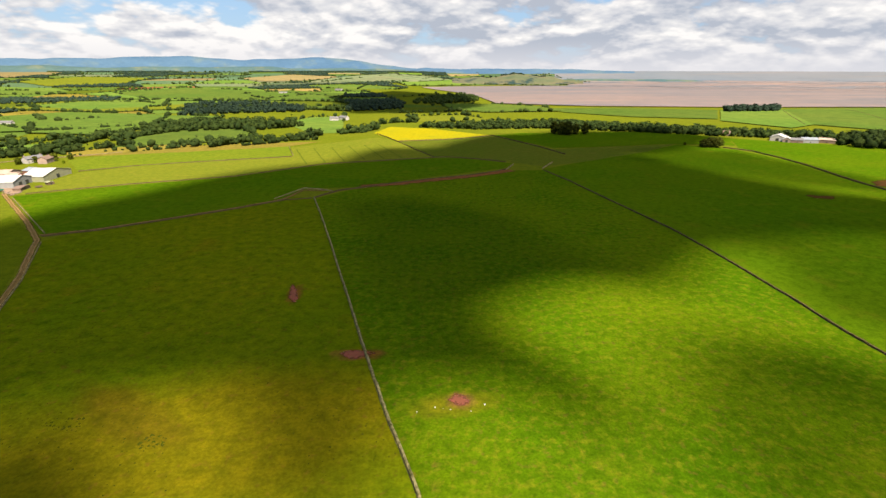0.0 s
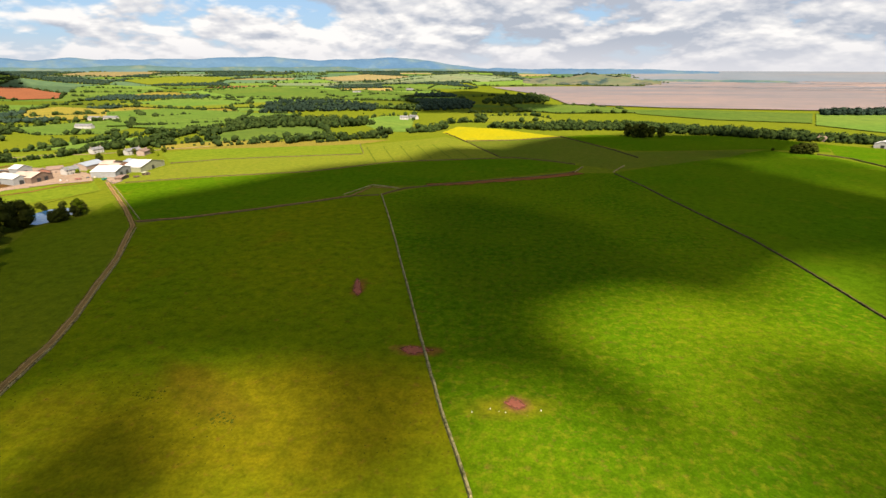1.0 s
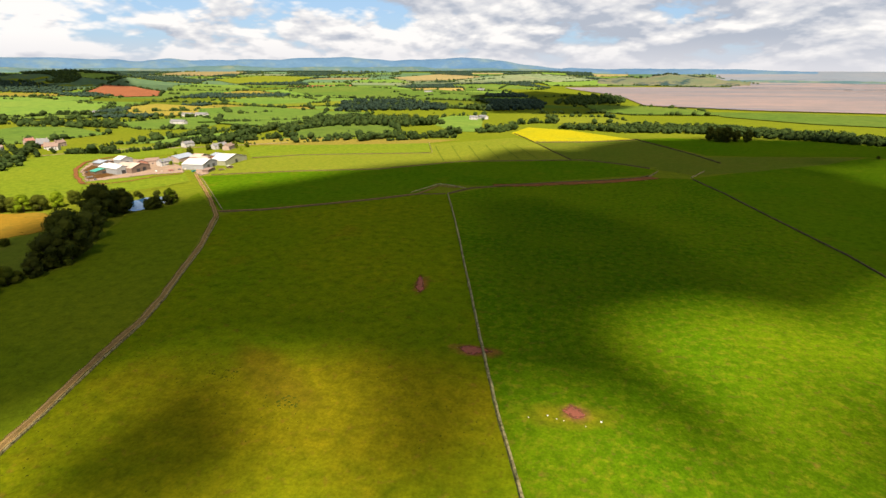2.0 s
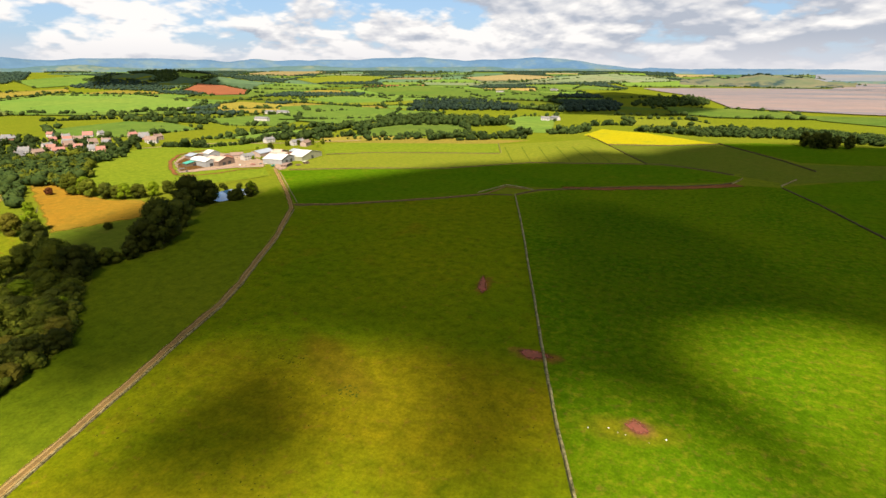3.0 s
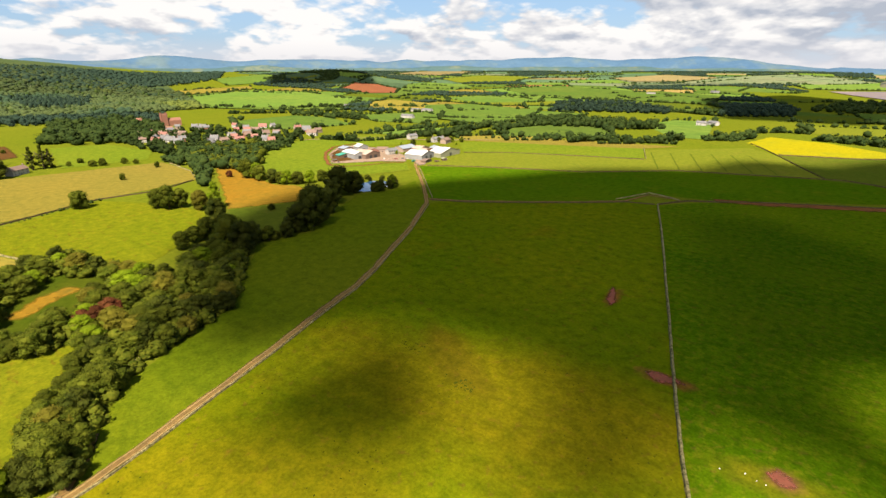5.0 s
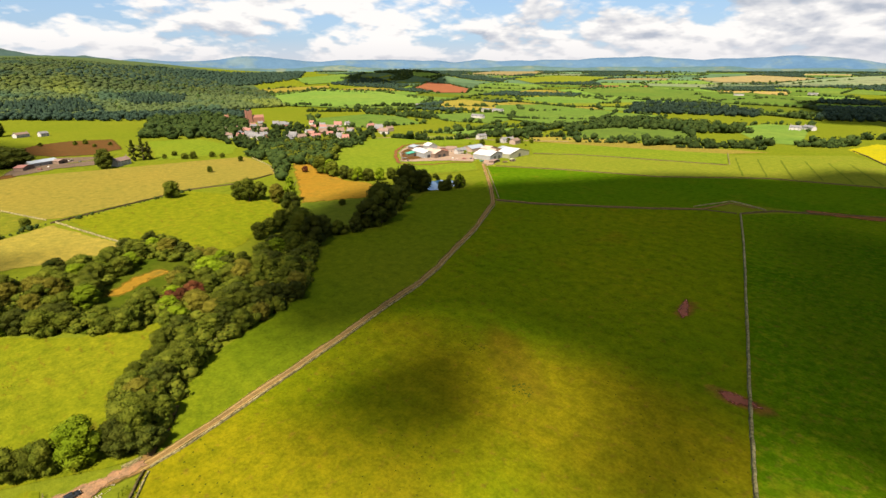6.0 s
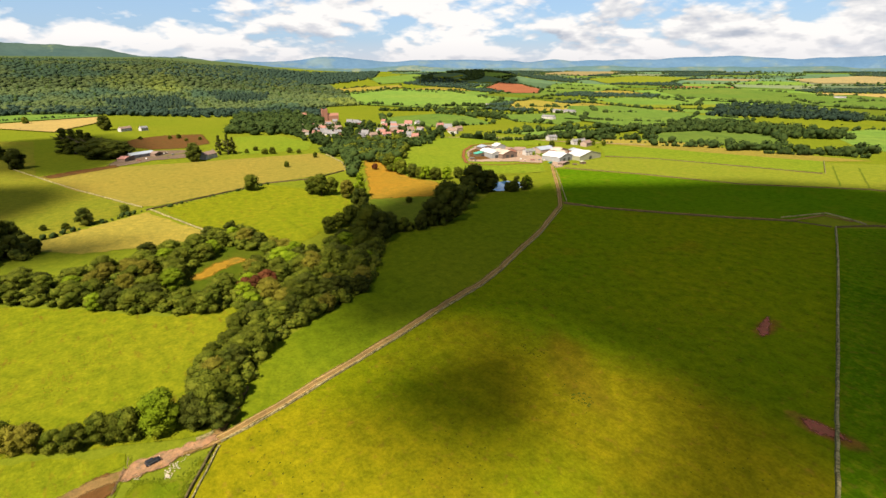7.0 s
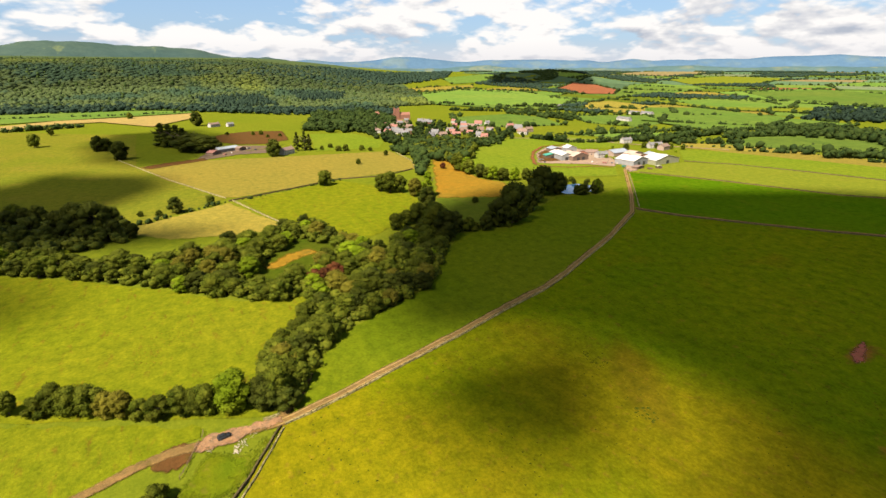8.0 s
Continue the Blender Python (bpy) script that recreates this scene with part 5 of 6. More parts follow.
woods(scatter([(-1570, -518), (-1569, -369), (-1594, -263), (-1577, -78), (-1462, 119), (-1328, 266), (-1209, 495), (-1062, 434), (-1208, 216), (-1452, -13), (-1438, -342), (-1454, -483)], 15, 71), 12, "leaf_dark_wood", "dark broadleaf trees at the foot of the hill", 71, 1.2)
woods([p for p in scatter(hill, 60.0, 72)], 17, "leaf_wood", "tall dark conifers standing out of the hillside wood", 72, 0.55, single=True)
woods(scatter([(-2243, 200), (-2422, 310), (-3089, 774), (-3572, 1942), (-2770, 1467), (-2411, 1022), (-2081, 703), (-2145, 532)], 24, 73), 14, "leaf_dark_wood", "dark forest beyond the village", 73, 1.6, single=True)
woods(scatter([(-875, 191), (-1157, 281), (-1183, 396), (-967, 395), (-779, 307), (-818, 233)], 14, 22), 14, "leaf_wood", "wood at the edge of the village", 2, 1.1)
woods(scatter([(-601.4, 236.6), (-638, 298), (-603, 365), (-624, 426), (-582, 392), (-565.9, 335.4), (-485.7, 289.6), (-486.4, 265.1), (-518.3, 251.1), (-438.9, 208.7), (-453.5, 204.9), (-541.9, 239.4)], 12, 23), 11, "leaf_wood", "leafy wood below the village", 3, 1.1)
gardens = scatter([(-800, 266), (-977, 375), (-877, 381), (-914, 446), (-821, 447), (-737, 456), (-726, 513), (-629, 471), (-619, 384), (-642, 313), (-658, 259)], 16, 24)
woods([p for p in gardens if all(math.dist(p, h) > 13 for h in VILLAGE)], 9, "leaf_wood", "broad trees among the village houses", 4, 1.05)
woods(scatter([(-560, 250), (-640, 300), (-655, 350), (-620, 395), (-570, 350), (-505, 300), (-490, 268)], 12, 34), 10, "leaf_green", "fresh green broadleaf trees below the village", 76, 1.1)
woods(scatter([(-579, 1125), (-713, 1445), (-556, 1526), (-360, 1363), (-343, 1247), (-474, 1219)], 18, 25), 13, "leaf_dark_wood", "dark conifer plantation", 5, 1.1)
woods(scatter([(-477, 828), (-527, 925), (-408, 986), (-243, 948), (-287, 882), (-403, 865)], 14, 26), 14, "leaf_wood", "straight-edged plantation of tall trees", 6, 0.9)
woods(scatter([(-237, 1264), (-262, 1510), (-129, 1529), (-104, 1333)], 18, 27), 13, "leaf_dark_wood", "dark wood above the estuary", 7, 1.1)
woods(scatter([(-95, 1547), (-43, 1922), (77, 2057), (130, 1820), (106, 1650), (-17, 1540)], 20, 28), 13, "leaf_wood", "wood on the estuary point", 8, 1.1)
woods(scatter([(-50, 916), (59, 954), (194, 995), (308, 935), (396, 898), (470, 848), (536, 803), (611, 783), (583, 756), (484, 776), (410, 803), (318, 848), (176, 898), (65, 881)], 8.5, 29), 9, "leaf_wood", "long belt of woodland before the estuary", 9, 1.1, tall=0.5)
woods(scatter([(713, 1301), (877, 1338), (828, 1266), (690, 1249)], 13, 30), 14, "leaf_dark_wood", "coastal clump of dark trees", 10, 1.1)
woods(scatter([(551, 703), (632, 776), (671, 763), (748, 726), (636, 612), (578, 652), (551, 672)], 13, 31), 14, "leaf_wood", "wood beside the coastal farm", 11, 1.1)
woods(scatter([(-643.9, 254.0), (-681, 292), (-659, 317), (-606.1, 331.0), (-540.5, 307.3), (-558.8, 280.7)], 13, 32), 11, "leaf_wood", "trees between fields and village", 12, 1.0)
for i, (line, hh, gap) in enumerate((
        ([(-617, 473), (-556, 492), (-535, 535), (-531, 584), (-482, 624), (-443, 675), (-439, 711)], 9, 0.2), ([(-486, 741), (-460, 836), (-429, 949)], 9, 0.1), ([(-1173, 781), (-1136, 878), (-994, 911)], 9, 0.3),
        ([(-942, 711), (-888, 796), (-864, 839)], 9, 0.2), ([(-275, 689), (-221, 737), (-195, 803)], 10, 0.15), ([(-163, 820), (-138, 849), (-116, 912)], 12, 0.05), ([(-120, 969), (-90, 1005), (-52, 1004)], 9, 0.1),
        ([(-548, 616), (-519, 633), (-511, 692), (-517, 763), (-498, 818)], 10, 0.15), ([(-513, 881), (-463, 916), (-384, 898), (-320, 916)], 13, 0.05), ([(-314, 672), (-289, 726), (-236, 738), (-189, 750)], 10, 0.15), ([(-171, 833), (-134, 833), (-114, 898)], 11, 0.1),
        ([(-693, 1301), (-536, 1338), (-359, 1338), (-229, 1266)], 11, 0.1), ([(-1020, 710), (-1023, 850), (-1027, 1007), (-911, 1066)], 9, 0.3), ([(-614, 560), (-602, 646), (-581, 755), (-516, 811)], 8, 0.3), ([(-1143, 622), (-1047, 729), (-910, 725), (-802, 712)], 9, 0.2),
        ([(-1076, -262), (-1089, -220), (-1104, -174), (-1122, -151)], 8, 0.3), ([(-1352, -323), (-1360, -230), (-1337, -124), (-1387, 35)], 5, 0.5), ([(-420.1, 32.7), (-435.3, 70.9), (-457.6, 127.3)], 2.5, 0.4), ([(-367.9, -46.7), (-392.7, -15.8), (-420.5, 24.3)], 3, 0.3))):
    woods(along(line, max(4, hh * 0.5), 40 + i, gap * 0.6), hh, "leaf_wood", "hedgerow of mixed trees", 60 + i, 1.05, "hedgerow", 0.5, skew=1.5)
taken = [points for mat, label, points in far_fields]


def runs(p, q, space, rnd, stray=0.04):
    """Places along a hedge, in runs with gaps between."""
    out, d = [], math.hypot(q[0] - p[0], q[1] - p[1])
    t, on = 0.0, rnd.random() < 0.8
    while t < d:
        if rnd.random() < 0.03:
            on = not on
        if on or rnd.random() < stray:
            f = t / d
            out.append((p[0] + (q[0] - p[0]) * f + rnd.uniform(-2, 2), p[1] + (q[1] - p[1]) * f + rnd.uniform(-2, 2)))
        t += space * rnd.uniform(0.7, 1.4)
    return out


hedge_rnd = random.Random(77)
for i, points in enumerate(taken):
    places = []
    for p, q in zip(points, points[1:] + points[:1]):
        places += runs(p, q, 6.5, hedge_rnd)
    woods(places, 8, "leaf_wood", "hedge and trees round a distant field", 90 + i, 1.25, "hedgerow", 0.75, skew=2.2, single=True)
places = []
for quad in patchwork:
    for p, q in ((quad[0], quad[1]), (quad[1], quad[2])):
        places += [c for c in runs(p, q, 6.5 if math.hypot(*p) < 2600 else 10, hedge_rnd) if not any(within(c, t) for t in taken)]
woods(places, 8, "leaf_wood", "hedgerows dividing the far fields", 300, 1.3, "hedgerow", 0.75, skew=2.2, single=True)
places = []
for quad in thickets:
    places += [c for c in scatter(quad, 15, len(places)) if not any(within(c, t) for t in taken)]
woods(places, 10, "leaf_dark_wood", "dark woods and plantations among far fields", 301, 1.4, single=True)


def on_headland(x, y):
    return headland_top((1 + math.degrees(math.atan2(x, y)) - 2) / 14) - 4


woods([(-math.sin(radians(a)) * 3740, math.cos(radians(a)) * 3740) for a in [-6.4 - 0.06 * k for k in range(40)] + [-9.6 - 0.09 * k for k in range(16)] + [-3 - 0.2 * k for k in range(12)]], 11, "leaf_dark_wood", "dark trees along the headland", 302, 1.4, level=on_headland)

# ---- buildings ----
def plain(name, a, b, scale=0.4, rough=0.8, metal=0.0, ribs=False):
    m, n, l, bs = material(name, rough, metal)
    nt = m.node_tree
    c = mix(nt, noise_fac(nt, scale, 0.35, 0.7), a, b)
    if ribs:
        w = n.new("ShaderNodeTexWave")
        w.inputs["Scale"].default_value = 1.3
        tc = n.new("ShaderNodeTexCoord")
        l.new(tc.outputs["Object"], w.inputs["Vector"])
        c = mix(nt, 0.25, c, mix(nt, w.outputs["Fac"], (0.6, 0.6, 0.6), (1.1, 1.1, 1.1)), "MULTIPLY")
    l.new(c, bs.inputs["Base Color"])
    return m


M["white_roof"] = plain("white_roof", (0.40, 0.37, 0.34), (0.30, 0.275, 0.25), 0.15, 0.5, ribs=True)
M["pink_roof"] = plain("pink_roof", (0.33, 0.235, 0.18), (0.24, 0.17, 0.13), 0.15, 0.6, ribs=True)
M["slate"] = plain("slate", (0.085, 0.080, 0.085), (0.13, 0.12, 0.115), 0.5)
M["brown_roof"] = plain("brown_roof", (0.15, 0.095, 0.07), (0.11, 0.07, 0.055), 0.5)
M["red_roof"] = plain("red_roof", (0.20, 0.085, 0.065), (0.16, 0.07, 0.055), 0.5)
M["green_roof"] = plain("green_roof", (0.03, 0.16, 0.11), (0.04, 0.20, 0.14), 0.4, 0.5)
M["blue_roof"] = plain("blue_roof", (0.19, 0.20, 0.22), (0.15, 0.16, 0.18), 0.3, 0.5)
M["grey_clad"] = plain("grey_clad", (0.20, 0.195, 0.19), (0.16, 0.155, 0.15), 0.4, ribs=True)
M["brown_clad"] = plain("brown_clad", (0.11, 0.07, 0.05), (0.15, 0.10, 0.07), 0.4, ribs=True)
M["olive_clad"] = plain("olive_clad", (0.21, 0.20, 0.12), (0.17, 0.165, 0.10), 0.4, ribs=True)
M["whitewash"] = plain("whitewash", (0.34, 0.31, 0.28), (0.26, 0.235, 0.21), 0.6)
M["sandstone"] = plain("sandstone", (0.20, 0.085, 0.055), (0.15, 0.066, 0.042), 0.4)
M["buff_stone"] = plain("buff_stone", (0.25, 0.18, 0.135), (0.20, 0.14, 0.11), 0.4)
M["dark_gap"] = plain("dark_gap", (0.02, 0.02, 0.022), (0.03, 0.03, 0.03), 0.4, 0.3)
M["iron"] = plain("iron", (0.16, 0.15, 0.14), (0.22, 0.20, 0.18), 0.8, 0.5, 0.4)
M["timber"] = plain("timber", (0.10, 0.062, 0.034), (0.075, 0.048, 0.028), 1.5)
M["rubble"] = plain("rubble", (0.30, 0.25, 0.18), (0.19, 0.15, 0.105), 0.8)


def box(bm, x0, y0, z0, x1, y1, z1):
    v = [bm.verts.new(p) for p in ((x0, y0, z0), (x1, y0, z0), (x1, y1, z0), (x0, y1, z0), (x0, y0, z1), (x1, y0, z1), (x1, y1, z1), (x0, y1, z1))]
    for f in ((3, 2, 1, 0), (4, 5, 6, 7), (0, 1, 5, 4), (1, 2, 6, 5), (2, 3, 7, 6), (3, 0, 4, 7)):
        bm.faces.new([v[i] for i in f])


def gabled(bm, w, d, eaves, ridge):
    """Walls under a pitched roof; the gables face front and back, the front on y = 0."""
    front = [(-w / 2, 0, -0.5), (w / 2, 0, -0.5), (w / 2, 0, eaves), (0, 0, ridge), (-w / 2, 0, eaves)]
    a = [bm.verts.new(p) for p in front]
    b = [bm.verts.new((x, d, z)) for x, y, z in front]
    bm.faces.new(a)
    bm.faces.new(list(reversed(b)))
    for i in range(5):
        j = (i + 1) % 5
        bm.faces.new((a[j], a[i], b[i], b[j]))


def pitched(bm, w, d, eaves, ridge, over=0.4, thick=0.22):
    """Two roof slopes with an overhang, as slabs that lie on the walls."""
    k = (ridge - eaves) / (w / 2)
    for s in (-1, 1):
        e = (s * (w / 2 + over), eaves - over * k)
        pts = [(e[0], e[1]), (0, ridge), (0, ridge + thick), (e[0], e[1] + thick)]
        a = [bm.verts.new((x, -over, z + 0.03)) for x, z in pts]
        b = [bm.verts.new((x, d + over, z + 0.03)) for x, z in pts]
        bm.faces.new(a)
        bm.faces.new(b)
        for i in range(4):
            bm.faces.new((a[i], a[(i + 1) % 4], b[(i + 1) % 4], b[i]))
    bmesh.ops.recalc_face_normals(bm, faces=bm.faces)


def building(name, ends, depth, eaves, ridge, wall, roof, label, category, gable_front=True, doors=1, windows=0, chimneys=0, group=""):
    """A building whose front runs between two ground points; it reaches depth metres back from there."""
    (ax, ay), (bx, by) = ends
    w = math.hypot(bx - ax, by - ay)
    ob = root(name, (ax + bx) / 2, (ay + by) / 2, math.degrees(math.atan2(by - ay, bx - ax)))
    body = bmesh.new()
    top = bmesh.new()
    gabled(body, w if gable_front else depth, depth if gable_front else w, eaves, ridge)
    pitched(top, w if gable_front else depth, depth if gable_front else w, eaves, ridge)
    if not gable_front:
        for bm in (body, top):
            bmesh.ops.transform(bm, matrix=Matrix.Translation((w / 2, depth / 2, 0)) @ Matrix.Rotation(radians(90), 4, "Z"), verts=bm.verts)
    part("wall", body, M[wall], ob)
    part("roof", top, M[roof], ob)
    for i in range(doors):
        dw, dh = (min(4.2, w * 0.3), min(4.0, eaves * 0.8)) if gable_front else (1.0, 2.05)
        x = (i + 1) / (doors + 1) * w - w / 2
        bm = bmesh.new()
        box(bm, x - dw / 2, -0.08, 0, x + dw / 2, 0.05, dh)
        part("door", bm, M["dark_gap"], ob)
    rows = 2 if eaves > 4.4 else 1
    for i in range(windows):
        for r in range(rows):
            x = (i + 0.5) / windows * w - w / 2
            if r == 0 and doors and abs(x) < 1.1:
                continue
            bm = bmesh.new()
            box(bm, x - 0.5, -0.05, 0.9 + 2.6 * r, x + 0.5, 0.05, 2.2 + 2.6 * r)
            part("window", bm, M["dark_gap"], ob)
    for i in range(chimneys):
        bm = bmesh.new()
        x = (-1 if i == 0 else 1) * (w / 2 - 0.7)
        box(bm, x - 0.45, depth / 2 - 0.4, ridge - 0.9, x + 0.45, depth / 2 + 0.4, ridge + 1.2)
        box(bm, x - 0.2, depth / 2 - 0.18, ridge + 1.2, x + 0.2, depth / 2 + 0.18, ridge + 1.6)
        part("chimney", bm, M["buff_stone"], ob)
    return tagged(ob, label, category, group)


# the farm at the end of the track
field("farmyard", [(-439.7, 470.5), (-443.8, 499.7), (-361.3, 420.1), (-353.9, 395.9), (-383.9, 417.8)], "yard", "pale pink dusty farmyard", "yard", 0.25)
field("farmyard", [(-443.2, 348.1), (-500.7, 390.5), (-533.8, 429.0), (-536, 470), (-463.4, 462.1), (-415.9, 447.6), (-386.1, 413.5), (-411.0, 394.8)], "yard", "pale concrete apron round the sheds", "yard", 0.24)
field("silage_yard", [(-448.3, 353.6), (-499.4, 393.0), (-517.5, 417.9), (-507.9, 436.2), (-441.0, 383.4)], "earth", "brown silage yard with mud banks", "yard", 0.26)
strip("earth_bank", [(-437.6, 343.8), (-468.7, 362.8), (-508.6, 394.7), (-538.6, 430.8), (-541, 459), (-539, 475)], 4.5, "bare_bank", "brown earth bank round the silage yard", "earth bank", 0.6, 0.8)
strip("earth_bank", [(-437.6, 343.8), (-419.2, 350.1), (-406.8, 366.9), (-401.9, 390.4), (-385.7, 407.2)], 3.5, "bare_bank", "brown worn verge before the sheds", "earth bank", 0.3, 0.8)
strip("lane", [(-632, 453), (-597, 509), (-562, 540), (-510, 554), (-459, 594), (-407, 634)], 4.0, "yard", "pale lane behind the farm", "lane", 0.2)
strip("lane", [(-353.0, 383.5), (-358.7, 361.5), (-362.7, 335.7), (-367.2, 306.4)], 2.5, "olive", "faint track over the paddock", "track", 0.2)
building("barn", [(-443.9, 385.8), (-441.3, 398.8)], 30, 6.0, 8.6, "grey_clad", "white_roof", "long white-roofed steel barn", "barn")
building("barn", [(-435.0, 394.9), (-435.4, 418.3)], 22, 5.5, 9.0, "brown_clad", "pink_roof", "wide barn with a dark gable and pale roof", "barn", doors=2)
building("barn", [(-482.1, 426.3), (-479.9, 440.0)], 12, 6.5, 9.5, "grey_clad", "white_roof", "white-roofed cattle shed behind others", "barn")
building("barn", [(-464.5, 379.4), (-460.1, 396.2)], 10, 3.4, 5.0, "timber", "green_roof", "low shed with a green tin roof", "barn")
building("barn", [(-498.0, 415.1), (-495.2, 430.2)], 14, 4.0, 6.0, "brown_clad", "blue_roof", "small dark shed with grey roof", "barn")
building("barn", [(-461.4, 437.9), (-451.5, 447.8)], 11, 4.0, 6.5, "buff_stone", "brown_roof", "brown-roofed old stone barn", "barn", False)
building("farmhouse", [(-436.0, 433.8), (-433.4, 447.4)], 8, 5.0, 7.6, "whitewash", "slate", "whitewashed farmhouse with slate roof", "house", False, 1, 4, 2)
building("barn", [(-436.2, 459.4), (-437.0, 484.7)], 16, 4.5, 7.5, "buff_stone", "blue_roof", "grey-blue roofed stone steading", "barn", False)
building("barn", [(-420.3, 472.4), (-422.8, 494.0)], 12, 4.5, 7.0, "buff_stone", "pink_roof", "old pink-roofed steading range", "barn")
building("barn", [(-380.3, 431.7), (-384.7, 460.2)], 24, 5.5, 9.2, "grey_clad", "white_roof", "large barn with white roof and grey gable", "barn", doors=2)
building("barn", [(-373.9, 458.5), (-376.5, 499.1)], 20, 5.0, 9.5, "olive_clad", "white_roof", "large barn with white roof and olive gable", "barn")
building("shed", [(-359.4, 444.0), (-356.9, 448.8)], 5, 2.4, 3.2, "timber", "olive_clad", "small olive-roofed shed in the field", "shed")
building("shed", [(-364.9, 419.9), (-368.0, 434.3)], 6, 2.6, 3.4, "brown_clad", "brown_roof", "low dark lean-to by the yard", "shed")
building("house", [(-515, 558), (-513, 573)], 8, 4.8, 7.2, "whitewash", "slate", "white farm cottage behind trees", "house", False, 1, 3, 2)
building("house", [(-464, 553), (-459, 572)], 8, 4.8, 7.4, "whitewash", "slate", "long white farmhouse with slate roof", "house", False, 1, 5, 2)
building("house", [(-442, 553), (-447, 574)], 9, 4.8, 7.6, "buff_stone", "brown_roof", "stone farmhouse with brown roof", "house", False, 1, 3, 1)

for ends, depth, wall, roof in (([(-470, 402), (-466, 416)], 16, "grey_clad", "white_roof"), ([(-452, 412), (-450, 424)], 14, "brown_clad", "pink_roof"), ([(-466, 430), (-458, 438)], 9, "sandstone", "brown_roof"), ([(-448, 462), (-441, 470)], 8, "whitewash", "slate"),
                                ([(-408, 466), (-404, 478)], 14, "sandstone", "pink_roof"), ([(-398, 446), (-396, 456)], 12, "buff_stone", "brown_roof"), ([(-412, 492), (-408, 506)], 12, "sandstone", "blue_roof"), ([(-395, 482), (-394, 494)], 11, "grey_clad", "pink_roof")):
    building("shed", ends, depth, 3.6, 5.8, wall, roof, "low farm shed crowded among the barns", "shed", group="farm sheds")

# the pond
m, n, l, b = material("pond_water", 0.06, spec=0.6)
bump(m.node_tree, b, noise_fac(m.node_tree, 1.5, 0.3, 0.7), 0.06, 0.05)
# the blue base colour carries part of the sky's reflection
b.inputs["Base Color"].default_value = (0.02, 0.06, 0.12, 1)
M["pond"] = m
field("pond", [(-327.4, 282.3), (-342.3, 301.3), (-341.6, 318.0), (-330.5, 324.0), (-314.0, 312.5), (-310.0, 293.4), (-316.2, 281.5)], "pond", "still pond mirroring blue sky", "pond", 0.22, wander=0.8)

# the yard and cottages to the west
field("quarry_yard", [(-630.3, 4.7), (-719, 32), (-744, 72), (-727, 103), (-675.0, 115.8), (-656.6, 91.7), (-659.2, 58.8), (-641.2, 32.0)], "gravel", "grey gravel yard by the red sheds", "yard", 0.25)
field("bare_bank", [(-861, 41), (-896, 67), (-911, 104), (-893, 157), (-770, 145), (-739, 105), (-751, 69), (-788, 46)], "earth", "bare red earth above the yard", "bare earth", 0.25, kind="")
field("bare_bank", [(-621.5, -44.9), (-640.6, -15.2), (-654.4, 23.6), (-635.4, 26.7), (-614.3, -9.8), (-598.7, -35.2)], "earth", "brown earth bank below the conifers", "bare earth", 0.25, kind="")
building("barn", [(-668.4, 32.0), (-682.1, 42.8)], 9, 3.5, 5.2, "brown_clad", "red_roof", "small rusty red-roofed shed in the yard", "barn")
building("barn", [(-688.2, 40.6), (-701, 66)], 12, 4.0, 6.0, "grey_clad", "blue_roof", "long pale workshop in the yard", "barn", False, 2)
building("barn", [(-690.9, 65.0), (-697, 74)], 9, 3.5, 5.0, "brown_clad", "brown_roof", "brown shed in the yard", "barn")
building("house", [(-632.5, 109.9), (-644.1, 125.3)], 9, 5.2, 8.2, "whitewash", "brown_roof", "white cottage beside conifers", "house", False, 1, 4, 2)
building("house", [(-1006, 52), (-1018, 69)], 8, 4.8, 7.4, "whitewash", "brown_roof", "white house among dark trees", "house", False, 1, 4, 2)
building("house", [(-1001, 81), (-1006, 92)], 8, 4.8, 7.4, "whitewash", "slate", "white house among dark trees", "house", False, 1, 3, 1)
strip("hedge_bank", [(-687.2, 72.1), (-695, 98), (-717, 124)], 3.0, "pasture", "green hedge bank by the yard", "bank", 0.5)

# the coastal farm
building("barn", [(483, 744), (497, 732)], 24, 5.5, 9.0, "whitewash", "white_roof", "white-roofed barn of the coastal farm", "barn")
building("barn", [(490, 726), (498, 720)], 16, 4.5, 7.0, "buff_stone", "white_roof", "pale barn in the coastal farm", "barn")
building("barn", [(499, 720), (512, 714)], 14, 4.0, 6.5, "brown_clad", "slate", "dark-roofed steading of the coastal farm", "barn", False)
building("barn", [(515, 720), (534, 714)], 18, 4.5, 7.0, "grey_clad", "blue_roof", "long grey cattle shed by the coast", "barn", False)
building("barn", [(538, 720), (554, 709)], 18, 4.5, 6.5, "brown_clad", "pink_roof", "long low pale-roofed cattle shed", "barn", False)
building("house", [(444, 803), (451, 796)], 8, 4.8, 7.5, "buff_stone", "brown_roof", "stone cottage by the wood", "house", False, 1, 3, 1)

# scattered far farmhouses
for ends in ([(-231, 1040), (-214, 1040)], [(-217, 1064), (-200, 1052)], [(-1109, 933), (-1079, 927)], [(-864, 941), (-834, 938)], [(-840, 953), (-808, 952)], [(-766, 802), (-735, 804)], [(-657, 2080), (-627, 2093)], [(-477, 2297), (-444, 2280)], [(-1080, 906), (-1073, 920)], [(-2047, 463), (-2056, 483)]):
    building("house", ends, 9, 5.0, 8.0, "whitewash", "slate", "white farmhouse far off among fields", "house", False, 1, 3, 2, "far farmhouses")

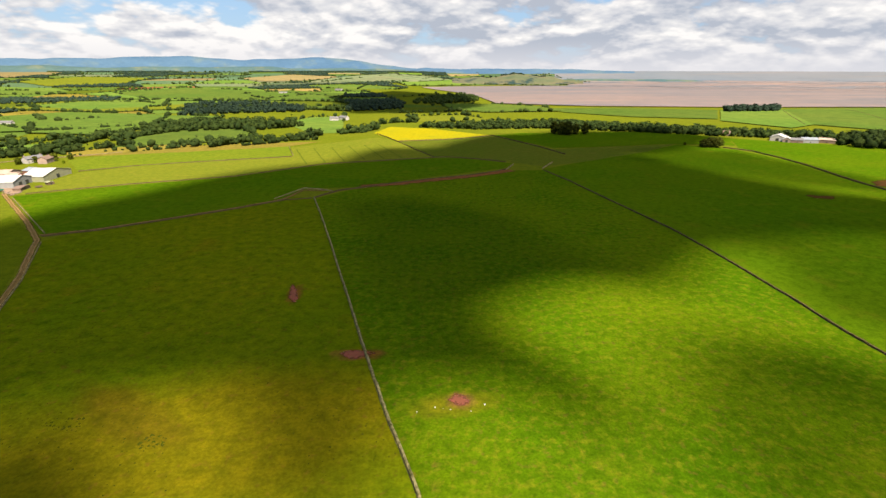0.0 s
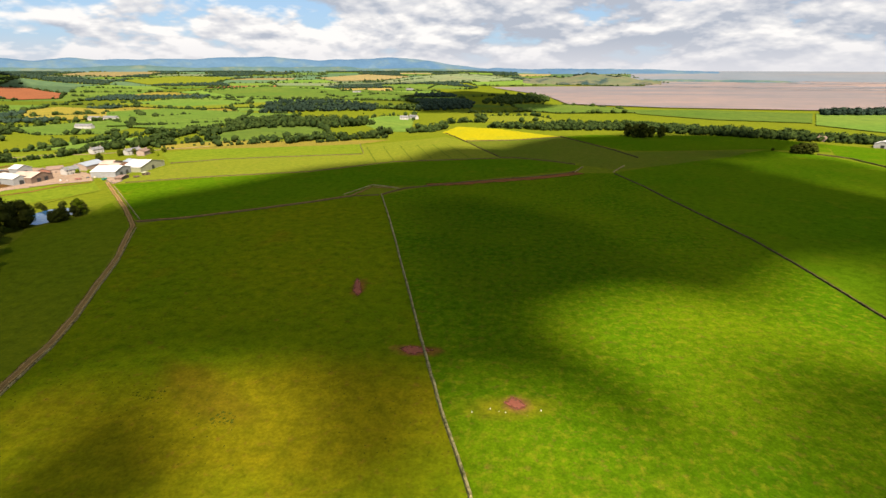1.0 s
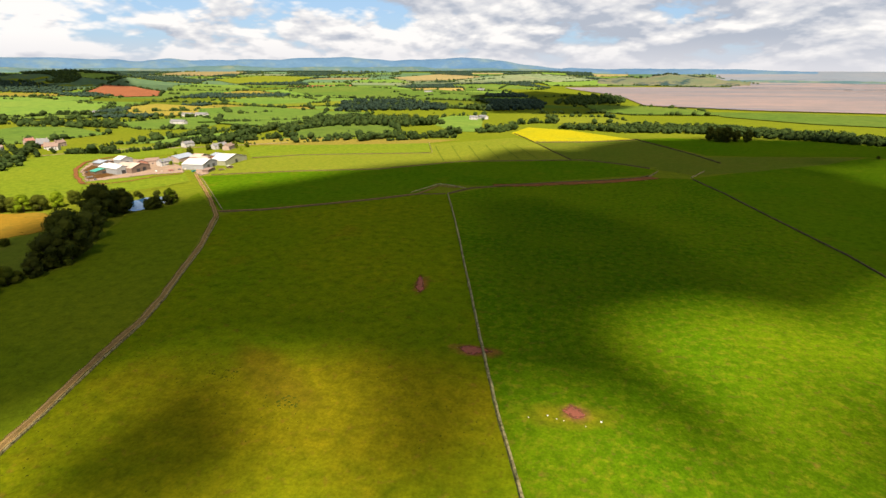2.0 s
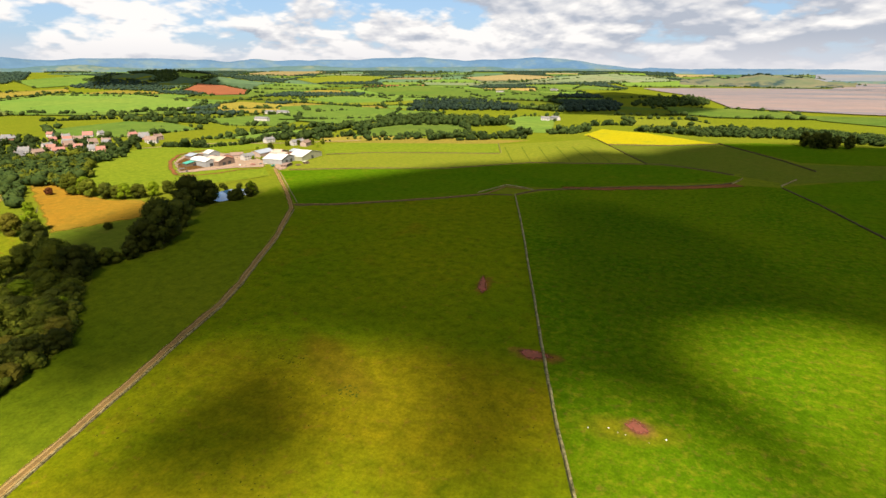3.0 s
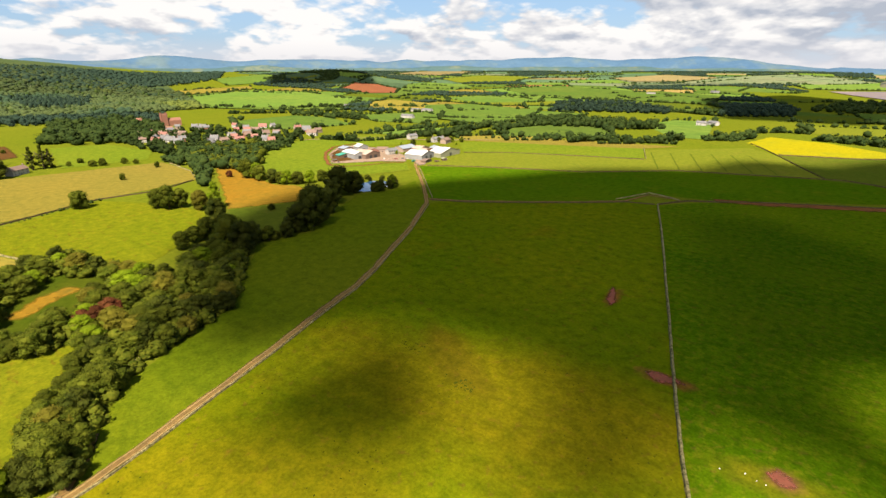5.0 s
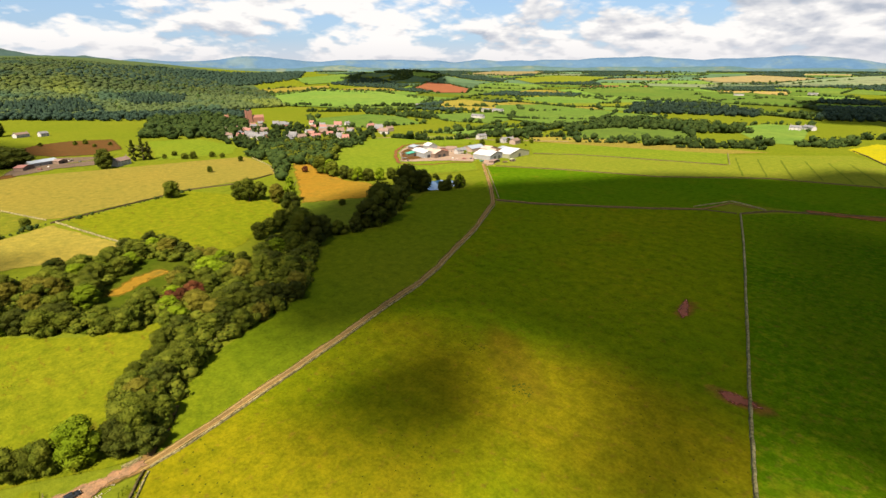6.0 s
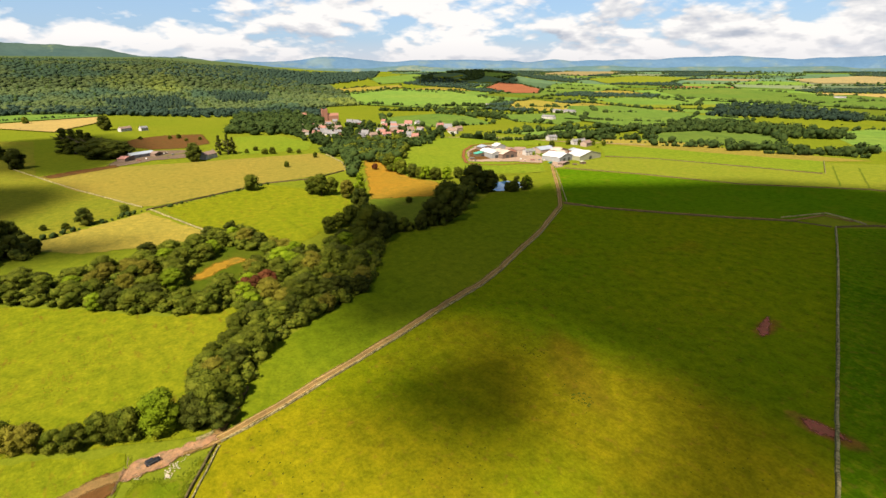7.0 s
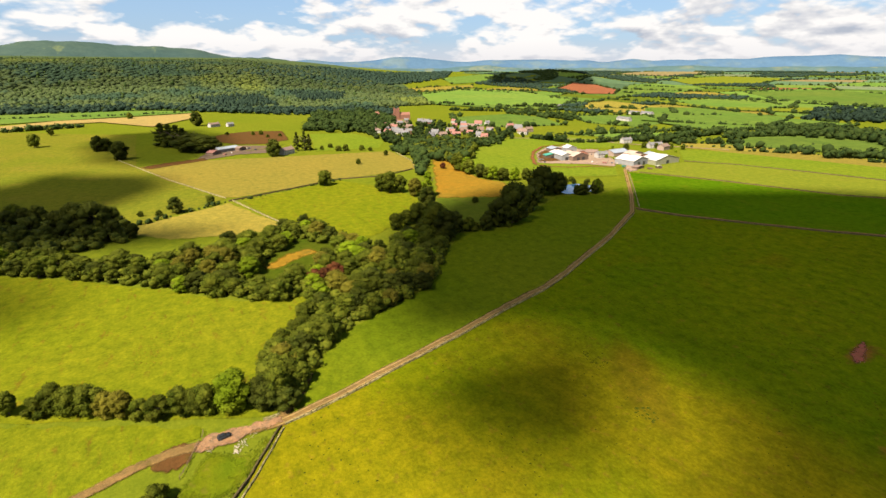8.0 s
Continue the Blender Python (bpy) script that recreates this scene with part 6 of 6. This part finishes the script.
# ---- the village ----
vr = random.Random(8)
for x, y in VILLAGE:
    turn = math.atan2(y, x) - math.pi / 2 + vr.uniform(-0.7, 0.7)
    w = vr.uniform(8, 14)
    d = Vector((math.cos(turn), math.sin(turn))) * w / 2
    wall, wname = vr.choice((("whitewash", "whitewashed"), ("whitewash", "whitewashed"), ("buff_stone", "pale stone"), ("sandstone", "red sandstone")))
    roof, rname = vr.choice((("slate", "slate"), ("slate", "slate"), ("brown_roof", "brown tiled"), ("slate", "slate"), ("brown_roof", "brown tiled"), ("red_roof", "red tiled")))
    building("house", [(x - d.x, y - d.y), (x + d.x, y + d.y)], vr.uniform(7, 9), vr.choice((3.2, 5.0, 5.2)), 8.2, wall, roof, wname + " village house with a " + rname + " roof", "house", False, 1, 3, vr.choice((1, 2)), "village houses")

# the ruined red abbey
ax, ay = [(-987, 407)][0]
abbey = root("abbey", ax, ay, math.degrees(math.atan2(ay, ax)) - 90 + 12)
bm = bmesh.new()
box(bm, -7, 0, -1, 7, 13, 27)
for sx in (-7.6, 5.6):
    for sy in (-0.6, 11.6):
        box(bm, sx, sy, -1, sx + 2, sy + 2, 30)
part("tower", bm, M["sandstone"], abbey)
for x0, w, d, e, r, nm in ((-48, 40, 11, 13, 14.5, "nave"), (9, 30, 10, 12, 18, "transept"), (-62, 12, 9, 16, 21, "west_gable")):
    bm = bmesh.new()
    gabled(bm, d, w, e, r)
    bmesh.ops.transform(bm, matrix=Matrix.Translation((x0 + w, 6, 0)) @ Matrix.Rotation(radians(90), 4, "Z"), verts=bm.verts)
    part(nm, bm, M["sandstone"], abbey)
for i in range(6):
    bm = bmesh.new()
    box(bm, -46 + i * 6.4, 0.3, 3, -43.4 + i * 6.4, 0.7, 10)
    part("window", bm, M["dark_gap"], abbey)
abbey.scale = (0.72, 0.72, 0.8)
tagged(abbey, "ruined red sandstone abbey with a square tower", "abbey")

# ---- the gate corner by the track ----
def car(x, y, turn):
    ob = root("car", x, y, turn, 0.3)
    paint, p2, p3, pb = material("car_paint", 0.6, 0.0, 0.12)
    pb.inputs["Base Color"].default_value = (0.012, 0.013, 0.016, 1)
    pb.inputs["Coat Weight"].default_value = 0.04
    glass, g2, g3, gb = material("car_glass", 0.2, 0.0, 0.4)
    gb.inputs["Base Color"].default_value = (0.02, 0.022, 0.025, 1)
    rubber, r2, r3, rb = material("rubber", 0.8)
    rb.inputs["Base Color"].default_value = (0.015, 0.015, 0.015, 1)
    bm = bmesh.new()
    side = [(-2.05, 0.45), (2.0, 0.42), (2.1, 0.75), (1.95, 1.0), (0.85, 1.12), (0.75, 1.12), (-1.95, 1.12), (-2.1, 0.8)]
    rows = [[bm.verts.new((px, w, pz)) for px, pz in side] for w in (-0.86, 0.86)]
    bm.faces.new(rows[0])
    bm.faces.new(list(reversed(rows[1])))
    for i in range(8):
        bm.faces.new((rows[0][i], rows[0][(i + 1) % 8], rows[1][(i + 1) % 8], rows[1][i]))
    bmesh.ops.recalc_face_normals(bm, faces=bm.faces)
    bmesh.ops.bevel(bm, geom=bm.edges, offset=0.07, segments=2, affect="EDGES")
    part("body", bm, paint, ob, "black painted body", True)
    bm = bmesh.new()
    cab = [(-1.9, 1.1, 0.80), (0.75, 1.1, 0.80), (0.2, 1.62, 0.66), (-1.7, 1.64, 0.66)]
    a = [bm.verts.new((px, -w, pz)) for px, pz, w in cab]
    b2 = [bm.verts.new((px, w, pz)) for px, pz, w in cab]
    bm.faces.new(a)
    bm.faces.new(list(reversed(b2)))
    for i in range(4):
        bm.faces.new((a[i], a[(i + 1) % 4], b2[(i + 1) % 4], b2[i]))
    bmesh.ops.recalc_face_normals(bm, faces=bm.faces)
    part("windows", bm, glass, ob, "dark glass cabin")
    bm = bmesh.new()
    box(bm, -1.75, -0.68, 1.62, 0.25, 0.68, 1.70)
    bmesh.ops.bevel(bm, geom=bm.edges, offset=0.03, segments=1, affect="EDGES")
    part("roof", bm, paint, ob)
    for wx in (-1.3, 1.3):
        for wy in (-0.8, 0.8):
            bm = bmesh.new()
            bmesh.ops.create_cone(bm, cap_ends=True, segments=18, radius1=0.36, radius2=0.36, depth=0.24, matrix=Matrix.Translation((wx, wy, 0.36)) @ Matrix.Rotation(radians(90), 4, "X"))
            wheel = part("wheel", bm, rubber, ob)
            bm = bmesh.new()
            bmesh.ops.create_cone(bm, cap_ends=True, segments=14, radius1=0.2, radius2=0.2, depth=0.27, matrix=Matrix.Translation((wx, wy, 0.36)) @ Matrix.Rotation(radians(90), 4, "X"))
            part("rim", bm, M["iron"], wheel)
    for wy in (-0.6, 0.6):
        bm = bmesh.new()
        box(bm, 2.03, wy - 0.16, 0.72, 2.12, wy + 0.16, 0.88)
        part("headlight", bm, M["white_roof"], ob)
    return tagged(ob, "small black off-road car parked on the stony track", "car")


cx, cy = [(-131.2, -2.4)][0]
car(cx, cy, 100).scale = (0.88, 0.88, 0.88)


def stone_mesh(seed):
    rnd = random.Random(seed)
    bm = bmesh.new()
    for v in bmesh.ops.create_icosphere(bm, subdivisions=1, radius=0.5)["verts"]:
        v.co *= 1 + 0.35 * noise.noise(v.co * 3 + Vector((seed, 0, 0)))
        v.co.z = max(v.co.z * 0.7, -0.15)
    return mesh_of("stone", bm, M["rubble"])


STONES = [stone_mesh(k) for k in range(4)]
heap = root("rubble_heap", *[(-124.9, 0.4)][0])
hr = random.Random(3)
for spot, count, spread in (([(-124.8, 0.1)][0], 44, 0.9), ([(-128.4, -6.3)][0], 22, 0.8), ([(-128.8, 4.6)][0], 10, 1.2), ([(-126.6, 2.0)][0], 24, 1.2)):
    for k in range(count):
        s = new("stone", hr.choice(STONES))
        s.parent = heap
        sc = hr.uniform(0.18, 0.5)
        s.matrix_basis = Matrix.Translation((spot[0] - heap.location.x + hr.gauss(0, spread), spot[1] - heap.location.y + hr.gauss(0, spread * 0.6), 0.3)) @ Matrix.Rotation(hr.uniform(0, 6.3), 4, "Z") @ Matrix.Diagonal((sc, sc * hr.uniform(0.7, 1.2), sc * 0.8, 1))
tagged(heap, "scattered heap of pale rubble stones beside the track", "rubble")

for line, rails in (([(-132.8, -8.9), (-129.4, -10.2), (-124.6, -12.1), (-120.2, -14.1)], True), ([(-136.8, -7.6), (-133.9, -8.1)], True)):
    x0, y0 = line[0]
    fence = root("fence", x0, y0)
    pts = ragged(line, 2.4, 0.05, 2, closed=False)
    for i, p in enumerate(pts):
        bm = bmesh.new()
        box(bm, p.x - x0 - 0.06, p.y - y0 - 0.06, -0.2, p.x - x0 + 0.06, p.y - y0 + 0.06, 1.2)
        part("post", bm, M["timber"], fence)
        if i:
            q = pts[i - 1]
            for z in (0.6, 1.15):
                bm = bmesh.new()
                d = (p - q)
                nrm = Vector((-d.y, d.x)).normalized() * 0.04
                vs = [bm.verts.new((c.x - x0 + s * nrm.x, c.y - y0 + s * nrm.y, zz)) for zz in (z - 0.045, z + 0.045) for c, s in ((q, -1), (p, -1), (p, 1), (q, 1))]
                for f in ((0, 1, 2, 3), (4, 5, 6, 7), (0, 1, 5, 4), (1, 2, 6, 5), (2, 3, 7, 6), (3, 0, 4, 7)):
                    bm.faces.new([vs[j] for j in f])
                bmesh.ops.recalc_face_normals(bm, faces=bm.faces)
                part("rail", bm, M["timber"], fence)
    tagged(fence, "weathered timber rail fence by the muddy gate", "fence")

# ---- bales on the stubble ----
bm = bmesh.new()
bmesh.ops.create_cone(bm, cap_ends=True, segments=16, radius1=0.75, radius2=0.75, depth=1.3, matrix=Matrix.Translation((0, 0, 0.75)) @ Matrix.Rotation(radians(90), 4, "X"))
bmesh.ops.bevel(bm, geom=[e for e in bm.edges if len(e.link_faces) == 2 and e.calc_face_angle() > 1], offset=0.08, segments=1, affect="EDGES")
bale_mesh = mesh_of("bale", bm, plain("bale_wrap", (0.06, 0.05, 0.03), (0.12, 0.09, 0.05), 1.0))
for k, (x, y) in enumerate(scatter([(-1116, -271), (-1219, -208), (-1265, -98), (-1306, 27), (-1227, 30), (-1076, -42), (-1204, -133), (-1154, -231)], 26, 17)):
    if k % 2 == 0:
        ob = new("bale", bale_mesh)
        ob.matrix_basis = pose(x, y, rise(x, y) + 0.5, 0, 0, vr.uniform(0, 180))
        tagged(ob, "dark round bale lying on the stubble", "bale", "round bales")

# ---- tufts and stones in the grass ----
def tufts(places, size, mat, label, seed, name="grass_tufts"):
    rnd = random.Random(seed)
    vs, fs = [], []
    for x, y in places:
        s, n0 = size * rnd.uniform(0.5, 1.4), len(vs)
        for k in range(5):
            a = k * math.tau / 5 + rnd.uniform(-0.4, 0.4)
            vs.append((x + math.cos(a) * s * rnd.uniform(0.7, 1.2), y + math.sin(a) * s * rnd.uniform(0.7, 1.2), 0.1))
        vs.append((x, y, 0.14 + s * rnd.uniform(0.3, 0.7)))
        fs += [(n0 + k, n0 + (k + 1) % 5, n0 + 5) for k in range(5)]
    me = bpy.data.meshes.new(name)
    me.from_pydata(vs, [], fs)
    me.materials.append(M[mat])
    return tagged(new(name, me), label, "grass", kind="stuff")


def clumped(poly, space, seed, keep, scale):
    return [p for p in scatter(poly, space, seed) if noise.noise(Vector((p[0] * scale, p[1] * scale, seed))) > keep]


main_field = [(-105, -20), (0, 60)] + [(-5.9, 94.3), (-13.7, 115.7), (-29.0, 161.0), (-54.6, 240.9), (-105.3, 395.0)] + [(-246.9, 286.1), (-179.2, 164.2), (-152.4, 88.8), (-134.8, 32.3), (-129.2, 12.3)]
right_field = [(0, 60), (120, 20)] + [(161.0, 155.3), (160.9, 207.5), (142.5, 348.2), (105.6, 517.7), (-43.8, 449.9), (-105.3, 395.0), (-54.6, 240.9), (-29.0, 161.0), (-13.7, 115.7), (-5.9, 94.3)]
tufts(clumped(main_field, 3.4, 5, 0.02, 0.03), 0.36, "tuft", "dark thistle and dung tufts in the grazed grass", 1)
tufts(clumped([(-320.2, -117.2), (-245.2, -16.1), (-207.0, 38.0), (-162.8, 15.8), (-194.6, -67.0), (-203.4, -83.9)], 1.9, 7, 0.30, 0.03), 0.5, "tuft_olive", "olive rush tussocks in drifts over the meadow", 3)
tufts(clumped([(-170.7, -74.6), (-138.6, -12.0), (-129.5, -32.0), (-130.5, -46.3), (-140.8, -66.1)], 3.0, 8, 0.15, 0.04), 0.3, "tuft_olive", "scattered tussocks in the lower meadow", 4)
field("weed_patch", [(-128.7, -7.8), (-122.6, 3.0), (-127.9, 8.4), (-125.3, 11.4), (-111.9, 1.7), (-106.1, -4.3), (-113.1, -17.7)], "weed_ground", "rough weedy ground by the gate", "ground", 0.1)
weeds = [(-128.0, -7.4), (-122.6, 3.0), (-127.4, 8.3), (-124.7, 11.0), (-111.9, 1.7), (-107.0, -4.2), (-113.4, -16.5)]
tufts(clumped(weeds, 0.8, 9, -0.05, 0.25), 0.32, "weed", "rank green weeds by the gate", 5)
tufts(scatter([(-127.9, 11.6), (-120.0, 5.7), (-109.7, -2.0), (-106.7, -3.6), (-106.2, -2.7), (-119.3, 7.0), (-126.4, 12.4)], 1.2, 10), 0.8, "tuft", "dark rushes along the ditch", 6)
boulder = STONES[0].copy()
boulder.materials[0] = plain("pale_stone", (0.50, 0.47, 0.42), (0.38, 0.35, 0.30), 1.2)
for x, y, k in [(-8.1, 126.8, 0.5), (-2.5, 129.1, 0.6), (2.3, 128.0, 0.5), (13.2, 130.4, 0.7), (0.2, 128.2, 0.35), (8.8, 127.2, 0.3)]:
    ob = new("stone", boulder)
    ob.matrix_basis = pose(x, y, 0.25, 0, 0, 40 + 70 * k) @ Matrix.Diagonal((k, 0.85 * k, 0.8 * k, 1))
    tagged(ob, "pale boulder lying in the short grass", "stone", "field stones")
tufts(scatter([(-86.9, 112.5), (-84.5, 117.2), (-79.3, 116.7), (-78.1, 112.3), (-83.4, 109.9)], 1.3, 12), 0.6, "tuft", "dark scrub on a scar in the dry grass", 7)
tufts(scatter([(-120.1, 120.4), (-116.7, 124.3), (-108.4, 124.0), (-107.2, 117.9), (-114.9, 117.1)], 1.6, 13), 0.5, "tuft", "dark scrub on a scar in the dry grass", 8)

# ---- clutter in the farmyards ----
def trailer(x, y, turn, label, bed):
    """A farm trailer: open bed with raised sides on two wheels and a drawbar."""
    ob = root("trailer", x, y, turn)
    bm = bmesh.new()
    box(bm, -2.6, -1.1, 0.8, 2.6, 1.1, 1.0)
    for x0, y0, x1, y1 in ((-2.6, -1.1, 2.6, -1.02), (-2.6, 1.02, 2.6, 1.1), (-2.6, -1.02, -2.52, 1.02), (2.52, -1.02, 2.6, 1.02)):
        box(bm, x0, y0, 1.003, x1, y1, 1.8)
    part("bed", bm, M[bed], ob)
    bm = bmesh.new()
    box(bm, 2.603, -0.08, 0.7, 4.2, 0.08, 0.85)
    part("drawbar", bm, M["iron"], ob)
    for wy in (-1.0, 1.0):
        bm = bmesh.new()
        bmesh.ops.create_cone(bm, cap_ends=True, segments=16, radius1=0.55, radius2=0.55, depth=0.35, matrix=Matrix.Translation((-0.4, wy, 0.6)) @ Matrix.Rotation(radians(90), 4, "X"))
        part("wheel", bm, M["dark_gap"], ob)
    return tagged(ob, label, "trailer")


def big_bag(x, y, mat, label):
    """A wrapped heap or tank standing in the yard."""
    bm = bmesh.new()
    for v in bmesh.ops.create_icosphere(bm, subdivisions=2, radius=1.0)["verts"]:
        v.co = Vector((v.co.x * 1.6, v.co.y * 1.2, max(-0.05, v.co.z * 1.2 + 0.4))) * (1 + 0.12 * noise.noise(v.co * 2))
    ob = new("silage_heap", mesh_of("silage_heap", bm, M[mat], True))
    ob.matrix_basis = pose(x, y, rise(x, y) + 0.3, 0, 0, vr.uniform(0, 180))
    return tagged(ob, label, "heap")


for (x, y), turn, bed in zip([(-407.5, 416.5), (-382.8, 420.0), (-421.5, 453.4), (-360.7, 434.5), (-457.7, 367.4), (-666.2, 45.3), (-706, 78)], (20, 95, 160, 40, 70, 30, 120), ("red_roof", "green_roof", "iron", "timber", "iron", "red_roof", "whitewash")):
    trailer(x, y, turn, "farm trailer with %s sides in the yard" % {"red_roof": "faded red", "green_roof": "green", "iron": "grey steel", "timber": "wooden", "whitewash": "white"}[bed], bed)
for (x, y), mat in zip([(-483.7, 386.1), (-444.1, 361.5), (-419.3, 409.2), (-411.6, 408.6), (-403.7, 423.8), (-398.5, 426.2), (-403.9, 438.7), (-676.2, 54.0), (-691.4, 84.5)], ("dark_gap", "dark_gap", "whitewash", "buff_stone", "dark_gap", "rubble", "brown_clad", "whitewash", "dark_gap")):
    big_bag(x, y, mat, {"dark_gap": "heap of silage under black sheeting", "whitewash": "white wrapped heap in the yard", "buff_stone": "pale heap of sand in the yard", "rubble": "heap of broken stone in the yard", "brown_clad": "brown dung heap in the farmyard"}[mat])
